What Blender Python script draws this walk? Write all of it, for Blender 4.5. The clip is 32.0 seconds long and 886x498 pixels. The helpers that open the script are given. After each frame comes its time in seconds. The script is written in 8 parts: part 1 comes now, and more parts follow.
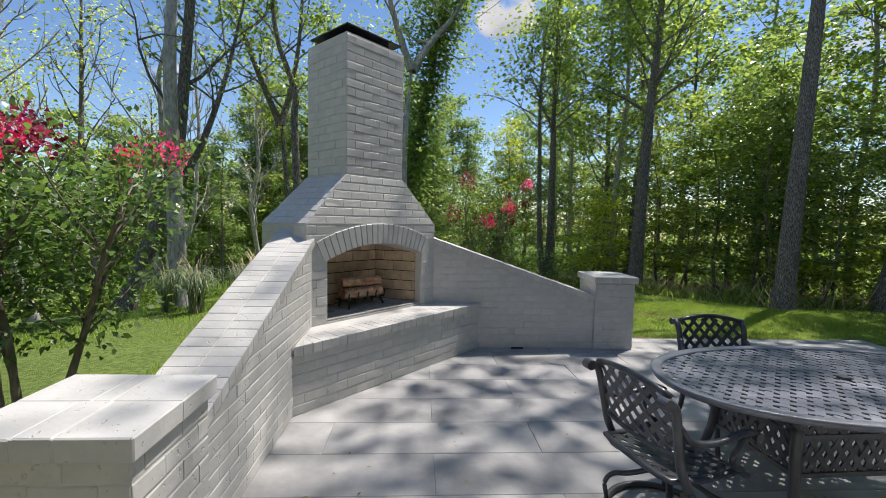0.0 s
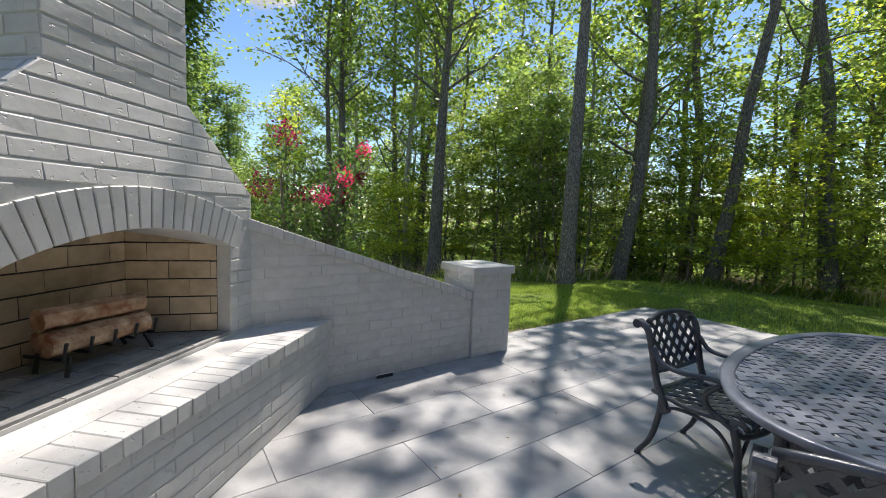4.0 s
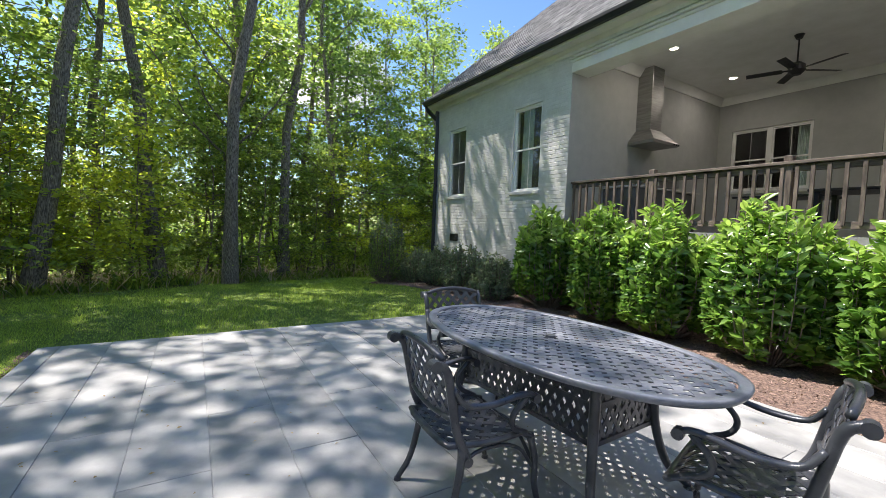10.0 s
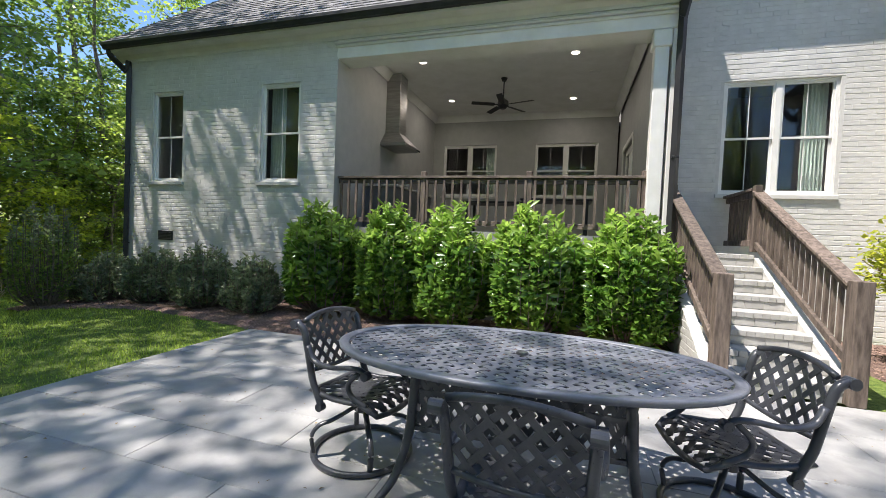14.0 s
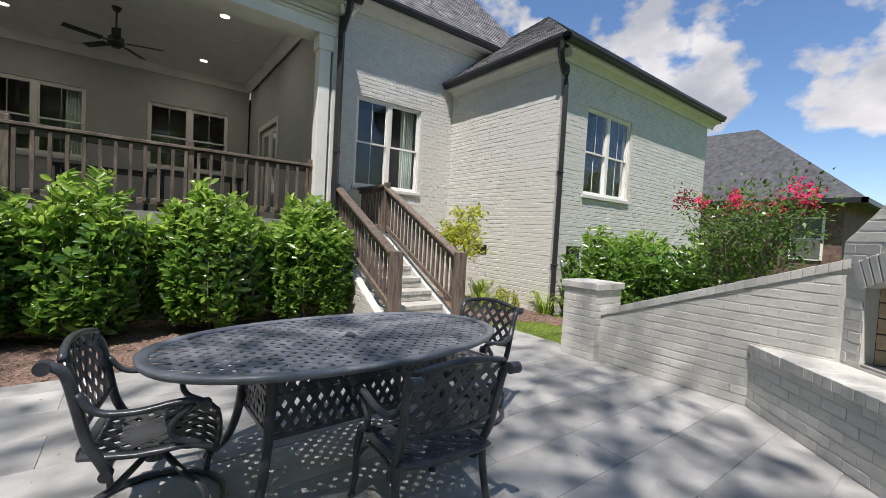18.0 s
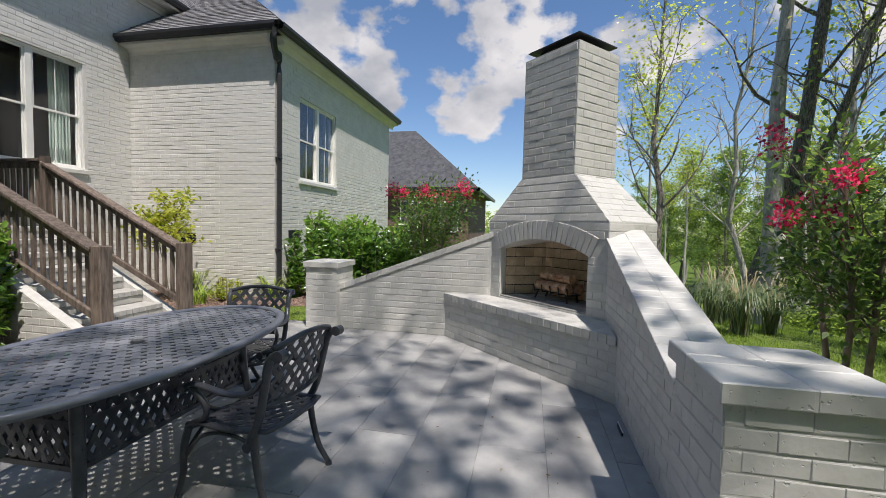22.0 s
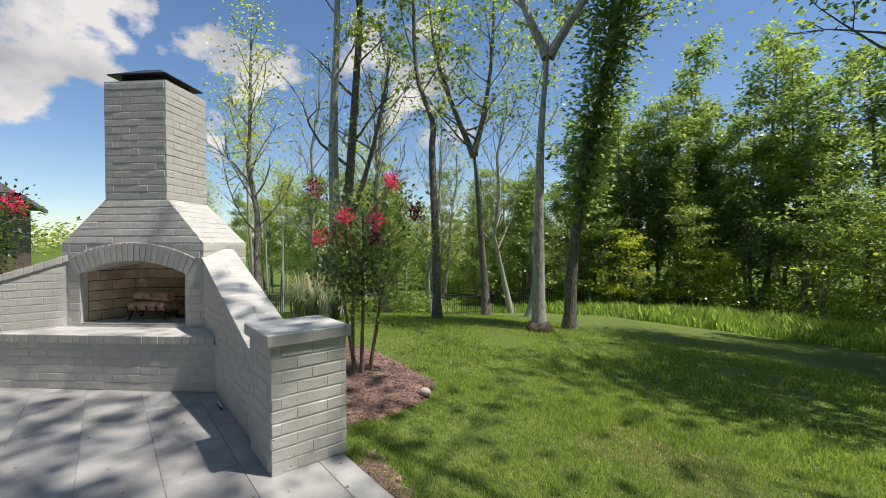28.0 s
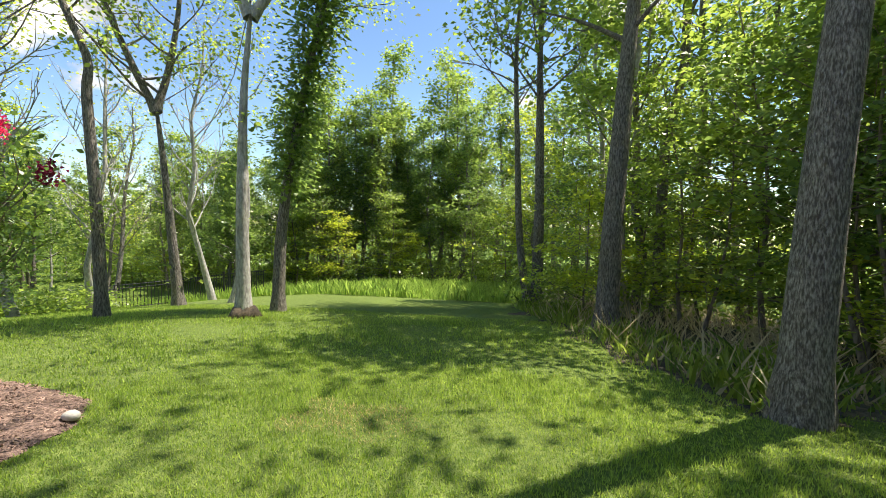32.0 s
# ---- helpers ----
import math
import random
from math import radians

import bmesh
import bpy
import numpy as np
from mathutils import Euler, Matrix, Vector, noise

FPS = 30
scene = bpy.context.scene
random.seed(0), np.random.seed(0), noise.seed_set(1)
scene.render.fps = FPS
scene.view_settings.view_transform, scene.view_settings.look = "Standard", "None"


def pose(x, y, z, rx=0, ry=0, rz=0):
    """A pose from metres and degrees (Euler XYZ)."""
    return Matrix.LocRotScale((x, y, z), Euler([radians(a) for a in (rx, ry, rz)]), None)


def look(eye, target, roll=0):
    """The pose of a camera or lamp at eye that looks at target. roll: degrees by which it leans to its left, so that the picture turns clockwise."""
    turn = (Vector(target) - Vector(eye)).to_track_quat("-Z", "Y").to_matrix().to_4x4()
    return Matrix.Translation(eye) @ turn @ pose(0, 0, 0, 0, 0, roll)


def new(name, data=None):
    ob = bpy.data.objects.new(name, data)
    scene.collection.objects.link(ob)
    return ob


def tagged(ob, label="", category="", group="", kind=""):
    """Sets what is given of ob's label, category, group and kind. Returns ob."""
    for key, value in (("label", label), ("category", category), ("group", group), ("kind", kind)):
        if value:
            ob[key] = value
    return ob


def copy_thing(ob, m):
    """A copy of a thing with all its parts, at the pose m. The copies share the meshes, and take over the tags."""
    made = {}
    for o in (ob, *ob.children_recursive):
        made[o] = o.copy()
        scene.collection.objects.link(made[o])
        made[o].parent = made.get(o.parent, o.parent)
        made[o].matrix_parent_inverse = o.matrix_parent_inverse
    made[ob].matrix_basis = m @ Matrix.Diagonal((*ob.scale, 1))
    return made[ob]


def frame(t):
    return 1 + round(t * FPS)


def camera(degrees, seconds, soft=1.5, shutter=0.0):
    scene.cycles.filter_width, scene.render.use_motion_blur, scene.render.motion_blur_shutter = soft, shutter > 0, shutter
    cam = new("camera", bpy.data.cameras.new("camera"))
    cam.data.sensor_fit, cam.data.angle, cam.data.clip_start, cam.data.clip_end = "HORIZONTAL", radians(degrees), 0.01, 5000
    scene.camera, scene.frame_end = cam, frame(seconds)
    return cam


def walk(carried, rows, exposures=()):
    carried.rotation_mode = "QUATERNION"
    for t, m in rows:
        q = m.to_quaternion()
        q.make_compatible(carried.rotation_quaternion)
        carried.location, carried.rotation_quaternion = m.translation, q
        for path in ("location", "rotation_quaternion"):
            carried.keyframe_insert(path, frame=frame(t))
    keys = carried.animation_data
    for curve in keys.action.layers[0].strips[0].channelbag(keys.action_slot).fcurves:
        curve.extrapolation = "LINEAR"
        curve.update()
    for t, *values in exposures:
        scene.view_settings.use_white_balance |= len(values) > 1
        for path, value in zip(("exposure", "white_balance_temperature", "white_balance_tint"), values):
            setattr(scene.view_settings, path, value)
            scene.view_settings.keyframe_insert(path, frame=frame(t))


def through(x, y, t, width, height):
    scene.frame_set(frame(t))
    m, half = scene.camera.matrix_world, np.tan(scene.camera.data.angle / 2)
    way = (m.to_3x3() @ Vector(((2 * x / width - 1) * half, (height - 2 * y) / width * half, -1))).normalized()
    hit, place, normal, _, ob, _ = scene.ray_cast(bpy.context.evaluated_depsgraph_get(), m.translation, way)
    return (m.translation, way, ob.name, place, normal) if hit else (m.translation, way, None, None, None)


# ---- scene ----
# ---- camera ----
cam = camera(94.1, 32.0, soft=0.8)
PATH = [
    (0, (0.76, 0.155, 1.568), (0.868, 2.146, 1.419), 1.3),
    (1, (0.634, 0.537, 1.452), (0.841, 2.521, 1.307), 1.8),
    (2, (0.541, 0.957, 1.417), (0.979, 2.902, 1.265), 1.9),
    (3, (0.4, 1.447, 1.408), (1.166, 3.287, 1.252), 1.6),
    (3.5, (0.408, 1.69, 1.423), (1.354, 3.444, 1.251), 1.9),
    (5.5, (0.334, 2.689, 1.39), (1.942, 3.871, 1.255), 0.8),
    (6, (0.403, 2.907, 1.374), (2.122, 3.921, 1.256), 0.3),
    (7, (0.532, 3.281, 1.39), (2.447, 3.847, 1.277), 0.6),
    (8, (0.658, 3.666, 1.388), (2.655, 3.656, 1.281), 0.8),
    (9, (0.884, 3.936, 1.415), (2.799, 3.369, 1.308), 1.7),
    (10, (1.306, 4.155, 1.385), (3.015, 3.118, 1.28), 2.3),
    (11, (1.661, 4.275, 1.365), (3.103, 2.892, 1.263), 2.7),
    (12, (1.99, 4.376, 1.327), (3.129, 2.734, 1.237), 2.8),
    (13, (2.474, 4.519, 1.331), (3.328, 2.713, 1.249), 2.6),
    (13.5, (2.705, 4.516, 1.347), (3.433, 2.655, 1.273), 2.6),
    (15.5, (3.407, 4.602, 1.39), (3.426, 2.603, 1.348), 2.1),
    (16, (3.621, 4.555, 1.407), (3.422, 2.565, 1.359), 2.2),
    (17, (3.945, 4.545, 1.41), (3.239, 2.675, 1.355), 2.8),
    (18, (4.165, 4.539, 1.383), (2.965, 2.941, 1.306), 3.2),
    (19, (4.462, 4.273, 1.381), (2.873, 3.065, 1.255), 3.2),
    (20, (4.597, 4.173, 1.39), (2.766, 3.385, 1.23), 3.3),
    (21, (4.667, 4.28, 1.403), (2.746, 3.743, 1.255), 2.4),
    (22, (4.952, 4.335, 1.403), (2.997, 3.928, 1.296), 1.3),
    (23, (5.361, 4.295, 1.432), (3.382, 4.025, 1.326), 0.1),
    (24, (5.698, 4.255, 1.426), (3.703, 4.166, 1.326), -0.2),
    (24.5, (5.839, 4.175, 1.426), (3.842, 4.217, 1.338), -0.1),
    (26.5, (6.029, 4.133, 1.439), (4.165, 4.859, 1.417), -0.4),
    (27, (6.042, 4.17, 1.443), (4.259, 5.075, 1.423), -0.5),
    (28, (6.06, 4.224, 1.462), (4.513, 5.491, 1.438), -0.3),
    (29, (6.071, 4.267, 1.446), (4.801, 5.812, 1.418), 0.0),
    (30, (6.112, 4.299, 1.456), (5.12, 6.034, 1.404), 0.3),
    (31, (6.126, 4.307, 1.468), (5.445, 6.185, 1.376), 0.2),
    (32, (6.133, 4.323, 1.454), (5.705, 6.274, 1.338), 0.7),
]
EXPOSURES = [(0, 0.56, 6550, 15), (3, 0.68, 6550, 15), (6, 1.1, 6600, 15), (10, 1.27, 6500, 15), (13, 1.22, 6500, 15), (16, 0.9, 6550, 15), (20, 0.44, 6550, 15), (24, 0.4, 6550, 15), (27, 0.38, 6650, 14), (30, 0.8, 6950, 12), (32, 1.18, 7100, 12)]
walk(cam, [(t, look(eye, target, roll)) for t, eye, target, roll in PATH], EXPOSURES)

# ---- light ----
SUN_AZ, SUN_EL = 53.0, 64.0  # degrees from +y towards +x, and above the horizon
world = bpy.data.worlds.new("sky")
scene.world = world
world.use_nodes = True
wn, wl = world.node_tree.nodes, world.node_tree.links
wn.clear()
sky = wn.new("ShaderNodeTexSky")
sky.sky_type, sky.sun_disc = "NISHITA", False
sky.sun_elevation, sky.sun_rotation = radians(SUN_EL), radians(SUN_AZ)
sky.air_density, sky.dust_density, sky.ozone_density = 1.0, 0.25, 2.6
sky_bg = wn.new("ShaderNodeBackground")
sky_bg.inputs["Strength"].default_value = 0.105
deep = wn.new("ShaderNodeHueSaturation")
deep.inputs["Saturation"].default_value = 1.12
wl.new(sky.outputs[0], deep.inputs["Color"])
wl.new(deep.outputs[0], sky_bg.inputs["Color"])
cloud_bg = wn.new("ShaderNodeBackground")
cloud_bg.inputs["Strength"].default_value = 0.60
wc = wn.new("ShaderNodeTexCoord")
wm = wn.new("ShaderNodeMapping")
wm.inputs["Scale"].default_value = (1.0, 1.0, 1.5)
wm.inputs["Location"].default_value = (0.35, 0.1, 0.2)
wl.new(wc.outputs["Generated"], wm.inputs["Vector"])
cn = wn.new("ShaderNodeTexNoise")
cn.inputs["Scale"].default_value, cn.inputs["Detail"].default_value, cn.inputs["Roughness"].default_value = 7.0, 8.0, 0.52
wl.new(wm.outputs[0], cn.inputs["Vector"])
cr = wn.new("ShaderNodeValToRGB")
cr.color_ramp.elements[0].position, cr.color_ramp.elements[1].position = 0.54, 0.62
# cumulus heaps stand where the noise is helped up round these directions (x, y, z, degrees across)
heap = wn.new("ShaderNodeMath")
heap.operation = "SUBTRACT"
heap.inputs[1].default_value = 0.118
wl.new(cn.outputs["Fac"], heap.inputs[0])
for cx, cy, cz, wide in ((-0.946, -0.10, 0.304, 13), (-0.845, -0.34, 0.43, 20), (-0.89, -0.354, 0.286, 7), (-0.907, -0.004, 0.45, 14), (-0.77, 0.50, 0.39, 17), (-0.957, 0.231, 0.175, 9), (-0.812, 0.549, 0.2, 9), (-0.90, 0.22, 0.36, 12), (0.167, 0.886, 0.432, 7), (0.92, -0.23, 0.31, 14), (-0.6, -0.7, 0.45, 18), (0.68, 0.656, 0.325, 9)):
    dot = wn.new("ShaderNodeVectorMath")
    dot.operation = "DOT_PRODUCT"
    dot.inputs[1].default_value = Vector((cx, cy, cz)).normalized()
    wl.new(wc.outputs["Generated"], dot.inputs[0])
    rise = wn.new("ShaderNodeMapRange")
    rise.interpolation_type = "SMOOTHSTEP"
    rise.inputs["From Min"].default_value, rise.inputs["From Max"].default_value = math.cos(radians(wide * 0.72)), math.cos(radians(wide * 0.2))
    rise.inputs["To Min"].default_value, rise.inputs["To Max"].default_value = 0.0, 0.185
    wl.new(dot.outputs["Value"], rise.inputs["Value"])
    plus = wn.new("ShaderNodeMath")
    wl.new(heap.outputs[0], plus.inputs[0])
    wl.new(rise.outputs[0], plus.inputs[1])
    heap = plus
wl.new(heap.outputs[0], cr.inputs["Fac"])
cs = wn.new("ShaderNodeTexNoise")
cs.inputs["Scale"].default_value, cs.inputs["Detail"].default_value = 5.0, 6.0
wl.new(wm.outputs[0], cs.inputs["Vector"])
cc = wn.new("ShaderNodeValToRGB")
cc.color_ramp.elements[0].color, cc.color_ramp.elements[1].color = (0.52, 0.56, 0.62, 1), (1, 1, 1, 1)
cc.color_ramp.elements[0].position, cc.color_ramp.elements[1].position = 0.38, 0.62
wl.new(cs.outputs["Fac"], cc.inputs["Fac"])
wl.new(cc.outputs[0], cloud_bg.inputs["Color"])
wmix = wn.new("ShaderNodeMixShader")
wl.new(cr.outputs[0], wmix.inputs[0])
wl.new(sky_bg.outputs[0], wmix.inputs[1])
wl.new(cloud_bg.outputs[0], wmix.inputs[2])
wout = wn.new("ShaderNodeOutputWorld")
wl.new(wmix.outputs[0], wout.inputs["Surface"])

sun = new("sun", bpy.data.lights.new("sun", "SUN"))
sun.data.energy, sun.data.angle, sun.data.color = 4.2, radians(0.55), (1.0, 0.96, 0.89)
sa, se = radians(SUN_AZ), radians(SUN_EL)
SUN_DIR = Vector((math.sin(sa) * math.cos(se), math.cos(sa) * math.cos(se), math.sin(se)))
sun.matrix_world = look((0, 0, 30), Vector((0, 0, 30)) - SUN_DIR)

# ---- materials ----
def surface(name, dark, light, scale=6.0, rough=0.7, bump=0.2, fine=40.0, metal=0.0, stretch=(1, 1, 1), blotch=0.25, blotch_scale=0.8,
            lo=0.35, hi=0.65, per_object=0.0, per_island=0.0, depth=0.01, spec=0.5, rough_var=0.1):
    """A procedural surface: grain between two colours, large soft blotches, bump and uneven gloss."""
    m = bpy.data.materials.new(name)
    m.use_nodes = True
    n, l = m.node_tree.nodes, m.node_tree.links
    bsdf = n["Principled BSDF"]
    co = n.new("ShaderNodeTexCoord")
    mp = n.new("ShaderNodeMapping")
    mp.inputs["Scale"].default_value = stretch
    l.new(co.outputs["Object"], mp.inputs["Vector"])
    vec = mp.outputs[0]
    if per_object:
        info = n.new("ShaderNodeObjectInfo")
        mul = n.new("ShaderNodeMath")
        mul.operation = "MULTIPLY"
        mul.inputs[1].default_value = 37.0
        l.new(info.outputs["Random"], mul.inputs[0])
        add = n.new("ShaderNodeVectorMath")
        l.new(mp.outputs[0], add.inputs[0])
        l.new(mul.outputs[0], add.inputs[1])
        vec = add.outputs[0]
    g = n.new("ShaderNodeTexNoise")
    g.inputs["Scale"].default_value, g.inputs["Detail"].default_value, g.inputs["Roughness"].default_value = scale, 7.0, 0.6
    l.new(vec, g.inputs["Vector"])
    ramp = n.new("ShaderNodeValToRGB")
    e = ramp.color_ramp.elements
    e[0].position, e[1].position = lo, hi
    e[0].color, e[1].color = (*dark, 1), (*light, 1)
    l.new(g.outputs["Fac"], ramp.inputs["Fac"])
    col = ramp.outputs[0]

    def scaled(col, fac, low, high):
        mr = n.new("ShaderNodeMapRange")
        mr.inputs["To Min"].default_value, mr.inputs["To Max"].default_value = low, high
        l.new(fac, mr.inputs["Value"])
        hs = n.new("ShaderNodeHueSaturation")
        l.new(mr.outputs[0], hs.inputs["Value"])
        l.new(col, hs.inputs["Color"])
        return hs.outputs[0]

    if blotch:
        b = n.new("ShaderNodeTexNoise")
        b.inputs["Scale"].default_value, b.inputs["Detail"].default_value = blotch_scale, 4.0
        l.new(vec, b.inputs["Vector"])
        col = scaled(col, b.outputs["Fac"], 1 - blotch, 1 + blotch)
    if per_object:
        col = scaled(col, info.outputs["Random"], 1 - per_object, 1 + per_object)
    if per_island:
        geo = n.new("ShaderNodeNewGeometry")
        col = scaled(col, geo.outputs["Random Per Island"], 1 - per_island, 1 + per_island)
    l.new(col, bsdf.inputs["Base Color"])
    f = n.new("ShaderNodeTexNoise")
    f.inputs["Scale"].default_value, f.inputs["Detail"].default_value = fine, 5.0
    l.new(vec, f.inputs["Vector"])
    rr = n.new("ShaderNodeMapRange")
    rr.inputs["To Min"].default_value, rr.inputs["To Max"].default_value = max(0.02, rough - rough_var), min(1, rough + rough_var)
    l.new(f.outputs["Fac"], rr.inputs["Value"])
    l.new(rr.outputs[0], bsdf.inputs["Roughness"])
    bsdf.inputs["Metallic"].default_value = metal
    bsdf.inputs["Specular IOR Level"].default_value = spec
    if bump:
        bp = n.new("ShaderNodeBump")
        bp.inputs["Strength"].default_value, bp.inputs["Distance"].default_value = bump, depth
        l.new(f.outputs["Fac"], bp.inputs["Height"])
        l.new(bp.outputs[0], bsdf.inputs["Normal"])
    return m


def pitted(m, scale=34.0, size=0.66, depth=0.004):
    """Adds sparse pits and drips of thick paint to a surface's relief."""
    n, l = m.node_tree.nodes, m.node_tree.links
    bsdf = n["Principled BSDF"]
    co = n.new("ShaderNodeTexCoord")
    info = n.new("ShaderNodeObjectInfo")
    mul = n.new("ShaderNodeMath")
    mul.operation = "MULTIPLY"
    mul.inputs[1].default_value = 53.0
    l.new(info.outputs["Random"], mul.inputs[0])
    add = n.new("ShaderNodeVectorMath")
    l.new(co.outputs["Object"], add.inputs[0])
    l.new(mul.outputs[0], add.inputs[1])
    noise = n.new("ShaderNodeTexNoise")
    noise.inputs["Scale"].default_value, noise.inputs["Detail"].default_value = scale, 2.0
    l.new(add.outputs[0], noise.inputs["Vector"])
    ramp = n.new("ShaderNodeValToRGB")
    ramp.color_ramp.elements[0].position, ramp.color_ramp.elements[1].position = size, size + 0.05
    ramp.color_ramp.elements[0].color, ramp.color_ramp.elements[1].color = (1, 1, 1, 1), (0, 0, 0, 1)
    l.new(noise.outputs["Fac"], ramp.inputs["Fac"])
    bp = n.new("ShaderNodeBump")
    bp.inputs["Strength"].default_value, bp.inputs["Distance"].default_value = 0.8, depth
    l.new(ramp.outputs[0], bp.inputs["Height"])
    old = bsdf.inputs["Normal"].links[0].from_socket
    l.new(old, bp.inputs["Normal"])
    l.new(bp.outputs[0], bsdf.inputs["Normal"])
    return m


def foliage(name, dark, light, through=0.35, rough=0.36, spec=0.8):
    """Leaves: varied leaf by leaf, with some light let through."""
    m = bpy.data.materials.new(name)
    m.use_nodes = True
    n, l = m.node_tree.nodes, m.node_tree.links
    bsdf = n["Principled BSDF"]
    geo = n.new("ShaderNodeNewGeometry")
    co = n.new("ShaderNodeTexCoord")
    g = n.new("ShaderNodeTexNoise")
    g.inputs["Scale"].default_value, g.inputs["Detail"].default_value = 0.9, 3.0
    l.new(co.outputs["Object"], g.inputs["Vector"])
    mixv = n.new("ShaderNodeMath")
    mixv.operation = "MULTIPLY_ADD"
    mixv.inputs[1].default_value = 0.55
    l.new(geo.outputs["Random Per Island"], mixv.inputs[0])
    half = n.new("ShaderNodeMath")
    half.operation = "MULTIPLY"
    half.inputs[1].default_value = 0.5
    l.new(g.outputs["Fac"], half.inputs[0])
    l.new(half.outputs[0], mixv.inputs[2])
    ramp = n.new("ShaderNodeValToRGB")
    e = ramp.color_ramp.elements
    e[0].position, e[1].position = 0.2, 0.8
    e[0].color, e[1].color = (*dark, 1), (*light, 1)
    l.new(mixv.outputs[0], ramp.inputs["Fac"])
    l.new(ramp.outputs[0], bsdf.inputs["Base Color"])
    bsdf.inputs["Roughness"].default_value = rough
    bsdf.inputs["Specular IOR Level"].default_value = spec
    tr = n.new("ShaderNodeBsdfTranslucent")
    hs = n.new("ShaderNodeHueSaturation")
    hs.inputs["Value"].default_value, hs.inputs["Hue"].default_value = 2.5, 0.493
    l.new(ramp.outputs[0], hs.inputs["Color"])
    l.new(hs.outputs[0], tr.inputs["Color"])
    mix = n.new("ShaderNodeMixShader")
    mix.inputs[0].default_value = through
    l.new(bsdf.outputs[0], mix.inputs[1])
    l.new(tr.outputs[0], mix.inputs[2])
    l.new(mix.outputs[0], n["Material Output"].inputs["Surface"])
    return m


M_BRICK = surface("painted_brick", (0.50, 0.49, 0.46), (0.585, 0.575, 0.545), 7, 0.46, 0.35, 34, blotch=0.06, blotch_scale=1.2, per_object=0.02, depth=0.004)
pitted(M_BRICK)
M_STEP = surface("worn_step_paint", (0.38, 0.37, 0.345), (0.48, 0.47, 0.44), 8, 0.6, 0.4, 34, blotch=0.12, blotch_scale=2.5, per_object=0.03, depth=0.004)
M_MORTAR = surface("painted_mortar", (0.49, 0.48, 0.45), (0.575, 0.565, 0.535), 14, 0.6, 0.4, 70, blotch=0.06, depth=0.004)
M_HOUSE_BRICK = surface("house_painted_brick", (0.56, 0.55, 0.52), (0.64, 0.63, 0.60), 5, 0.55, 0.35, 45, blotch=0.05, per_island=0.025, depth=0.004)
M_HOUSE_MORTAR = surface("house_mortar", (0.555, 0.545, 0.515), (0.63, 0.62, 0.59), 12, 0.8, 0.5, 60, blotch=0.06, depth=0.005)
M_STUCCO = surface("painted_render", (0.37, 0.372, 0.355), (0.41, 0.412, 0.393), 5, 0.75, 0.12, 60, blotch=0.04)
M_TRIM = surface("white_trim_paint", (0.74, 0.73, 0.69), (0.83, 0.82, 0.79), 3, 0.45, 0.05, 30, blotch=0.05)
M_CREAM = surface("cream_soffit_paint", (0.62, 0.61, 0.57), (0.70, 0.69, 0.65), 3, 0.5, 0.05, 30, blotch=0.05)
M_GUTTER = surface("dark_bronze_metal", (0.018, 0.018, 0.021), (0.03, 0.03, 0.034), 4, 0.4, 0.05, 30, blotch=0.1)
M_SHINGLE = surface("grey_shingle", (0.10, 0.098, 0.102), (0.24, 0.235, 0.235), 5, 0.9, 0.8, 160, blotch=0.2, per_island=0.3, depth=0.005)
M_CONCRETE = surface("stamped_concrete", (0.245, 0.243, 0.237), (0.40, 0.394, 0.38), 2.2, 0.6, 0.45, 16, blotch=0.22, blotch_scale=1.1, per_object=0.02, depth=0.006, lo=0.34, hi=0.66)
M_JOINT = surface("concrete_joint", (0.28, 0.277, 0.27), (0.37, 0.366, 0.357), 6, 0.85, 0.4, 40)
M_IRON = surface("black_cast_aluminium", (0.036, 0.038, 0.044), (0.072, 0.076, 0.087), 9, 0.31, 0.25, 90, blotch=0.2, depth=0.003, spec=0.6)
# same black metal, base colour lifted to carry the sky's sheen
M_TABLE_SHEEN = surface("cast_tabletop_sky_sheen", (0.150, 0.158, 0.184), (0.250, 0.262, 0.298), 7, 0.32, 0.3, 80, blotch=0.25, blotch_scale=2.0, depth=0.003, spec=0.6)
M_BLACK = surface("black_powder_coat", (0.01, 0.01, 0.011), (0.02, 0.02, 0.021), 6, 0.45, 0.1, 60)
M_WOOD = surface("weathered_brown_wood", (0.070, 0.052, 0.041), (0.200, 0.155, 0.124), 5, 0.75, 0.5, 30, stretch=(5, 5, 0.8), blotch=0.25, blotch_scale=2, per_object=0.2, depth=0.006)
M_WOODX = surface("weathered_brown_rail", (0.085, 0.064, 0.052), (0.240, 0.190, 0.155), 5, 0.75, 0.5, 30, stretch=(0.8, 5, 5), blotch=0.25, blotch_scale=2, per_object=0.2, depth=0.006)
M_FIREBRICK = surface("tan_firebrick", (0.40, 0.30, 0.20), (0.58, 0.46, 0.32), 7, 0.85, 0.35, 60, blotch=0.3, blotch_scale=3, per_object=0.14, depth=0.006)
M_SOOT = surface("dark_fire_mortar", (0.02, 0.018, 0.016), (0.05, 0.045, 0.04), 8, 0.95, 0.3, 50)
M_BARK = surface("grey_brown_bark", (0.095, 0.080, 0.066), (0.400, 0.360, 0.315), 19, 0.95, 1.0, 26, stretch=(3.2, 3.2, 0.6), blotch=0.3, blotch_scale=1.6, depth=0.05, lo=0.40, hi=0.66)
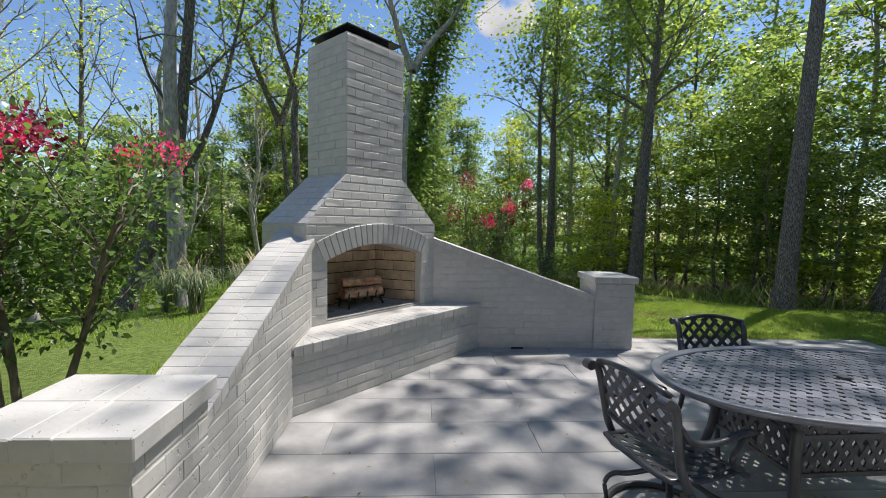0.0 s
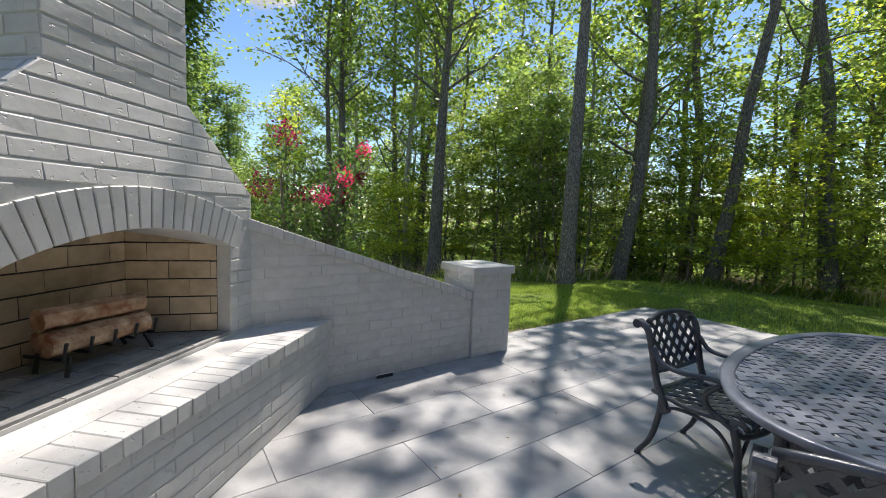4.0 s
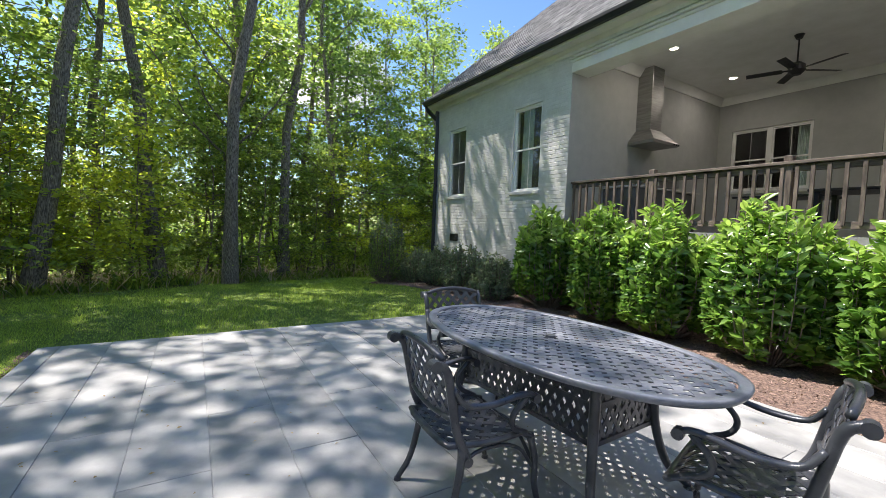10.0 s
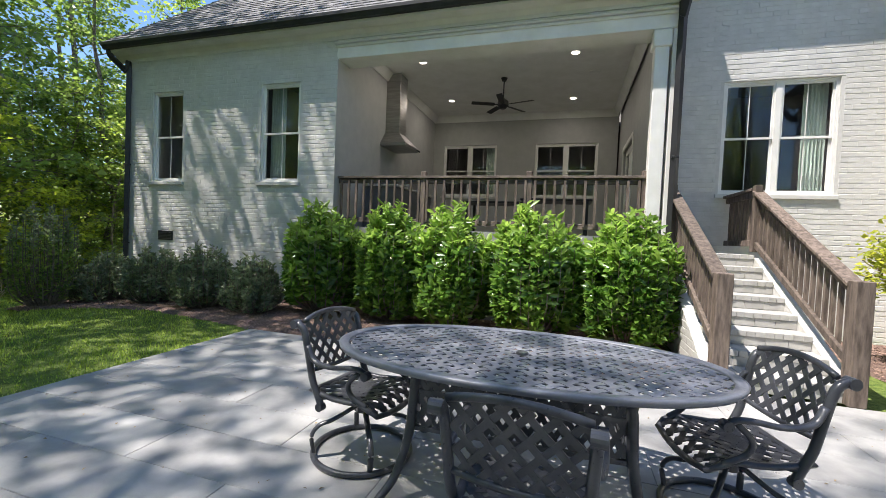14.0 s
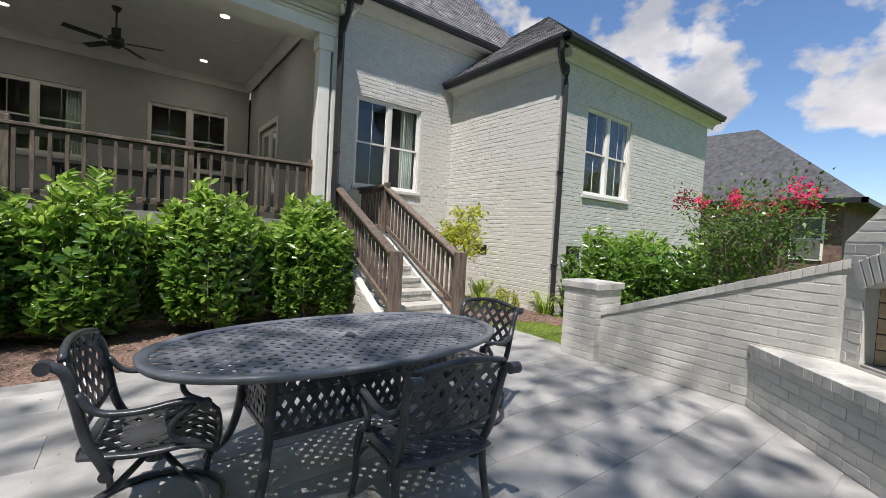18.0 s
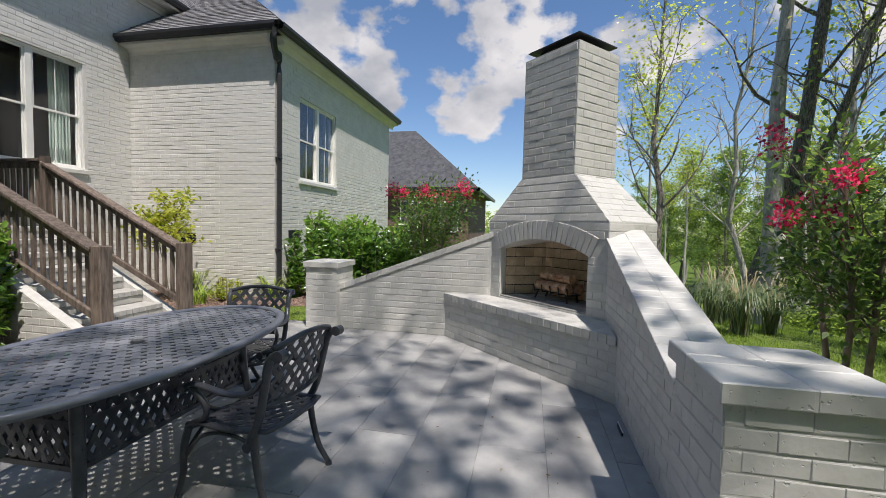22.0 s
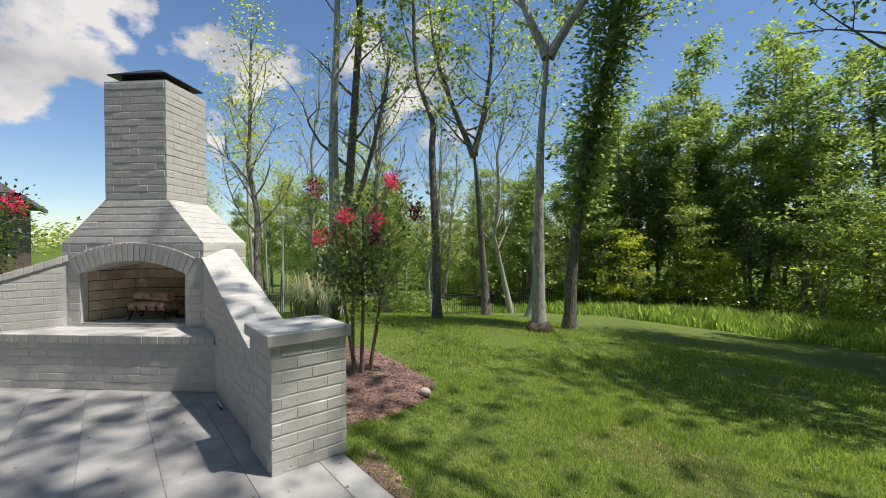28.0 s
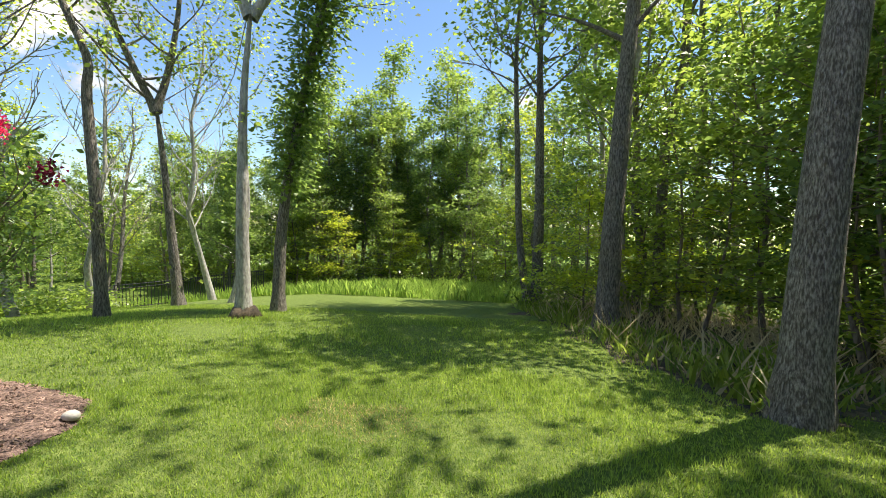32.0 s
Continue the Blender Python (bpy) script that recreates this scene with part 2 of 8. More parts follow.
M_OAKBARK = surface("flecked_oak_bark", (0.130, 0.108, 0.088), (0.56, 0.51, 0.45), 22, 0.95, 1.0, 30, stretch=(3.0, 3.0, 0.75), blotch=0.35, blotch_scale=2.2, depth=0.05, lo=0.42, hi=0.70)
M_PALEBARK = surface("pale_grey_bark", (0.20, 0.187, 0.167), (0.54, 0.52, 0.48), 9, 0.9, 0.7, 14, stretch=(2.4, 2.4, 0.8), blotch=0.3, blotch_scale=0.9, depth=0.03, lo=0.3, hi=0.7)
M_TWIG = surface("tan_twig_bark", (0.12, 0.09, 0.07), (0.30, 0.25, 0.20), 10, 0.85, 0.4, 30, stretch=(2, 2, 0.6), depth=0.01)
M_SOIL = surface("leaf_litter_soil", (0.035, 0.028, 0.02), (0.15, 0.115, 0.075), 9, 0.95, 1.0, 60, blotch=0.4, depth=0.03)
M_MULCH = surface("brown_bark_mulch", (0.085, 0.053, 0.043), (0.29, 0.19, 0.148), 28, 0.95, 1.0, 70, blotch=0.25, depth=0.02)
M_CHIP = surface("bark_chip", (0.10, 0.063, 0.05), (0.33, 0.22, 0.17), 12, 0.95, 0.4, 50, per_island=0.5)
M_LEAF_WOOD = foliage("woodland_leaf", (0.066, 0.116, 0.018), (0.250, 0.325, 0.055), 0.55)
M_LEAF_DARK = foliage("dark_woodland_leaf", (0.055, 0.105, 0.022), (0.200, 0.280, 0.060), 0.52)
M_LEAF_YEL = foliage("yellow_green_leaf", (0.14, 0.20, 0.018), (0.37, 0.41, 0.045), 0.58)
M_LEAF_LAUREL = foliage("glossy_laurel_leaf", (0.036, 0.100, 0.018), (0.160, 0.285, 0.046), 0.40, 0.24, 0.75)
M_LEAF_TIP = foliage("bright_new_laurel_leaf", (0.11, 0.21, 0.028), (0.26, 0.38, 0.075), 0.42, 0.3, 0.6)
M_LEAF_SHRUB = foliage("dull_shrub_leaf", (0.075, 0.115, 0.055), (0.20, 0.24, 0.125), 0.4, 0.5)
M_LEAF_MAPLE = foliage("gold_green_leaf", (0.16, 0.22, 0.02), (0.42, 0.42, 0.06), 0.45)
M_BLOSSOM = foliage("pink_blossom", (0.55, 0.02, 0.09), (0.88, 0.10, 0.22), 0.35, 0.6, 0.2)
M_GRASS = foliage("lawn_grass", (0.110, 0.190, 0.028), (0.345, 0.435, 0.085), 0.38, 0.5, 0.25)
M_MEADOW = foliage("tall_meadow_grass", (0.10, 0.18, 0.03), (0.28, 0.38, 0.08), 0.5, 0.6, 0.2)
M_PLUME = foliage("buff_grass_plume", (0.30, 0.24, 0.15), (0.52, 0.44, 0.30), 0.4, 0.8, 0.1)
M_LAWN = surface("lawn_turf", (0.080, 0.135, 0.026), (0.21, 0.27, 0.065), 18, 0.9, 1.0, 90, blotch=0.3, blotch_scale=0.5, depth=0.03, spec=0.2)
M_FIELD = surface("rough_field_grass", (0.06, 0.11, 0.02), (0.16, 0.22, 0.045), 6, 0.95, 1.0, 40, blotch=0.3, blotch_scale=0.15, depth=0.05, spec=0.1)
M_DRYGRASS = foliage("dry_lawn_grass", (0.30, 0.25, 0.10), (0.50, 0.42, 0.20), 0.3, 0.7, 0.1)
M_LEAF_MYRTLE = foliage("myrtle_leaf", (0.03, 0.07, 0.014), (0.11, 0.19, 0.035), 0.45, 0.4)
M_BLOSSOM_DARK = foliage("maroon_blossom", (0.14, 0.01, 0.03), (0.30, 0.03, 0.07), 0.3, 0.6, 0.2)
M_LITTER = foliage("dry_leaf_litter", (0.12, 0.08, 0.04), (0.32, 0.24, 0.12), 0.2, 0.7, 0.2)
M_FLOORBRICK = surface("grey_firebox_floor_brick", (0.20, 0.195, 0.185), (0.34, 0.33, 0.31), 8, 0.8, 0.5, 40, blotch=0.3, blotch_scale=3, per_object=0.15, depth=0.006)
M_DARKROOF = surface("dark_far_shingle", (0.045, 0.045, 0.05), (0.10, 0.10, 0.105), 4, 0.9, 0.6, 60, blotch=0.2)
M_LOG = surface("birch_log_bark", (0.22, 0.075, 0.03), (0.55, 0.40, 0.26), 12, 0.8, 0.4, 40, blotch=0.4, blotch_scale=4)
M_CHROME = surface("brushed_steel", (0.30, 0.295, 0.285), (0.40, 0.395, 0.38), 3, 0.45, 0.05, 60, metal=1.0, stretch=(1, 1, 12))
M_CURTAIN = surface("pale_green_curtain", (0.36, 0.46, 0.40), (0.50, 0.58, 0.52), 4, 0.85, 0.1, 60)
# unlit interior painted in as a dark tone; counter base and far panes reuse it
M_ROOM = surface("painted_dim_room", (0.10, 0.095, 0.09), (0.14, 0.135, 0.125), 2, 0.9, 0.0, 20)
M_STONE = surface("pale_field_stone", (0.40, 0.37, 0.32), (0.58, 0.55, 0.50), 6, 0.85, 0.6, 30)
M_GREEN = surface("green_plastic_lid", (0.02, 0.14, 0.07), (0.03, 0.20, 0.10), 5, 0.5, 0.1, 40)
M_REDBRICK = surface("neighbour_dark_brick", (0.09, 0.055, 0.045), (0.18, 0.11, 0.09), 6, 0.85, 0.4, 40, per_island=0.25)


def clear_glass():
    m = bpy.data.materials.new("window_glass")
    m.use_nodes = True
    b = m.node_tree.nodes["Principled BSDF"]
    b.inputs["Base Color"].default_value = (0.92, 0.95, 0.95, 1)
    b.inputs["Roughness"].default_value = 0.01
    b.inputs["Transmission Weight"].default_value = 1.0
    b.inputs["IOR"].default_value = 1.5
    return m


def lamp_glow(name, colour, strength):
    m = bpy.data.materials.new(name)
    m.use_nodes = True
    n, l = m.node_tree.nodes, m.node_tree.links
    e = n.new("ShaderNodeEmission")
    e.inputs["Color"].default_value, e.inputs["Strength"].default_value = (*colour, 1), strength
    l.new(e.outputs[0], n["Material Output"].inputs["Surface"])
    return m


M_GLASS = clear_glass()
M_LAMP = lamp_glow("warm_lamp_lens", (1.0, 0.86, 0.68), 9.0)

# ---- building tools ----
def link(name, mesh, material, parent=None, m=None, smooth=False):
    if material and not mesh.materials:
        mesh.materials.append(material)
    if smooth:
        for p in mesh.polygons:
            p.use_smooth = True
    ob = new(name, mesh)
    if parent:
        ob.parent = parent
    if m is not None:
        ob.matrix_basis = m
    return ob


def part(name, bm, material, parent=None, label="", smooth=False, m=None):
    """Links a bmesh as one mesh object."""
    me = bpy.data.meshes.new(name)
    bm.to_mesh(me)
    bm.free()
    ob = link(name, me, material, parent, m, smooth)
    return tagged(ob, label) if label else ob


def raw(name, verts, faces, material, parent=None, smooth=False, m=None):
    me = bpy.data.meshes.new(name)
    me.from_pydata(verts, [], faces)
    me.update()
    return link(name, me, material, parent, m, smooth)


def thing(name, label, category, m=None, group="", kind=""):
    """An Empty at a thing's base."""
    ob = new(name)
    ob.empty_display_size = 0.1
    if m is not None:
        ob.matrix_basis = m
    return tagged(ob, label, category, group, kind)


def box(bm, x0, x1, y0, y1, z0, z1, bevel=0.0, m=None):
    r = bmesh.ops.create_cube(bm, size=1.0)
    vs = r["verts"]
    for v in vs:
        v.co = Vector(((x0 + x1) / 2 + v.co.x * (x1 - x0), (y0 + y1) / 2 + v.co.y * (y1 - y0), (z0 + z1) / 2 + v.co.z * (z1 - z0)))
    if bevel:
        es = list({e for v in vs for e in v.link_edges})
        r = bmesh.ops.bevel(bm, geom=es, offset=bevel, segments=1, affect="EDGES")
        vs = list({v for f in r["faces"] for v in f.verts} | {v for v in vs if v.is_valid})
    if m is not None:
        bmesh.ops.transform(bm, matrix=m, verts=vs)
    return vs


def boxed(name, dims, material, parent=None, bevel=0.004, m=None, label=""):
    bm = bmesh.new()
    box(bm, *dims, bevel)
    return part(name, bm, material, parent, label, m=m)


def tube(bm, points, radius, sides=8, flat=1.0, closed=False, taper=None):
    """A bent bar along points; flat squashes it upright; taper: a radius for each point."""
    pts = [Vector(p) for p in points]
    rings = []
    n = len(pts)
    ref = Vector((0, 0, 1))
    for i, p in enumerate(pts):
        if closed:
            d = pts[(i + 1) % n] - pts[i - 1]
        else:
            d = pts[min(i + 1, n - 1)] - pts[max(i - 1, 0)]
        d.normalize()
        a = d.cross(ref)
        if a.length < 0.05:
            a = d.cross(Vector((0, 1, 0)))
        a.normalize()
        b = a.cross(d).normalized()
        r = taper[i] if taper else radius
        rings.append([bm.verts.new(p + a * math.cos(t) * r + b * math.sin(t) * r * flat) for t in (2 * math.pi * k / sides for k in range(sides))])
    for i in range(n if closed else n - 1):
        p, q = rings[i], rings[(i + 1) % n]
        for k in range(sides):
            bm.faces.new((p[k], p[(k + 1) % sides], q[(k + 1) % sides], q[k]))
    if not closed:
        bm.faces.new(list(reversed(rings[0])))
        bm.faces.new(rings[-1])


def curve_pts(ctrl, n=12):
    """A smooth line through control points (Catmull-Rom)."""
    c = [Vector(p) for p in ctrl]
    c = [2 * c[0] - c[1]] + c + [2 * c[-1] - c[-2]]
    out = []
    per = max(2, n // (len(c) - 3))
    for i in range(1, len(c) - 2):
        for k in range(per):
            t = k / per
            p0, p1, p2, p3 = c[i - 1], c[i], c[i + 1], c[i + 2]
            out.append(0.5 * (2 * p1 + (p2 - p0) * t + (2 * p0 - 5 * p1 + 4 * p2 - p3) * t * t + (3 * p1 - p0 - 3 * p2 + p3) * t ** 3))
    out.append(c[-2])
    return out


def clip_poly(poly, planes):
    """Cuts a convex polygon of (u, v) by half planes a*u + b*v <= c."""
    for a, b, c in planes:
        res = []
        for i, p in enumerate(poly):
            q = poly[(i + 1) % len(poly)]
            dp, dq = a * p[0] + b * p[1] - c, a * q[0] + b * q[1] - c
            if dp <= 0:
                res.append(p)
            if (dp < 0 < dq) or (dq < 0 < dp):
                t = dp / (dp - dq)
                res.append((p[0] + t * (q[0] - p[0]), p[1] + t * (q[1] - p[1])))
        poly = res
        if len(poly) < 3:
            return []
    return poly


COURSE, STRETCH, JOINT = 0.0822, 0.205, 0.009
PIECES = {}


def piece_mesh(poly, proud, rnd, name="brick"):
    """Vertices and faces of a brick that stands proud of a wall, with worn edges; poly about its middle."""
    n = len(poly)
    cu, cv = sum(p[0] for p in poly) / n, sum(p[1] for p in poly) / n
    j = lambda s: rnd.uniform(-s, s)  # noqa: E731
    back = [(p[0], p[1], -0.012) for p in poly]
    mid = [(p[0] + j(0.0018), p[1] + j(0.0018), proud * 0.45) for p in poly]
    top = []
    for p in poly:
        du, dv = cu - p[0], cv - p[1]
        top.append((p[0] + math.copysign(0.0022, du) + j(0.001), p[1] + math.copysign(0.0050, dv) + j(0.0012), proud + j(0.0015)))
    verts = back + mid + top
    faces = []
    for i in range(n):
        k = (i + 1) % n
        faces.append((i, k, n + k, n + i))
        faces.append((n + i, n + k, 2 * n + k, 2 * n + i))
    faces.append(tuple(range(2 * n, 3 * n)))
    return verts, faces


def bond(W, H, course=COURSE, stretch=STRETCH, joint=JOINT, off=0.0, first=0):
    """Cells of a running bond over W x H."""
    rows = int(math.ceil(H / course - 0.2))
    for r in range(rows):
        v0, v1 = r * course, min(H, (r + 1) * course)
        s = -(stretch / 2 if (r + first) % 2 else 0.0) + off
        while s > 0:
            s -= stretch
        while s < W - 0.01:
            a, b = max(0, s), min(W, s + stretch)
            if b - a > 0.035:
                yield a + joint * 0.15, b - joint * 0.15, v0 + joint / 2, v1 - joint / 2
            s += stretch


def brick_face(parent, O, u, v, W, H, planes=(), holes=(), material=None, proud=0.0032, skip=None, single=None, seed=1, cells=None, off=0.0, first=0, name="brick", joint=JOINT):
    """Lays bricks over a face. single(u, v): which bricks are parts of their own; the rest are joined into one part of kind stuff."""
    rnd = random.Random(seed)
    O, u, v = Vector(O), Vector(u).normalized(), Vector(v).normalized()
    n = u.cross(v)
    M = Matrix((u, v, n)).transposed().to_4x4()
    V, F = [], []
    for a, b, c, d in (cells if cells is not None else bond(W, H, off=off, first=first, joint=joint)):
        rects = [(a, b, c, d)]
        for hu0, hu1, hv0, hv1 in holes:
            nxt = []
            for (a1, b1, c1, d1) in rects:
                if b1 <= hu0 or a1 >= hu1 or d1 <= hv0 or c1 >= hv1:
                    nxt.append((a1, b1, c1, d1))
                    continue
                if hu0 - a1 > 0.03:
                    nxt.append((a1, hu0 - 0.004, c1, d1))
                if b1 - hu1 > 0.03:
                    nxt.append((hu1 + 0.004, b1, c1, d1))
                lo, hi = max(a1, hu0), min(b1, hu1)
                if hv0 - c1 > 0.02:
                    nxt.append((lo, hi, c1, hv0 - 0.003))
                if d1 - hv1 > 0.02:
                    nxt.append((lo, hi, hv1 + 0.003, d1))
            rects = nxt
        for a1, b1, c1, d1 in rects:
            cu, cv = (a1 + b1) / 2, (c1 + d1) / 2
            if skip and skip(cu, cv):
                continue
            poly = [(a1 - cu, c1 - cv), (b1 - cu, c1 - cv), (b1 - cu, d1 - cv), (a1 - cu, d1 - cv)]
            cut = False
            if planes:
                p2 = clip_poly([(p[0] + cu, p[1] + cv) for p in poly], planes)
                if len(p2) < 3:
                    continue
                area = abs(sum(p2[i][0] * p2[i - 1][1] - p2[i - 1][0] * p2[i][1] for i in range(len(p2)))) / 2
                if area < 0.0006:
                    continue
                cut = abs(area - (b1 - a1) * (d1 - c1)) > 1e-6
                poly = [(p[0] - cu, p[1] - cv) for p in p2]
            if single is None or single(cu, cv):
                key = (round(b1 - a1, 3), round(d1 - c1, 3), rnd.randrange(3), proud, material.name)
                me = None if cut else PIECES.get(key)
                if me is None:
                    pv, pf = piece_mesh(poly, proud + rnd.uniform(-0.0025, 0.0025), rnd)
                    me = bpy.data.meshes.new(name)
                    me.from_pydata(pv, [], pf)
                    me.materials.append(material)
                    if not cut:
                        PIECES[key] = me
                ob = new(name, me)
                ob.parent = parent
                ob.matrix_basis = Matrix.Translation(O + u * cu + v * cv) @ M
            else:
                pv, pf = piece_mesh(poly, proud + rnd.uniform(-0.0025, 0.0025), rnd)
                base = len(V)
                V += [O + u * (x + cu) + v * (y + cv) + n * z for x, y, z in pv]
                F += [tuple(base + i for i in f) for f in pf]
    if F:
        tagged(raw(name + "work", V, F, material, parent), kind="stuff")


def walled(name, O, u, length, height, thick, holes, material, parent=None):
    """A wall from O along u, its face at O, with openings (u0, u1, z0, z1) cut right through; it thickens away from its face."""
    us = sorted({0.0, length, *(h[0] for h in holes), *(h[1] for h in holes)})
    zs = sorted({0.0, height, *(h[2] for h in holes), *(h[3] for h in holes)})
    O, u = Vector(O), Vector(u).normalized()
    n = u.cross(Vector((0, 0, 1)))
    M = Matrix.Translation(O) @ Matrix((u, -n, Vector((0, 0, 1)))).transposed().to_4x4()
    bm = bmesh.new()
    for i in range(len(us) - 1):
        run = None
        for k in range(len(zs) - 1):
            cu, cz = (us[i] + us[i + 1]) / 2, (zs[k] + zs[k + 1]) / 2
            solid = not any(h[0] < cu < h[1] and h[2] < cz < h[3] for h in holes)
            if solid:
                run = [zs[k], zs[k + 1]] if run is None else [run[0], zs[k + 1]]
            if run and (not solid or k == len(zs) - 2):
                box(bm, us[i], us[i + 1], 0, thick, run[0], run[1])
                run = None
    bmesh.ops.transform(bm, matrix=M, verts=bm.verts)
    return part(name, bm, material, parent)


def prism(bm, poly, z0, z1):
    """An upright prism over a plan polygon (anticlockwise)."""
    lo = [bm.verts.new((x, y, z0)) for x, y in poly]
    hi = [bm.verts.new((x, y, z1)) for x, y in poly]
    bm.faces.new(list(reversed(lo)))
    bm.faces.new(hi)
    for i in range(len(poly)):
        k = (i + 1) % len(poly)
        bm.faces.new((lo[i], lo[k], hi[k], hi[i]))


def hull8(bm, lo, hi):
    """A solid between two quads given as four corners each (same order)."""
    a, b = [bm.verts.new(p) for p in lo], [bm.verts.new(p) for p in hi]
    bm.faces.new(list(reversed(a)))
    bm.faces.new(b)
    for i in range(4):
        k = (i + 1) % 4
        bm.faces.new((a[i], a[k], b[k], b[i]))
    bmesh.ops.recalc_face_normals(bm, faces=bm.faces)


def sstep(v):
    return 0.5 * (v + math.sqrt(v * v + 1.0)) - 0.0


def ground_z(x, y):
    """The lie of the land: level by the house, falling away beyond the patio."""
    z = -0.03
    z -= 0.108 * max(0.0, sstep(y - 7.2) - 0.12)
    z -= 0.085 * max(0.0, sstep(x - 9.5) - 0.12)
    w = max(0.0, sstep(-x - 1.2) - 0.12)
    z -= min(0.04 * w + 0.009 * w * w, 0.04 * w + 1.0) * min(1.0, max(0.0, (y - 1.5) / 5.0))
    return z if z > -3.0 else -3.0 + (z + 3.0) * 0.25

# ---- patio ----
PX0, PX1, PY0, PY1 = -0.42, 6.93, 0.0, 5.5
patio = thing("patio", "grey stamped concrete patio scored into long slabs", "patio", kind="structure")
boxed("base", (PX0, PX1, PY0, PY1, -0.12, -0.006), M_JOINT, patio, 0.0)
SLAB_L, SLAB_W = 1.478, 0.42
rnd = random.Random(5)
row, y = 0, 3.22 + 6 * SLAB_W
while y > PY0 + 0.02:
    y0 = max(PY0, y - SLAB_W)
    y = min(y, PY1)
    if y - y0 < 0.02:
        y, row = y0, row + 1
        continue
    x = 0.13 + (SLAB_L / 2 if row % 2 else 0) - 3 * SLAB_L
    while x < PX1:
        a, b = max(PX0, x), min(PX1, x + SLAB_L)
        if b - a > 0.05:
            bm = bmesh.new()
            lift = rnd.uniform(-0.0007, 0.0007)
            box(bm, a + 0.0018, b - 0.0018, y0 + 0.0018, y - 0.0018, -0.05, 0.0 + lift, 0.003)
            part("slab", bm, M_CONCRETE, patio)
        x += SLAB_L
    y, row = y0, row + 1

# ---- fireplace ----
FA = radians(46.0)
FC = Vector((0.333, 4.45, 0))
FU, FN = Vector((math.cos(FA), math.sin(FA), 0)), Vector((math.sin(FA), -math.cos(FA), 0))
UP = Vector((0, 0, 1))


def fp(u, n, z):
    return FC + FU * u + FN * n + UP * z


BODY_W, BODY_D, SH_Z = 0.842, 0.82, 1.485
CH_W, CH_N0, CH_N1, CH_Z0, CH_Z1 = 0.368, -0.07, -0.75, 1.98, 3.31
OPEN_W, OPEN_Z0, SPRING, CROWN = 0.623, 0.597, 1.156, 1.292
ARC_R = (OPEN_W ** 2 + (CROWN - SPRING) ** 2) / (2 * (CROWN - SPRING))
ARC_Z = CROWN - ARC_R


def arch_z(u):
    return ARC_Z + math.sqrt(max(0.0, ARC_R ** 2 - u * u))


fireplace = thing("outdoor_fireplace", "grey-white painted brick corner fireplace with a tall tapered chimney", "fireplace")
# body round the opening: two jambs, a back and the arched head
def block(u0, u1, n0, n1, z0, z1):
    """A block of the fireplace between plan lines u, n and heights z."""
    b = bmesh.new()
    plan = ((u0, n0), (u1, n0), (u1, n1), (u0, n1))
    hull8(b, [fp(u, n, z0) for u, n in plan], [fp(u, n, z1) for u, n in plan])
    return b


bm = bmesh.new()
N = 16
arc = [(-OPEN_W + 2 * OPEN_W * i / N, arch_z(-OPEN_W + 2 * OPEN_W * i / N)) for i in range(N + 1)]
rows = [[bm.verts.new(fp(u, n, z)) for u, z in arc] + [bm.verts.new(fp(u, n, SH_Z)) for u, z in reversed(arc)] for n in (0.0, -0.63)]
K = len(rows[0])
for i in range(K):
    bm.faces.new((rows[0][i], rows[0][(i + 1) % K], rows[1][(i + 1) % K], rows[1][i]))
for i in range(N):
    for row in rows:
        bm.faces.new((row[i], row[i + 1], row[K - 2 - i], row[K - 1 - i]))
bmesh.ops.recalc_face_normals(bm, faces=bm.faces)
body = part("arched_front", bm, M_MORTAR, fireplace, "painted brick front with an arched firebox opening")
for s in (-1, 1):
    a, b = sorted((s * BODY_W, s * OPEN_W))
    part("jamb", block(a, b, 0, -BODY_D, 0, SH_Z), M_MORTAR, fireplace)
part("base", block(-OPEN_W, OPEN_W, 0, -BODY_D, 0, OPEN_Z0 - 0.02), M_MORTAR, fireplace)
part("back_wall", block(-OPEN_W, OPEN_W, -0.631, -BODY_D, OPEN_Z0, SH_Z), M_MORTAR, fireplace)
bm = bmesh.new()
hood_lo = [fp(-BODY_W, 0, SH_Z), fp(BODY_W, 0, SH_Z), fp(BODY_W, -BODY_D, SH_Z), fp(-BODY_W, -BODY_D, SH_Z)]
hood_hi = [fp(-CH_W, CH_N0, CH_Z0), fp(CH_W, CH_N0, CH_Z0), fp(CH_W, CH_N1, CH_Z0), fp(-CH_W, CH_N1, CH_Z0)]
hull8(bm, hood_lo, hood_hi)
hood = part("smoke_chamber", bm, M_MORTAR, fireplace)
bm = bmesh.new()
hull8(bm, hood_hi, [p + UP * (CH_Z1 - CH_Z0) for p in hood_hi])
chimney = part("chimney", bm, M_MORTAR, fireplace)

# brickwork of the front, with the arch ring left clear
RING = 0.205
brick_face(body, fp(-BODY_W, 0, 0), FU, UP, 2 * BODY_W, SH_Z, material=M_BRICK, seed=11,
           skip=lambda u, v: (abs(u - BODY_W) < OPEN_W and OPEN_Z0 - 0.02 < v < arch_z(u - BODY_W)) or
           (v > SPRING - 0.1 and ARC_R - 0.02 < math.hypot(u - BODY_W, v - ARC_Z) < ARC_R + RING + 0.005) or v < OPEN_Z0 - 0.05,
           holes=[(BODY_W - OPEN_W, BODY_W + OPEN_W, OPEN_Z0 - 0.03, SPRING)])
brick_face(body, fp(-BODY_W, -BODY_D, 0.9), FN, UP, BODY_D, SH_Z - 0.9, material=M_BRICK, seed=12)
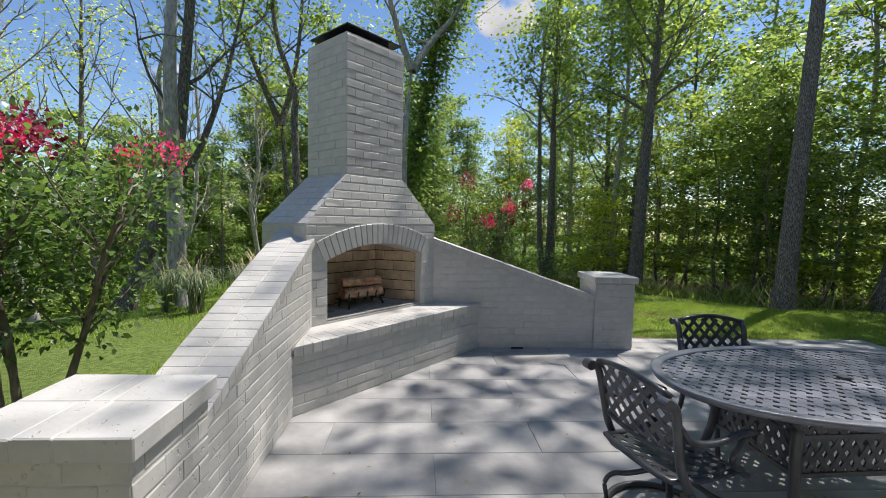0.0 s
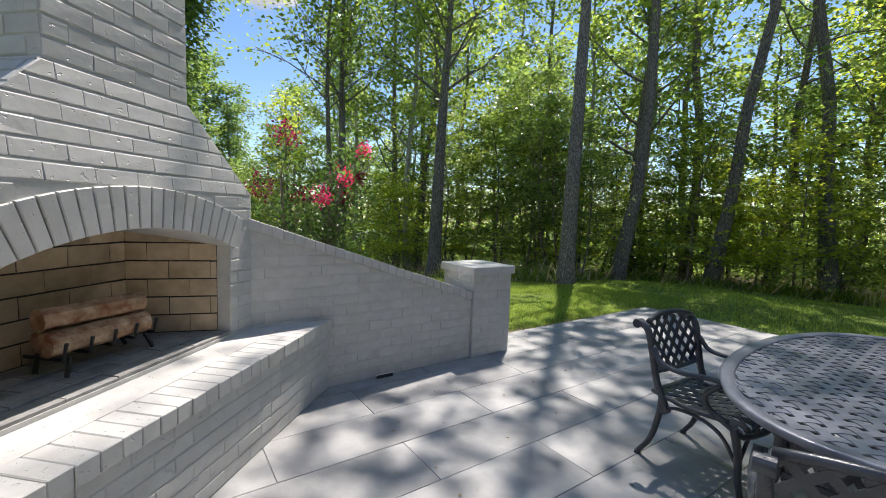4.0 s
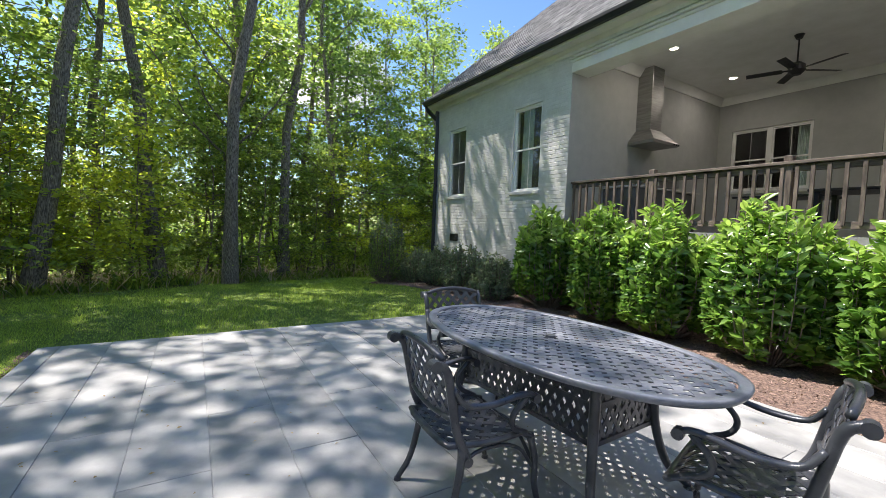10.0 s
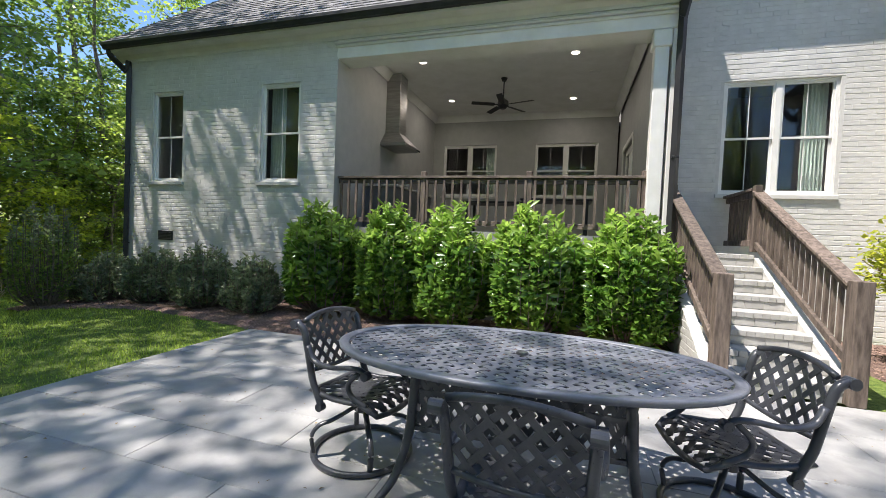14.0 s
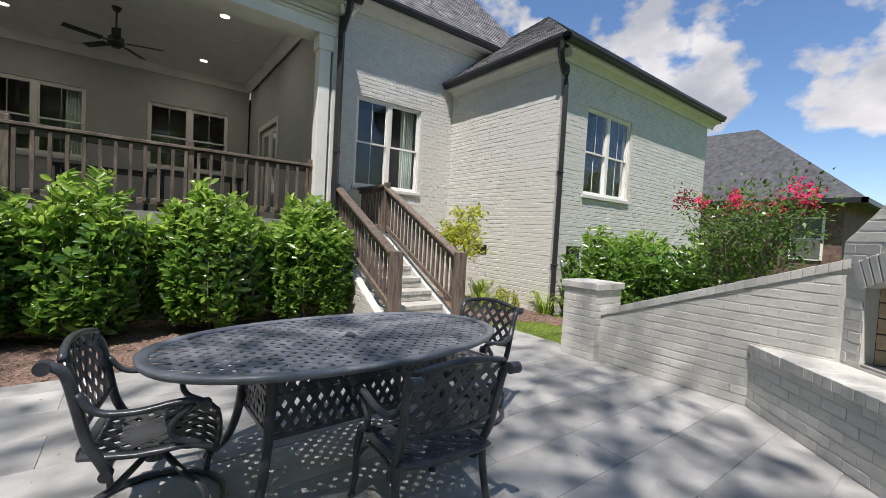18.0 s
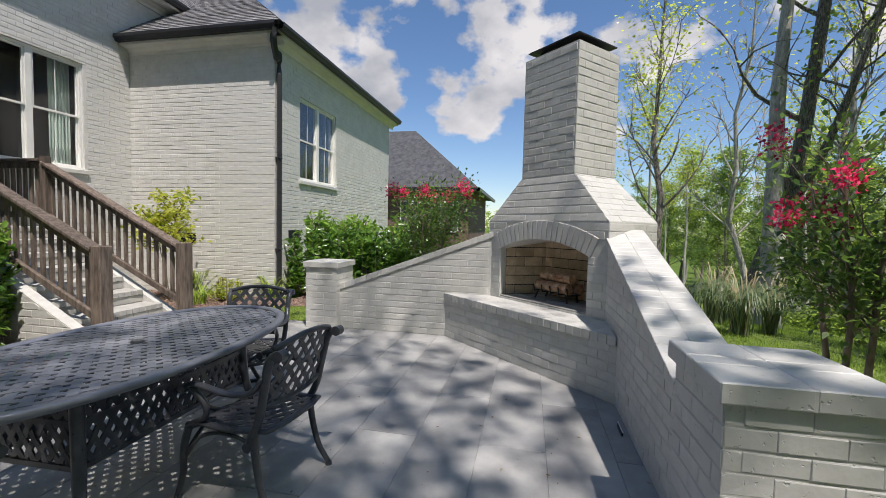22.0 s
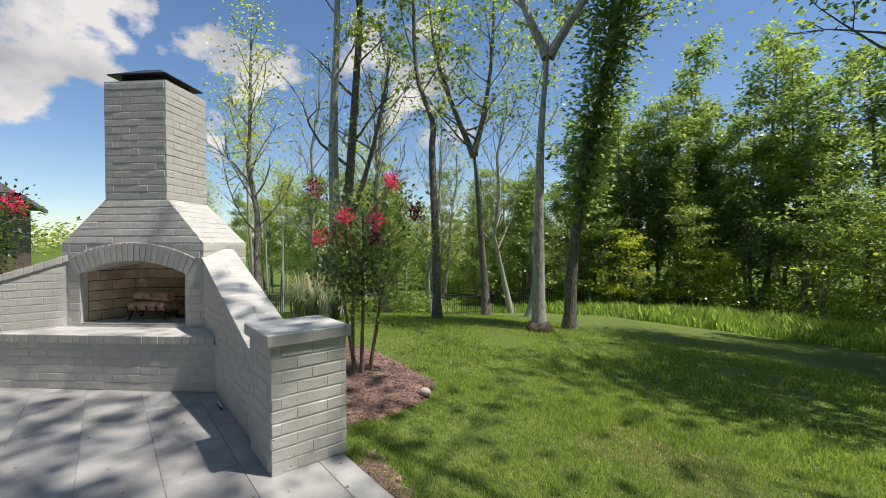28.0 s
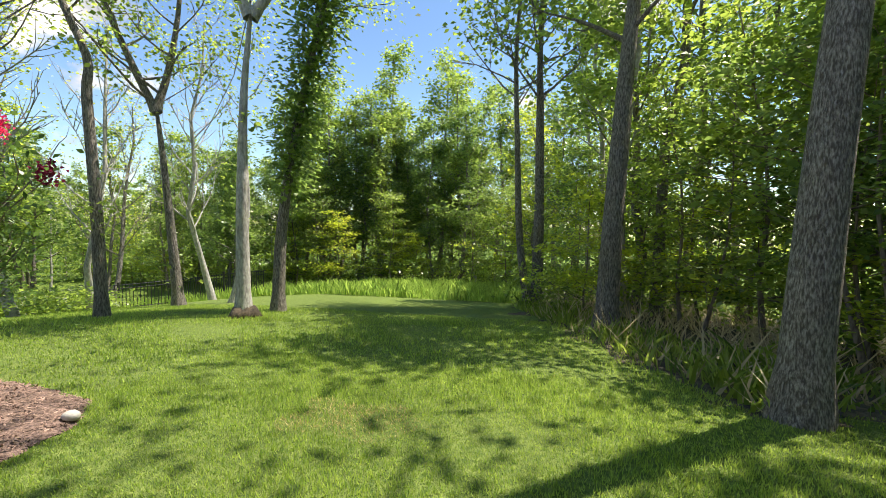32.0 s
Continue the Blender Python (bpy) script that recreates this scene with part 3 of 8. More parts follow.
brick_face(body, fp(BODY_W, 0, 0.9), -FN, UP, BODY_D, SH_Z - 0.9, material=M_BRICK, seed=13)
span = math.asin(min(1, (OPEN_W + 0.035) / ARC_R))
NR = 21
for i in range(NR):
    a0, a1 = -span + 2 * span * i / NR, -span + 2 * span * (i + 1) / NR
    g = 0.0038 / ARC_R
    poly = [(math.sin(a) * r, math.cos(a) * r + ARC_Z) for a, r in ((a0 + g, ARC_R), (a1 - g, ARC_R), (a1 - g, ARC_R + RING), (a0 + g, ARC_R + RING))]
    bm = bmesh.new()
    f = [bm.verts.new(fp(pu, 0.016, pz)) for pu, pz in poly]
    k = [bm.verts.new(fp(pu, -0.05, pz)) for pu, pz in poly]
    bm.faces.new(f)
    for q in range(4):
        bm.faces.new((k[q], k[(q + 1) % 4], f[(q + 1) % 4], f[q]))
    bmesh.ops.recalc_face_normals(bm, faces=bm.faces)
    bmesh.ops.bevel(bm, geom=[e for e in bm.edges if e.verts[0] in f and e.verts[1] in f], offset=0.004, segments=1, affect="EDGES")
    part("arch_brick", bm, M_BRICK, body)


def sloped_bricks(parent, lo_a, lo_b, hi_a, hi_b, seed):
    """Bricks on a sloping face that narrows upwards."""
    lo_a, lo_b, hi_a, hi_b = map(Vector, (lo_a, lo_b, hi_a, hi_b))
    u = (lo_b - lo_a).normalized()
    W = (lo_b - lo_a).length
    rise = (hi_a - lo_a) - u * (hi_a - lo_a).dot(u)
    v, H = rise.normalized(), rise.length
    ta, tb = (hi_a - lo_a).dot(u), (hi_b - lo_a).dot(u)
    brick_face(parent, lo_a, u, v, W, H, planes=[(-H, ta, 0.0), (H, W - tb, H * W)], material=M_BRICK, seed=seed)


for i, s in ((0, 21), (1, 22), (3, 23)):
    k = (i + 1) % 4
    sloped_bricks(hood, hood_lo[i], hood_lo[k], hood_hi[i], hood_hi[k], s)
    brick_face(chimney, hood_hi[i], hood_hi[k] - hood_hi[i], UP, (hood_hi[k] - hood_hi[i]).length, CH_Z1 - CH_Z0, material=M_BRICK, seed=s + 5)
# back faces of hood and chimney stay plain mortar-painted
cap = thing("chimney_cap", "black sheet metal chimney cap with sloped lid", "chimney cap")
bm = bmesh.new()
cm = (CH_N0 + CH_N1) / 2
w0, d0, w1, d1 = 0.25, 0.23, 0.345, 0.315
part("neck", block(-w0, w0, cm + d0, cm - d0, CH_Z1, CH_Z1 + 0.10), M_BLACK, cap)
hull8(bm, [fp(-w1, cm + d1, CH_Z1 + 0.095), fp(w1, cm + d1, CH_Z1 + 0.095), fp(w1, cm - d1, CH_Z1 + 0.095), fp(-w1, cm - d1, CH_Z1 + 0.095)],
      [fp(-0.10, cm + 0.09, CH_Z1 + 0.225), fp(0.10, cm + 0.09, CH_Z1 + 0.225), fp(0.10, cm - 0.09, CH_Z1 + 0.225), fp(-0.10, cm - 0.09, CH_Z1 + 0.225)])
part("lid", bm, M_BLACK, cap)
part("drip_edge", block(-w1 - 0.006, w1 + 0.006, cm + d1 + 0.006, cm - d1 - 0.006, CH_Z1 + 0.082, CH_Z1 + 0.094), M_BLACK, cap)

# firebox lining
lining = thing("firebox_lining", "tan firebrick lining with dark mortar joints", "firebox")
BACK_W, BACK_N = 0.40, -0.55


def fire_cells(W, H, c=0.115, s=0.235, j=0.010, first=0):
    return list(bond(W, H, c, s, j, first=first))


bl, br = fp(-BACK_W, BACK_N, OPEN_Z0), fp(BACK_W, BACK_N, OPEN_Z0)
fl, fr = fp(-OPEN_W + 0.005, -0.09, OPEN_Z0), fp(OPEN_W - 0.005, -0.09, OPEN_Z0)
LH = 0.74
for name, a, b, s in (("side_lining", fl, bl, 31), ("back_lining", bl, br, 32), ("side_lining", br, fr, 33)):
    u = (b - a).normalized()
    n = u.cross(UP)
    bm = bmesh.new()
    hull8(bm, [a, b, b - n * 0.05, a - n * 0.05], [p + UP * LH for p in (a, b, b - n * 0.05, a - n * 0.05)])
    back = part(name, bm, M_SOOT, lining)
    brick_face(back, a, u, UP, (b - a).length, LH, material=M_FIREBRICK, proud=0.004, seed=s, cells=fire_cells((b - a).length, LH, first=s), name="firebrick")
bm = bmesh.new()
hull8(bm, [fp(-OPEN_W, -0.012, OPEN_Z0 - 0.02), fp(OPEN_W, -0.012, OPEN_Z0 - 0.02), fp(OPEN_W, -0.62, OPEN_Z0 - 0.02), fp(-OPEN_W, -0.62, OPEN_Z0 - 0.02)],
      [fp(-OPEN_W, -0.012, OPEN_Z0 - 0.008), fp(OPEN_W, -0.012, OPEN_Z0 - 0.008), fp(OPEN_W, -0.62, OPEN_Z0 - 0.008), fp(-OPEN_W, -0.62, OPEN_Z0 - 0.008)])
fire_floor = part("firebox_floor", bm, M_SOOT, lining)
brick_face(fire_floor, fp(-OPEN_W, 0.0, OPEN_Z0 - 0.008), FU, -FN, 2 * OPEN_W, 0.6, material=M_FLOORBRICK, proud=0.008, seed=35, cells=fire_cells(2 * OPEN_W, 0.6), name="floor_brick")
# log grate and logs
grate = thing("log_grate", "black iron log grate on the firebox floor", "log grate")
for gu in (-0.24, -0.12, 0.0, 0.12, 0.24):
    bm = bmesh.new()
    tube(bm, [fp(gu, -0.18, OPEN_Z0 + 0.17), fp(gu, -0.20, OPEN_Z0 + 0.09), fp(gu, -0.42, OPEN_Z0 + 0.09)], 0.009, 6)
    part("bar", bm, M_BLACK, grate)
for gu in (-0.2, 0.2):
    for gn in (-0.22, -0.40):
        bm = bmesh.new()
        tube(bm, [fp(gu, gn, OPEN_Z0 + 0.09), fp(gu * 1.15, gn + 0.02, OPEN_Z0 + 0.005)], 0.011, 6)
        part("leg", bm, M_BLACK, grate)
for i, (u0, n0, z0, r, ang) in enumerate(((-0.02, -0.26, 0.155, 0.058, 4), (0.02, -0.37, 0.155, 0.060, -5), (0.0, -0.31, 0.262, 0.055, 7))):
    bm = bmesh.new()
    d = FU * math.cos(radians(ang)) + FN * math.sin(radians(ang))
    c = fp(u0, n0, OPEN_Z0 + z0)
    lr = random.Random(40 + i)
    pts = [c + d * (k * 0.06 - 0.24) for k in range(9)]
    tube(bm, pts, r, 10, taper=[r * lr.uniform(0.93, 1.06) for _ in pts])
    tagged(part("fire_log", bm, M_LOG, None, smooth=False), "split log with pale bark on an iron grate", "log", "fire logs")

# ---- hearth ----
WA_X, WB_Y = -0.212, 5.055  # inner faces of the two wing walls
HEARTH_N, HEARTH_Z = 0.402, 0.558


def meet_x(n):
    """u at which the line n = const meets wing A, and wing B."""
    p = fp(0, n, 0)
    return (WA_X - p.x) / FU.x, (WB_Y - p.y) / FU.y


hearth = thing("hearth", "raised painted brick hearth bench with rowlock edge", "hearth")
(ua, ub), (va, vb) = meet_x(HEARTH_N), meet_x(0.0)
bm = bmesh.new()
hull8(bm, [fp(ua, HEARTH_N, 0), fp(ub, HEARTH_N, 0), fp(vb, 0.002, 0), fp(va, 0.002, 0)], [fp(ua, HEARTH_N, HEARTH_Z - 0.079), fp(ub, HEARTH_N, HEARTH_Z - 0.079), fp(vb, 0.002, HEARTH_Z - 0.079), fp(va, 0.002, HEARTH_Z - 0.079)])
hb = part("base", bm, M_MORTAR, hearth)
brick_face(hb, fp(ua, HEARTH_N, 0), FU, UP, ub - ua, HEARTH_Z - 0.079, material=M_BRICK, seed=51)
ha, hbb = meet_x(HEARTH_N - 0.20)
bm = bmesh.new()
hull8(bm, [fp(ha, HEARTH_N - 0.2, HEARTH_Z - 0.079), fp(hbb, HEARTH_N - 0.2, HEARTH_Z - 0.079), fp(vb, 0.002, HEARTH_Z - 0.079), fp(va, 0.002, HEARTH_Z - 0.079)],
      [fp(ha, HEARTH_N - 0.2, HEARTH_Z - 0.0015), fp(hbb, HEARTH_N - 0.2, HEARTH_Z - 0.0015), fp(vb, 0.002, HEARTH_Z - 0.0015), fp(va, 0.002, HEARTH_Z - 0.0015)])
part("top", bm, M_BRICK, hearth)
nb = int((ub - ua) / 0.083)
rnd = random.Random(53)
for i in range(nb):
    a = ua + (ub - ua) * i / nb + 0.0012
    b = ua + (ub - ua) * (i + 1) / nb - 0.0012
    bm = bmesh.new()
    ov = 0.022 + rnd.uniform(-0.003, 0.003)
    z0, z1 = HEARTH_Z - 0.082, HEARTH_Z + rnd.uniform(-0.0012, 0.0012)
    a_in, b_in = max(a, ha - 0.0), min(b, hbb + 0.0)
    if b_in - a_in < 0.01:
        a_in, b_in = min(max(a, ha), hbb - 0.01), min(max(b, ha + 0.01), hbb)
    hull8(bm, [fp(a, HEARTH_N + ov, z0), fp(b, HEARTH_N + ov, z0), fp(b_in, HEARTH_N - 0.198, z0), fp(a_in, HEARTH_N - 0.198, z0)],
          [fp(a, HEARTH_N + ov, z1), fp(b, HEARTH_N + ov, z1), fp(b_in, HEARTH_N - 0.198, z1), fp(a_in, HEARTH_N - 0.198, z1)])
    bmesh.ops.bevel(bm, geom=list(bm.edges), offset=0.004, segments=1, affect="EDGES")
    part("rowlock_brick", bm, M_BRICK, hearth)

# ---- wing walls and piers ----
PIER_TOP, CAP_T, WING_T = 0.90, 0.078, 0.335


def wing(name, start, along, inward, length, z_hi, z_lo, run0, seed):
    """A wall that falls from the fireplace to its pier. start: the inner face at the fireplace; inward: towards the patio."""
    start, along, inward = Vector(start), Vector(along), Vector(inward)
    w = thing(name, "painted brick wing wall with a sloping rowlock coping", "wall")
    top = lambda s: z_hi + (z_lo - z_hi) * s / length  # noqa: E731
    P = lambda s, n, z: start + along * s + inward * n + UP * z  # noqa: E731
    c = 0.075
    bm = bmesh.new()
    hull8(bm, [P(-run0, 0, 0), P(length, 0, 0), P(length, -WING_T, 0), P(-run0, -WING_T, 0)],
          [P(-run0, 0, top(-run0) - c), P(length, 0, z_lo - c), P(length, -WING_T, z_lo - c), P(-run0, -WING_T, top(-run0) - c)])
    b = part("base", bm, M_MORTAR, w)
    flip = along.cross(UP).dot(inward) < 0
    k = (z_lo - z_hi) / length
    if flip:
        brick_face(b, P(length, 0, 0), -along, UP, length, z_hi, planes=[(k, 1.0, z_hi - c + k * length)], material=M_BRICK, seed=seed)
    else:
        brick_face(b, P(0, 0, 0), along, UP, length, z_hi, planes=[(-k, 1.0, z_hi - c)], material=M_BRICK, seed=seed)
    sl = math.hypot(1, k)
    n = int(length * sl / 0.0795)
    r = random.Random(seed + 1)
    for i in range(n + 3):
        s0, s1 = length * (i - 3) / n + 0.0012, length * (i - 2) / n - 0.0012
        for n0, n1 in ((0.020, -0.1665), (-0.1685, -WING_T - 0.02)):
            d = r.uniform(-0.0018, 0.0018)
            bm = bmesh.new()
            hull8(bm, [P(s0, n0, top(s0) - c), P(s1, n0, top(s1) - c), P(s1, n1, top(s1) - c), P(s0, n1, top(s0) - c)],
                  [P(s0, n0, top(s0) + d), P(s1, n0, top(s1) + d), P(s1, n1, top(s1) + d), P(s0, n1, top(s0) + d)])
            bmesh.ops.bevel(bm, geom=list(bm.edges), offset=0.003, segments=1, affect="EDGES")
            part("coping_brick", bm, M_BRICK, w)
    bm = bmesh.new()
    hull8(bm, [P(-run0, 0.012, top(-run0) - c), P(length, 0.012, z_lo - c), P(length, -WING_T - 0.012, z_lo - c), P(-run0, -WING_T - 0.012, top(-run0) - c)],
          [P(-run0, 0.012, top(-run0) - 0.004), P(length, 0.012, z_lo - 0.004), P(length, -WING_T - 0.012, z_lo - 0.004), P(-run0, -WING_T - 0.012, top(-run0) - 0.004)])
    part("coping_bed", bm, M_MORTAR, w)
    return w


def pier(x0, x1, y0, y1, seed):
    p = thing("brick_pier", "painted brick pier with a flat brick cap", "pier", group="fireplace piers")
    h = PIER_TOP - CAP_T
    b = boxed("base", (x0, x1, y0, y1, 0, h), M_MORTAR, p, 0.0)
    for O, u, W, s in (((x0, y0, 0), (1, 0, 0), x1 - x0, 0), ((x1, y0, 0), (0, 1, 0), y1 - y0, 1), ((x1, y1, 0), (-1, 0, 0), x1 - x0, 0), ((x0, y1, 0), (0, -1, 0), y1 - y0, 1)):
        brick_face(b, O, u, UP, W, h, material=M_BRICK, seed=seed + s, off=0.06 * s, first=s)
    ov = 0.032
    r = random.Random(seed)
    top = boxed("cap", (x0 - ov + 0.004, x1 + ov - 0.004, y0 - ov + 0.004, y1 + ov - 0.004, h, PIER_TOP - 0.004), M_MORTAR, p, 0.002)
    X0, X1, Y0, Y1 = x0 - ov, x1 + ov, y0 - ov, y1 + ov
    for k in range(2):
        ya, yb = Y0 + (Y1 - Y0) * k / 2, Y0 + (Y1 - Y0) * (k + 1) / 2
        cuts = [X0, X0 + (X1 - X0) * r.uniform(0.36, 0.45), X0 + (X1 - X0) * r.uniform(0.55, 0.62), X1]
        for a, c in zip(cuts, cuts[1:]):
            bm = bmesh.new()
            z = PIER_TOP + r.uniform(-0.002, 0.002)
            box(bm, a + 0.002, c - 0.002, ya + 0.002, yb - 0.002, h + 0.001, z, 0.005)
            part("cap_brick", bm, M_BRICK, top)
    return p


pier(2.90, 3.384, 5.018, 5.525, 61)
pier(-0.612, -0.105, 1.40, 1.845, 71)
wing("wing_wall", (0.90, WB_Y, 0), (1, 0, 0), (0, -1, 0), 2.90 - 0.90, 1.335, 0.66, 0.25, 63)
wing("wing_wall", (WA_X, 3.85, 0), (0, -1, 0), (1, 0, 0), 3.85 - 1.845, 1.345, 0.60, 0.25, 73)

# ---- cast garden furniture ----
def lattice(bm, inside, place, pitch, width, thick, amp, U, V, angle=45.0, weave=True):
    """A plate woven of straps that cross at the given angle; place(u, v, h) gives a point h above the plate."""
    for sgn in (1, -1):
        a = radians(angle) * sgn
        d, n = (math.cos(a), math.sin(a)), (-math.sin(a), math.cos(a))
        R = math.hypot(U, V)
        k = int(R / pitch) + 1
        across = pitch / abs(math.sin(2 * radians(angle)))
        for i in range(-k, k + 1):
            o = i * pitch
            steps = int(R / across * 2) + 1
            run = []
            for j in range(-steps, steps + 1):
                s = j * across / 2
                u, v = n[0] * o + d[0] * s, n[1] * o + d[1] * s
                if inside(u, v):
                    h = 0.0
                    if weave and j % 2 == 0:
                        h = amp if ((i + j // 2) % 2 == 0) == (sgn > 0) else -amp
                    run.append((u, v, h))
                else:
                    if len(run) > 1:
                        strap(bm, run, n, width, thick, place)
                    run = []
            if len(run) > 1:
                strap(bm, run, n, width, thick, place)


def strap(bm, run, n, width, thick, place):
    rows = []
    w = width / 2
    for u, v, h in run:
        rows.append([bm.verts.new(place(u + n[0] * sw, v + n[1] * sw, h + sh)) for sw, sh in ((-w, 0), (w, 0), (w, -thick), (-w, -thick))])
    for p, q in zip(rows, rows[1:]):
        for k in range(4):
            bm.faces.new((p[k], p[(k + 1) % 4], q[(k + 1) % 4], q[k]))
    bm.faces.new(rows[0])
    bm.faces.new(list(reversed(rows[-1])))


def sup(t, a, b, e):
    c, s = math.cos(t), math.sin(t)
    return a * math.copysign(abs(c) ** e, c), b * math.copysign(abs(s) ** e, s)


TA, TB, TE, TZ = 1.045, 0.565, 0.9, 0.745
table = thing("patio_table", "long oval black cast-metal table with a woven lattice top", "table", pose(3.11, 2.255, 0, 0, 0, 2))
bm = bmesh.new()
lattice(bm, lambda u, v: abs(u / (TA - 0.045)) ** (2 / TE) + abs(v / (TB - 0.045)) ** (2 / TE) < 1, lambda u, v, h: Vector((u, v, TZ - 0.012 + h)), 0.062, 0.0365, 0.005, 0.0024, TA, TB)
part("woven_top", bm, M_TABLE_SHEEN, table)
bm = bmesh.new()
N = 96
prof = [(0.0, -0.020), (0.004, -0.004), (-0.008, 0.0), (-0.050, -0.003), (-0.055, -0.010), (-0.045, -0.030), (-0.012, -0.036)]
rings = []
for i in range(N):
    t = 2 * math.pi * i / N
    rings.append([bm.verts.new((*sup(t, TA + o, TB + o, TE), TZ + h)) for o, h in prof])
for i in range(N):
    p, q = rings[i], rings[(i + 1) % N]
    for k in range(len(prof)):
        bm.faces.new((p[k], q[k], q[(k + 1) % len(prof)], p[(k + 1) % len(prof)]))
bmesh.ops.recalc_face_normals(bm, faces=bm.faces)
part("rim", bm, M_TABLE_SHEEN, table, smooth=True)
bm = bmesh.new()
bmesh.ops.create_cone(bm, cap_ends=True, segments=24, radius1=0.034, radius2=0.030, depth=0.012, matrix=Matrix.Translation((0, 0, TZ - 0.004)))
part("umbrella_plug", bm, M_IRON, table)
SU, SV, SZ0, SZ1 = 0.52, 0.25, 0.355, 0.665
for name, O, u, W in (("skirt_panel", (-SU, -SV, 0), (1, 0, 0), 2 * SU), ("skirt_panel", (-SU, SV, 0), (1, 0, 0), 2 * SU), ("skirt_end", (-SU, -SV, 0), (0, 1, 0), 2 * SV), ("skirt_end", (SU, -SV, 0), (0, 1, 0), 2 * SV)):
    O, u = Vector(O), Vector(u)
    nn = u.cross(UP)
    bm = bmesh.new()
    cz, ch = (SZ0 + SZ1) / 2, (SZ1 - SZ0) / 2
    lattice(bm, lambda a, b: abs(a) < W / 2 - 0.01 and abs(b) < ch, lambda a, b, h: O + u * (a + W / 2) + UP * (cz + b) + nn * (h + 0.004), 0.052, 0.0265, 0.008, 0.002, W / 2, ch, 58)
    for z0, z1 in ((SZ0 - 0.012, SZ0 + 0.012), (SZ1 - 0.012, SZ1 + 0.012), (cz + 0.03, cz + 0.05)):
        c = O + u * W / 2
        ax, ay = abs(u.x) * W / 2 + abs(u.y) * 0.009, abs(u.y) * W / 2 + abs(u.x) * 0.009
        box(bm, c.x - ax, c.x + ax, c.y - ay, c.y + ay, z0, z1)
    part(name, bm, M_IRON, table)
for sx in (-1, 1):
    for sy in (-1, 1):
        bm = bmesh.new()
        pts = curve_pts([(sx * 0.52, sy * 0.25, TZ - 0.036), (sx * 0.525, sy * 0.255, 0.55), (sx * 0.54, sy * 0.275, 0.33), (sx * 0.585, sy * 0.335, 0.13), (sx * 0.66, sy * 0.43, 0.015)], 24)
        tube(bm, pts, 0.026, 8, taper=[0.030 - 0.010 * i / (len(pts) - 1) for i in range(len(pts))])
        leg = part("leg", bm, M_IRON, table, smooth=True)
        bm = bmesh.new()
        bmesh.ops.create_cone(bm, cap_ends=True, segments=12, radius1=0.03, radius2=0.022, depth=0.018, matrix=Matrix.Translation((sx * 0.662, sy * 0.431, 0.009)))
        part("foot", bm, M_IRON, leg)


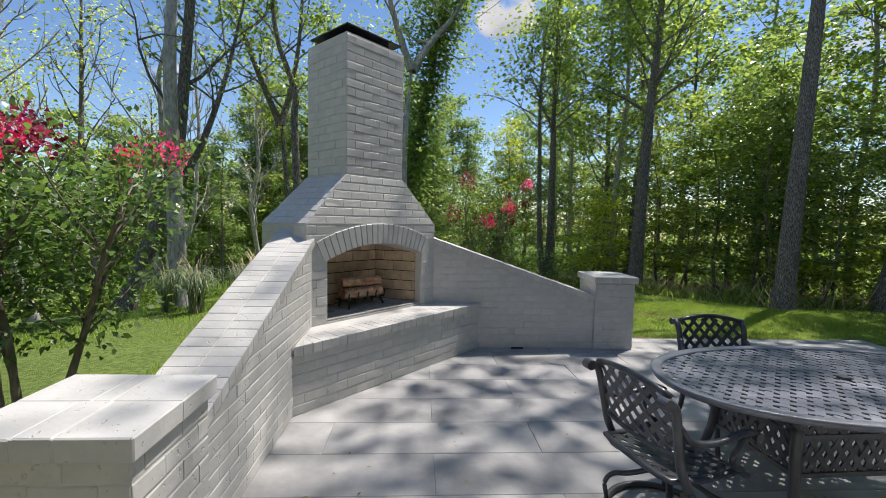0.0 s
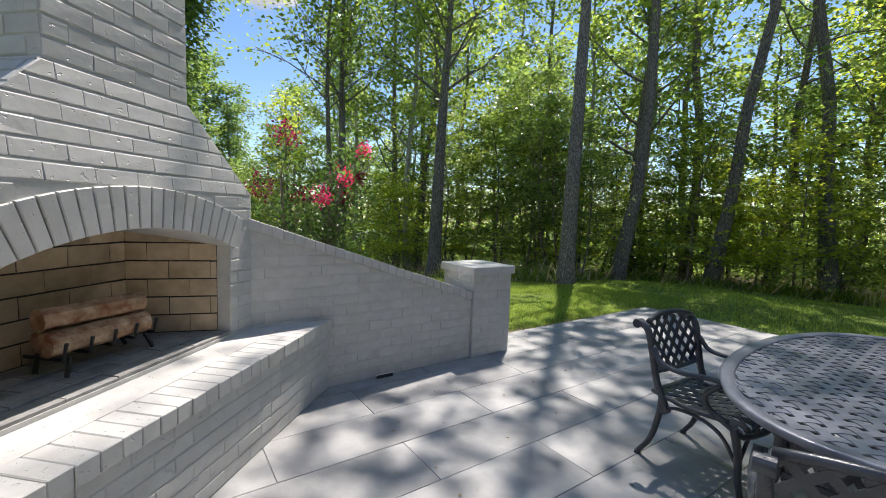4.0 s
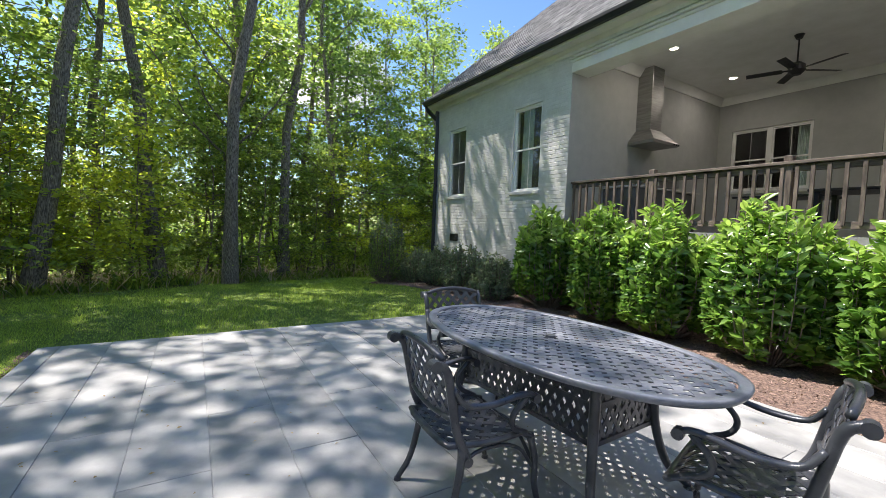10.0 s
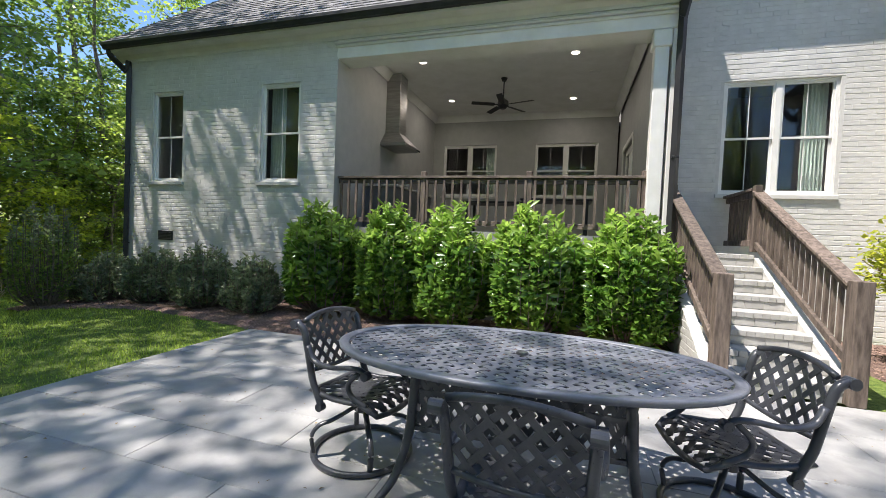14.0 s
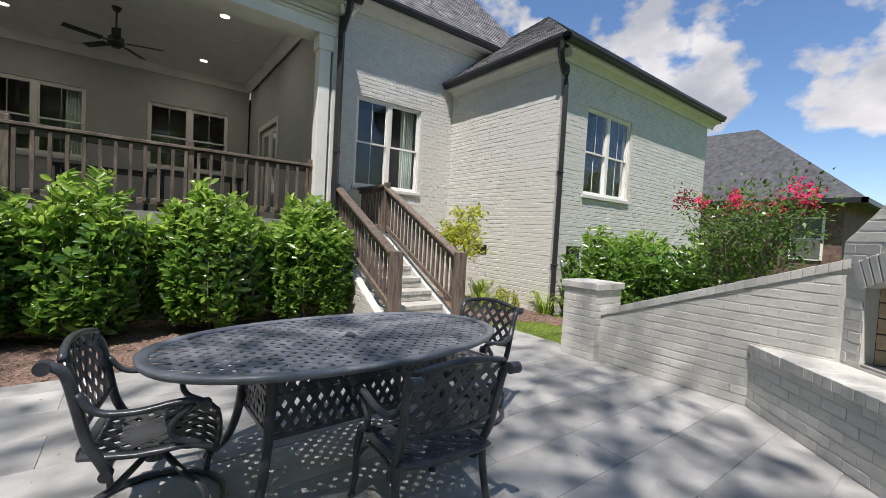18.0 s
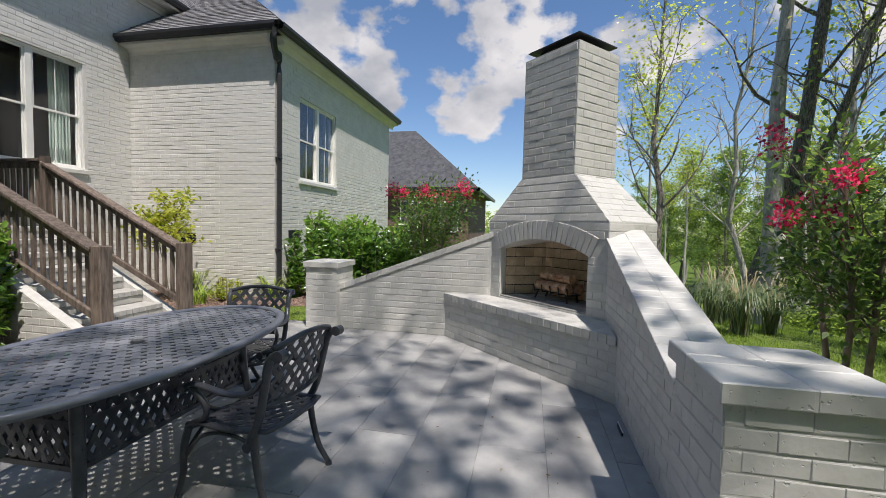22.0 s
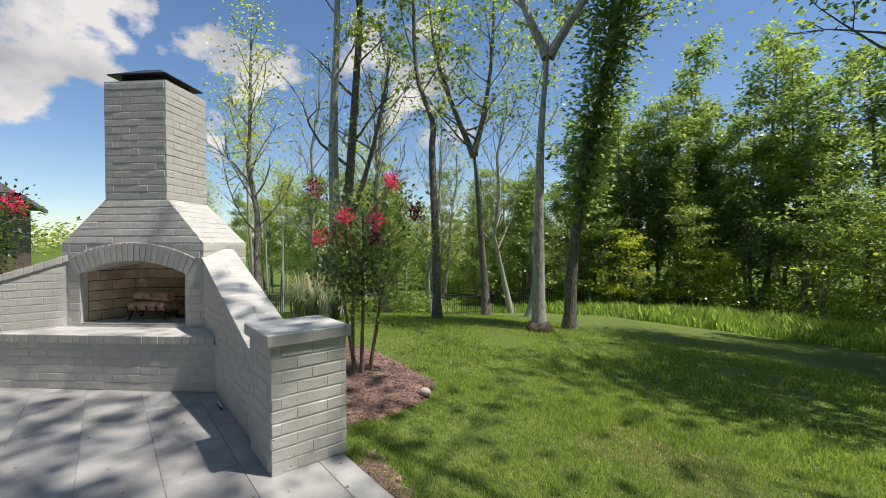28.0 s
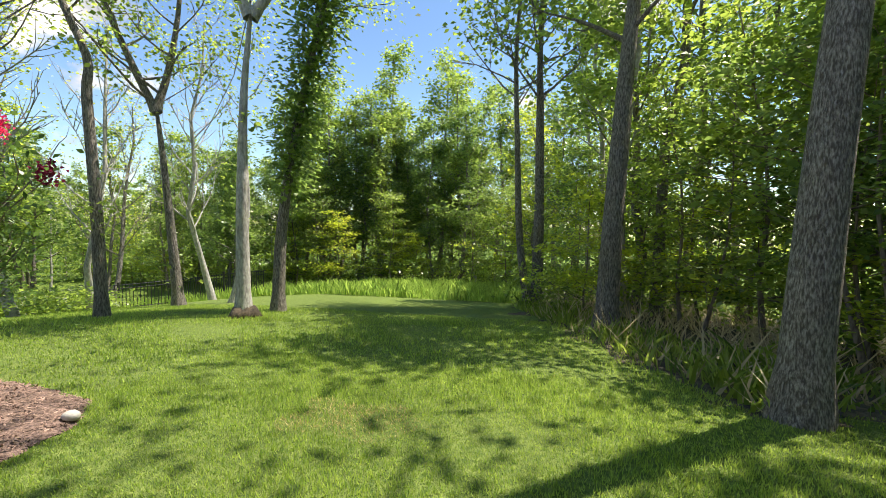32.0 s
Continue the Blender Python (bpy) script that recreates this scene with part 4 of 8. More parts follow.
def chair_upper(name, label, m, swivel):
    """A chair that faces -y; origin on the floor under its middle."""
    c = thing(name, label, "chair", m, "cast patio chairs")
    SZ, HW = 0.405, 0.245
    seat_h = lambda u, v: SZ + 0.014 * (u / HW) ** 2 - 0.018 * math.exp(-((v - 0.04) / 0.14) ** 2) - (2.4 * max(0.0, -v - 0.15) ** 1.6)  # noqa: E731
    half = lambda v: HW - 0.03 * max(0.0, (v + 0.05) / 0.3)  # noqa: E731
    bm = bmesh.new()
    lattice(bm, lambda u, v: abs(u) < half(v) - 0.015 and -0.245 < v < 0.225, lambda u, v, h: Vector((u, v, seat_h(u, v) + h)), 0.062, 0.0325, 0.006, 0.0018, 0.3, 0.3)
    seat = part("seat", bm, M_IRON, c)
    bm = bmesh.new()
    edge = [(-half(v) + 0.005, v) for v in (0.225, 0.15, 0.05, -0.05, -0.15, -0.21)] + [(u, -0.245 - 0.012 * (1 - (u / 0.22) ** 2)) for u in (-0.22, -0.12, 0, 0.12, 0.22)] + [(half(v) - 0.005, v) for v in (-0.21, -0.15, -0.05, 0.05, 0.15, 0.225)] + [(u, 0.235) for u in (0.15, 0, -0.15)]
    tube(bm, [(u, v, seat_h(u, v) - 0.006) for u, v in edge], 0.021, 8, flat=0.65, closed=True)
    part("seat_frame", bm, M_IRON, seat, smooth=True)
    # back: two posts with rolled tops, a curved head rail and the woven panel
    lean = lambda z: 0.222 + 0.095 * ((z - 0.40) / 0.42) ** 1.1 if z > 0.40 else 0.222  # noqa: E731
    bend = lambda u: 0.035 * (u / 0.25) ** 2  # noqa: E731
    for s in (-1, 1):
        bm = bmesh.new()
        pts = curve_pts([(s * 0.233, 0.135, 0.335), (s * 0.235, 0.165, 0.40), (s * 0.238, lean(0.48) - 0.035, 0.48), (s * 0.243, lean(0.62) - 0.035, 0.62), (s * 0.25, lean(0.76) - 0.035, 0.76), (s * 0.252, lean(0.80), 0.797), (s * 0.252, lean(0.80) + 0.03, 0.80)], 20)
        tube(bm, pts, 0.021, 8)
        post = part("back_post", bm, M_IRON, c, smooth=True)
        bm = bmesh.new()
        bmesh.ops.create_cone(bm, cap_ends=True, segments=14, radius1=0.027, radius2=0.027, depth=0.05, matrix=Matrix.Translation((s * 0.252, lean(0.80) + 0.018, 0.796)) @ Matrix.Rotation(math.pi / 2, 4, "Y"))
        part("scroll", bm, M_IRON, post, smooth=False)
        bm = bmesh.new()
        bmesh.ops.create_cone(bm, cap_ends=True, segments=12, radius1=0.024, radius2=0.024, depth=0.042, matrix=Matrix.Translation((s * 0.233, 0.14, 0.33)) @ Matrix.Rotation(math.pi / 2, 4, "Y"))
        part("lower_scroll", bm, M_IRON, post)
    top = lambda u: 0.815 + 0.035 * (1 - (u / 0.235) ** 2)  # noqa: E731
    low = lambda u: 0.515 + 0.02 * (u / 0.235) ** 2  # noqa: E731
    B = lambda u, z, h=0.0: Vector((u, lean(z) - 0.035 - bend(u) * 0.6 + h + 0.02, z))  # noqa: E731
    bm = bmesh.new()
    tube(bm, [B(u, top(u)) for u in [(-0.235 + 0.47 * i / 12) for i in range(13)]], 0.016, 8)
    part("head_rail", bm, M_IRON, c, smooth=True)
    bm = bmesh.new()
    tube(bm, [B(u, low(u)) for u in [(-0.235 + 0.47 * i / 8) for i in range(9)]], 0.014, 8)
    part("lower_rail", bm, M_IRON, c, smooth=True)
    bm = bmesh.new()
    lattice(bm, lambda u, v: abs(u) < 0.232 and low(u) - 0.665 < v < top(u) - 0.665, lambda u, v, h: B(u, v + 0.665, h), 0.063, 0.0265, 0.006, 0.0018, 0.25, 0.2, 48)
    part("backrest", bm, M_IRON, c)
    # arms sweep forward, roll over and come down to the seat
    for s in (-1, 1):
        bm = bmesh.new()
        pts = curve_pts([(s * 0.248, lean(0.68) - 0.05, 0.68), (s * 0.262, 0.17, 0.605), (s * 0.275, 0.04, 0.592), (s * 0.277, -0.09, 0.612), (s * 0.275, -0.17, 0.612), (s * 0.273, -0.205, 0.585)], 26)
        tube(bm, pts, 0.020, 8, flat=0.7)
        arm = part("arm", bm, M_IRON, c, smooth=True)
        bm = bmesh.new()
        pts = curve_pts([(s * 0.273, -0.16, 0.60), (s * 0.268, -0.085, 0.52), (s * 0.255, -0.10, 0.45), (s * 0.24, -0.19, 0.40)], 18)
        tube(bm, pts, 0.015, 8)
        part("arm_support", bm, M_IRON, arm, smooth=True)
        bm = bmesh.new()
        bmesh.ops.create_cone(bm, cap_ends=True, segments=12, radius1=0.024, radius2=0.024, depth=0.044, matrix=Matrix.Translation((s * 0.273, -0.205, 0.587)) @ Matrix.Rotation(math.pi / 2, 4, "Y"))
        part("arm_scroll", bm, M_IRON, arm)
    if not swivel:
        for s in (-1, 1):
            for pts0, nm in (([(s * 0.235, -0.215, 0.39), (s * 0.243, -0.245, 0.27), (s * 0.240, -0.255, 0.13), (s * 0.245, -0.285, 0.012)], "front_leg"), ([(s * 0.232, 0.165, 0.40), (s * 0.234, 0.175, 0.28), (s * 0.240, 0.215, 0.12), (s * 0.248, 0.28, 0.012)], "back_leg")):
                bm = bmesh.new()
                pts = curve_pts(pts0, 15)
                tube(bm, pts, 0.018, 8, taper=[0.021 - 0.006 * i / (len(pts) - 1) for i in range(len(pts))])
                leg = part(nm, bm, M_IRON, c, smooth=True)
                bm = bmesh.new()
                bmesh.ops.create_cone(bm, cap_ends=True, segments=10, radius1=0.021, radius2=0.017, depth=0.016, matrix=Matrix.Translation((pts0[-1][0], pts0[-1][1], 0.008)))
                part("foot", bm, M_IRON, leg)
            bm = bmesh.new()
            tube(bm, curve_pts([(s * 0.24, -0.25, 0.20), (s * 0.235, -0.15, 0.33), (s * 0.235, 0.0, 0.37), (s * 0.235, 0.15, 0.33), (s * 0.24, 0.2, 0.18)], 20), 0.010, 6)
            part("side_brace", bm, M_IRON, c, smooth=True)
        bm = bmesh.new()
        tube(bm, curve_pts([(-0.24, -0.25, 0.22), (-0.12, -0.24, 0.33), (0, -0.238, 0.365), (0.12, -0.24, 0.33), (0.24, -0.25, 0.22)], 20), 0.010, 6)
        part("front_brace", bm, M_IRON, c, smooth=True)
    else:
        for s in (-1, 1):
            bm = bmesh.new()
            tube(bm, [(s * 0.235, 0.15, 0.385), (s * 0.12, 0.06, 0.365)], 0.014, 8)
            part("seat_support", bm, M_IRON, c, smooth=True)
        bm = bmesh.new()
        bmesh.ops.create_cone(bm, cap_ends=True, segments=20, radius1=0.055, radius2=0.13, depth=0.05, matrix=Matrix.Translation((0, 0, 0.365)))
        bmesh.ops.create_cone(bm, cap_ends=True, segments=20, radius1=0.045, radius2=0.045, depth=0.09, matrix=Matrix.Translation((0, 0, 0.30)))
        part("swivel_hub", bm, M_IRON, c)
        for k in range(4):
            a = radians(45 + 90 * k)
            ca, sa = math.cos(a), math.sin(a)
            bm = bmesh.new()
            tube(bm, curve_pts([(ca * r, sa * r, z) for r, z in ((0.03, 0.30), (0.11, 0.255), (0.19, 0.215), (0.265, 0.19), (0.305, 0.13), (0.29, 0.03))], 25), 0.017, 8, flat=0.75)
            part("base_leg", bm, M_IRON, c, smooth=True)
        bm = bmesh.new()
        tube(bm, [(0.295 * math.cos(2 * math.pi * i / 40), 0.295 * math.sin(2 * math.pi * i / 40), 0.018) for i in range(40)], 0.018, 8, closed=True)
        part("base_ring", bm, M_IRON, c, smooth=True)
    return c


chair_upper("patio_chair", "black cast-metal patio armchair with a woven back and four legs", pose(3.01, 2.93, 0, 0, 0, -4), False)
swivel_a = chair_upper("swivel_chair", "black cast-metal swivel patio armchair on a round base", pose(4.06, 2.24, 0, 0, 0, -99), True)
copy_thing(swivel_a, pose(2.07, 2.14, 0, 0, 0, 105))

# ---- house ----
W1_Y, W2_Y, W3_Y, RET_X, EAST_X, PORCH_X0, PORCH_X1 = -2.1, -3.555, -0.335, -1.96, 12.2, 1.76, 7.05
GZ = -0.25


def add_window(name, x0, x1, z0, z1, y, units=1, m=None, curtain=0, label="white double-hung window with dark glass"):
    """A window in a wall that faces +y; m turns it to another wall."""
    w = tagged(thing(name, label, "window", m, kind="structure"))
    fr = 0.042
    yb, yf = y - 0.13, y - 0.035
    bm = bmesh.new()
    box(bm, x0, x1, yb, yf, z1 - fr, z1)
    box(bm, x0, x1, yb, yf, z0, z0 + fr)
    box(bm, x0, x0 + fr, yb, yf, z0 + fr, z1 - fr)
    box(bm, x1 - fr, x1, yb, yf, z0 + fr, z1 - fr)
    cell = (x1 - x0 - 2 * fr - (units - 1) * 0.09) / units
    for k in range(1, units):
        a = x0 + fr + k * cell + (k - 1) * 0.09
        box(bm, a, a + 0.09, yb, yf, z0 + fr, z1 - fr)
    frame_ob = part("window_frame", bm, M_TRIM, w)
    bm = bmesh.new()
    box(bm, x0 - 0.05, x1 + 0.05, y - 0.1, y + 0.045, z0 - 0.075, z0 - 0.005, 0.006)
    part("window_sill", bm, M_HOUSE_BRICK, w)
    zm = (z0 + z1) / 2
    for k in range(units):
        a = x0 + fr + k * (cell + 0.09)
        b = a + cell
        for lo, hi, off in ((z0 + fr, zm + 0.02, 0.03), (zm - 0.02, z1 - fr, 0.0)):
            s = 0.032
            bm = bmesh.new()
            ya, yz = yb + 0.02 - off * 0.5 + 0.02, yf - 0.018 - off
            box(bm, a, b, ya, yz, lo, lo + s)
            box(bm, a, b, ya, yz, hi - s, hi)
            box(bm, a, a + s, ya, yz, lo + s, hi - s)
            box(bm, b - s, b, ya, yz, lo + s, hi - s)
            mid = (a + b) / 2
            box(bm, mid - 0.005, mid + 0.005, (ya + yz) / 2 - 0.007, (ya + yz) / 2 + 0.007, lo + s, hi - s)
            sash = part("sash", bm, M_TRIM, w)
            for p0, p1 in ((a + s, mid - 0.005), (mid + 0.005, b - s)):
                g = boxed("pane", (p0, p1, (ya + yz) / 2 - 0.003, (ya + yz) / 2 + 0.003, lo + s, hi - s), M_GLASS, sash, 0.0)
                g.visible_shadow = False
    # the room behind, its dimness put into the wall colour, and its curtain
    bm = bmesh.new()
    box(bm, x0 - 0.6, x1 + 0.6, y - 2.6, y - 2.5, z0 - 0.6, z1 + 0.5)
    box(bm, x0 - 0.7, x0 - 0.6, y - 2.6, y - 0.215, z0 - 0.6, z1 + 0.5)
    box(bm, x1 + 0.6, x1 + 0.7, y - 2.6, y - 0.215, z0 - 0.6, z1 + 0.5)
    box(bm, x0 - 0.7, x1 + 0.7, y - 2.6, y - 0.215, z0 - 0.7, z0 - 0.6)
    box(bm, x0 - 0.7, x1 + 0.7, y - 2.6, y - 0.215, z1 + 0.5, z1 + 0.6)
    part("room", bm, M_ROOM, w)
    if curtain:
        bm = bmesh.new()
        a, b = (x1 - 0.36, x1 - 0.02) if curtain < 0 else (x0 + 0.02, x0 + 0.36)
        n = 26
        v0 = [bm.verts.new((a + (b - a) * i / n, y - 0.30 + 0.035 * math.sin(i * 1.55), z0 - 0.3)) for i in range(n + 1)]
        v1 = [bm.verts.new((a + (b - a) * i / n, y - 0.30 + 0.03 * math.sin(i * 1.55 + 0.4), z1 + 0.1)) for i in range(n + 1)]
        for i in range(n):
            bm.faces.new((v0[i], v0[i + 1], v1[i + 1], v1[i]))
        part("curtain", bm, M_CURTAIN, w, smooth=True)
    return w


# wall with the two single windows, east of the porch
W1A, W1B = (10.646, 11.48, 2.255, 4.12), (7.818, 8.703, 2.255, 4.12)
W2, W3 = (-1.072, 0.527, 2.277, 4.154), (-4.43, -2.83, 2.300, 3.995)
wall_east = tagged(walled("wall_east", (EAST_X, W1_Y, GZ), (-1, 0, 0), EAST_X - PORCH_X1, 4.9 - GZ, 0.2,
                          [(EAST_X - w[1], EAST_X - w[0], w[2] - GZ, w[3] - GZ) for w in (W1A, W1B)], M_HOUSE_MORTAR), "grey-white painted brick house wall", "wall", kind="structure")
wall_middle = tagged(walled("wall_middle", (PORCH_X0 - 0.22, W2_Y, GZ), (-1, 0, 0), PORCH_X0 - 0.22 - RET_X + 2.0, 6.0 - GZ, 0.2,
                            [(PORCH_X0 - 0.22 - W2[1], PORCH_X0 - 0.22 - W2[0], W2[2] - GZ, W2[3] - GZ)], M_HOUSE_MORTAR), "grey-white painted brick house wall", "wall", kind="structure")
wall_return = tagged(walled("wall_return", (RET_X, W2_Y + 0.002, GZ), (0, 1, 0), W3_Y - W2_Y - 0.002, 4.79 - GZ, 0.2, [], M_HOUSE_MORTAR), "grey-white painted brick return wall", "wall", kind="structure")
W3_END = -8.25
wall_west = tagged(walled("wall_west", (RET_X - 0.2, W3_Y, GZ), (-1, 0, 0), RET_X - 0.2 - W3_END, 4.79 - GZ, 0.2,
                          [(RET_X - 0.2 - W3[1], RET_X - 0.2 - W3[0], W3[2] - GZ, W3[3] - GZ)], M_HOUSE_MORTAR), "grey-white painted brick house wall", "wall", kind="structure")
add_window("window_1", *W1A, W1_Y)
add_window("window_2", *W1B, W1_Y, curtain=-1)
add_window("window_3", *W2, W2_Y, 2, curtain=1, label="white paired double-hung window with a pale curtain")
add_window("window_4", *W3, W3_Y, 2, label="white paired double-hung window with reflecting glass")

# brickwork of the house walls
brick_face(wall_east, (EAST_X, W1_Y, GZ), (-1, 0, 0), UP, EAST_X - PORCH_X1, 4.9 - GZ, material=M_HOUSE_BRICK, proud=0.0048, joint=0.011, seed=81,
           holes=[(EAST_X - w[1] - 0.05, EAST_X - w[0] + 0.05, w[2] - GZ - 0.07, w[3] - GZ) for w in (W1A, W1B)], single=lambda u, v: False)
brick_face(wall_middle, (PORCH_X0 - 0.22, W2_Y, GZ), (-1, 0, 0), UP, PORCH_X0 - 0.22 - RET_X, 6.0 - GZ, material=M_HOUSE_BRICK, proud=0.0048, joint=0.011, seed=82,
           holes=[(PORCH_X0 - 0.22 - W2[1] - 0.05, PORCH_X0 - 0.22 - W2[0] + 0.05, W2[2] - GZ - 0.07, W2[3] - GZ)], single=lambda u, v: u > 2.5 and 2.0 < v < 4.2)
brick_face(wall_return, (RET_X, W2_Y, GZ), (0, 1, 0), UP, W3_Y - W2_Y, 4.75 - GZ, material=M_HOUSE_BRICK, proud=0.0048, joint=0.011, seed=83, single=lambda u, v: u > W3_Y - W2_Y - 1.25 and 0.8 < v < 4.2)
brick_face(wall_west, (RET_X, W3_Y, GZ), (-1, 0, 0), UP, RET_X - W3_END, 4.75 - GZ, material=M_HOUSE_BRICK, proud=0.0048, joint=0.011, seed=84,
           holes=[(RET_X - W3[1] - 0.05, RET_X - W3[0] + 0.05, W3[2] - GZ - 0.07, W3[3] - GZ)], single=lambda u, v: u < 1.3 and 0.8 < v < 4.2)

# ---- roofs, eaves and gutters ----
def eave(name, p0, p1, out, z, depth=0.45, slope=0.62):
    """Soffit, fascia board and gutter along a wall from p0 to p1; out: away from the wall."""
    p0, p1, out = Vector(p0), Vector(p1), Vector(out)
    e = thing(name, "cream boxed eave with a dark metal gutter", "eave", kind="structure")
    P = lambda p, o, h: p + out * o + UP * (z + h)  # noqa: E731
    bm = bmesh.new()
    hull8(bm, [P(p0, 0, 0), P(p1, 0, 0), P(p1, depth, 0), P(p0, depth, 0)], [P(p0, 0, 0.03), P(p1, 0, 0.03), P(p1, depth, 0.03), P(p0, depth, 0.03)])
    part("soffit", bm, M_CREAM, e)
    bm = bmesh.new()
    hull8(bm, [P(p0, 0, -0.13), P(p1, 0, -0.13), P(p1, 0.03, -0.13), P(p0, 0.03, -0.13)], [P(p0, 0, -0.002), P(p1, 0, -0.002), P(p1, 0.03, -0.002), P(p0, 0.03, -0.002)])
    hull8(bm, [P(p0, 0.031, -0.07), P(p1, 0.031, -0.07), P(p1, 0.06, -0.04), P(p0, 0.06, -0.04)], [P(p0, 0.031, -0.002), P(p1, 0.031, -0.002), P(p1, 0.09, -0.002), P(p0, 0.09, -0.002)])
    part("frieze_board", bm, M_CREAM, e)
    bm = bmesh.new()
    hull8(bm, [P(p0, depth - 0.03, 0.031), P(p1, depth - 0.03, 0.031), P(p1, depth, 0.031), P(p0, depth, 0.031)], [P(p0, depth - 0.03, 0.19), P(p1, depth - 0.03, 0.19), P(p1, depth, 0.19), P(p0, depth, 0.19)])
    part("fascia", bm, M_CREAM, e)
    prof = [(0.003, 0.045), (0.075, 0.045), (0.092, 0.085), (0.118, 0.115), (0.118, 0.17), (0.108, 0.17), (0.108, 0.118), (0.08, 0.06), (0.012, 0.06), (0.012, 0.17), (0.003, 0.17)]
    V, F = [], []
    for p in (p0, p1):
        V += [P(p, depth + a, b) for a, b in prof]
    k = len(prof)
    F = [(i, (i + 1) % k, k + (i + 1) % k, k + i) for i in range(k)] + [tuple(range(k)), tuple(reversed(range(k, 2 * k)))]
    raw("gutter", V, F, M_GUTTER, e)
    return e


def shingle_roof(name, corners, label, step=0.145):
    """A roof plane: corners eave left, eave right, top right, top left; courses of shingles laid as raised strips."""
    a, b, c, d = map(Vector, corners)
    r = thing(name, label, "roof", kind="structure")
    n = (b - a).cross(d - a).normalized()
    if n.z < 0:
        n = -n
    bm = bmesh.new()
    hull8(bm, [p - n * 0.06 for p in (a, b, c, d)], [a, b, c, d])
    part("deck", bm, M_GUTTER, r)
    u = (b - a).normalized()
    rise = (d - a) - u * (d - a).dot(u)
    H = rise.length
    v = rise / H
    rows = int(H / step)
    V, F = [], []
    rn = random.Random(len(name))
    ends = lambda t: (a.lerp(d, t), b.lerp(c, t))  # noqa: E731
    for i in range(rows):
        l0, r0 = ends(i / rows)
        l1, r1 = ends(min(1, (i + 1.12) / rows))
        L = (r0 - l0).length
        s = -rn.random() * 0.3
        while s < L:
            w = rn.choice((0.16, 0.2, 0.3, 0.25))
            s0, s1 = max(0, s), min(L, s + w - 0.006)
            s += w
            if s1 - s0 < 0.02:
                continue
            f0, f1 = s0 / L, s1 / L
            k = len(V)
            h = 0.012 + rn.uniform(0, 0.006)
            p, q = l0.lerp(r0, f0), l0.lerp(r0, f1)
            p2, q2 = l1.lerp(r1, f0), l1.lerp(r1, f1)
            V += [p + n * 0.001, q + n * 0.001, q + n * h, p + n * h, q2 + n * 0.003, p2 + n * 0.003]
            F += [(k, k + 1, k + 2, k + 3), (k + 3, k + 2, k + 4, k + 5)]
    tagged(raw("shingles", V, F, M_SHINGLE, r), kind="stuff")
    return r


EZ1, EZ2, EZ3 = 4.93, 5.92, 4.765
eave("eave_east", (PORCH_X0 - 0.45, W1_Y, 0), (EAST_X + 0.28, W1_Y, 0), (0, 1, 0), EZ1, 0.28)
eave("eave_middle", (RET_X - 1.0, W2_Y, 0), (PORCH_X0 + 1.0, W2_Y, 0), (0, 1, 0), EZ2, 0.3)
DW = 0.22
eave("eave_west", (W3_END - 0.3, W3_Y, 0), (RET_X + DW, W3_Y, 0), (0, 1, 0), EZ3, DW)
eave("eave_return", (RET_X, W3_Y + DW, 0), (RET_X, W2_Y + 0.01, 0), (1, 0, 0), EZ3, DW)
S = 1.0
X0, X1, Y = PORCH_X0 - 0.5, EAST_X + 0.38, W1_Y + 0.36
Z = EZ1 + 0.17
D = 5.9
shingle_roof("roof_east", [(X1, Y, Z), (X0, Y, Z), (X0, Y - D, Z + S * D), (X1 - D, Y - D, Z + S * D)], "grey asphalt shingle roof over the covered porch")
shingle_roof("roof_east_end", [(X1, Y - 2 * D, Z), (X1, Y, Z), (X1 - D, Y - D, Z + S * D), (X1 - D - 0.01, Y - D - 0.02, Z + S * D)], "grey asphalt shingle hip end")
Y2, Z2 = W2_Y + 0.38, EZ2 + 0.17
shingle_roof("roof_middle", [(3.5, Y2, Z2), (-4.5, Y2, Z2), (-4.5, Y2 - 5, Z2 + S * 5), (3.5, Y2 - 5, Z2 + S * 5)], "grey asphalt shingle main roof")
S = 0.80
X3, Y3, Z3 = RET_X + DW + 0.08, W3_Y + DW + 0.08, EZ3 + 0.17
D3 = 3.3
shingle_roof("roof_west", [(X3, Y3, Z3), (W3_END - 0.35, Y3, Z3), (W3_END + D3 - 0.35, Y3 - D3, Z3 + S * D3), (X3 - D3, Y3 - D3, Z3 + S * D3)], "grey asphalt shingle hip roof")
shingle_roof("roof_west_side", [(X3, Y3 - 2 * D3, Z3), (X3, Y3, Z3), (X3 - D3, Y3 - D3, Z3 + S * D3), (X3 - D3 - 0.01, Y3 - D3 - 0.02, Z3 + S * D3)], "grey asphalt shingle hip side")
VENT = (-1.4, Y2 - (Y2 + 3.95), Z2 + (Y2 + 3.95))
vent = thing("roof_vent_pipe", "pale grey metal vent pipe on the shingle roof", "vent pipe", pose(*VENT))
bm = bmesh.new()
tube(bm, [(0, 0, -0.05), (0, 0, 0.24)], 0.045, 12)
part("pipe", bm, M_CHROME, vent)
bm = bmesh.new()
tube(bm, [(0, 0, -0.04), (0, 0, 0.07)], 0.07, 12)
part("collar", bm, M_CHROME, vent)
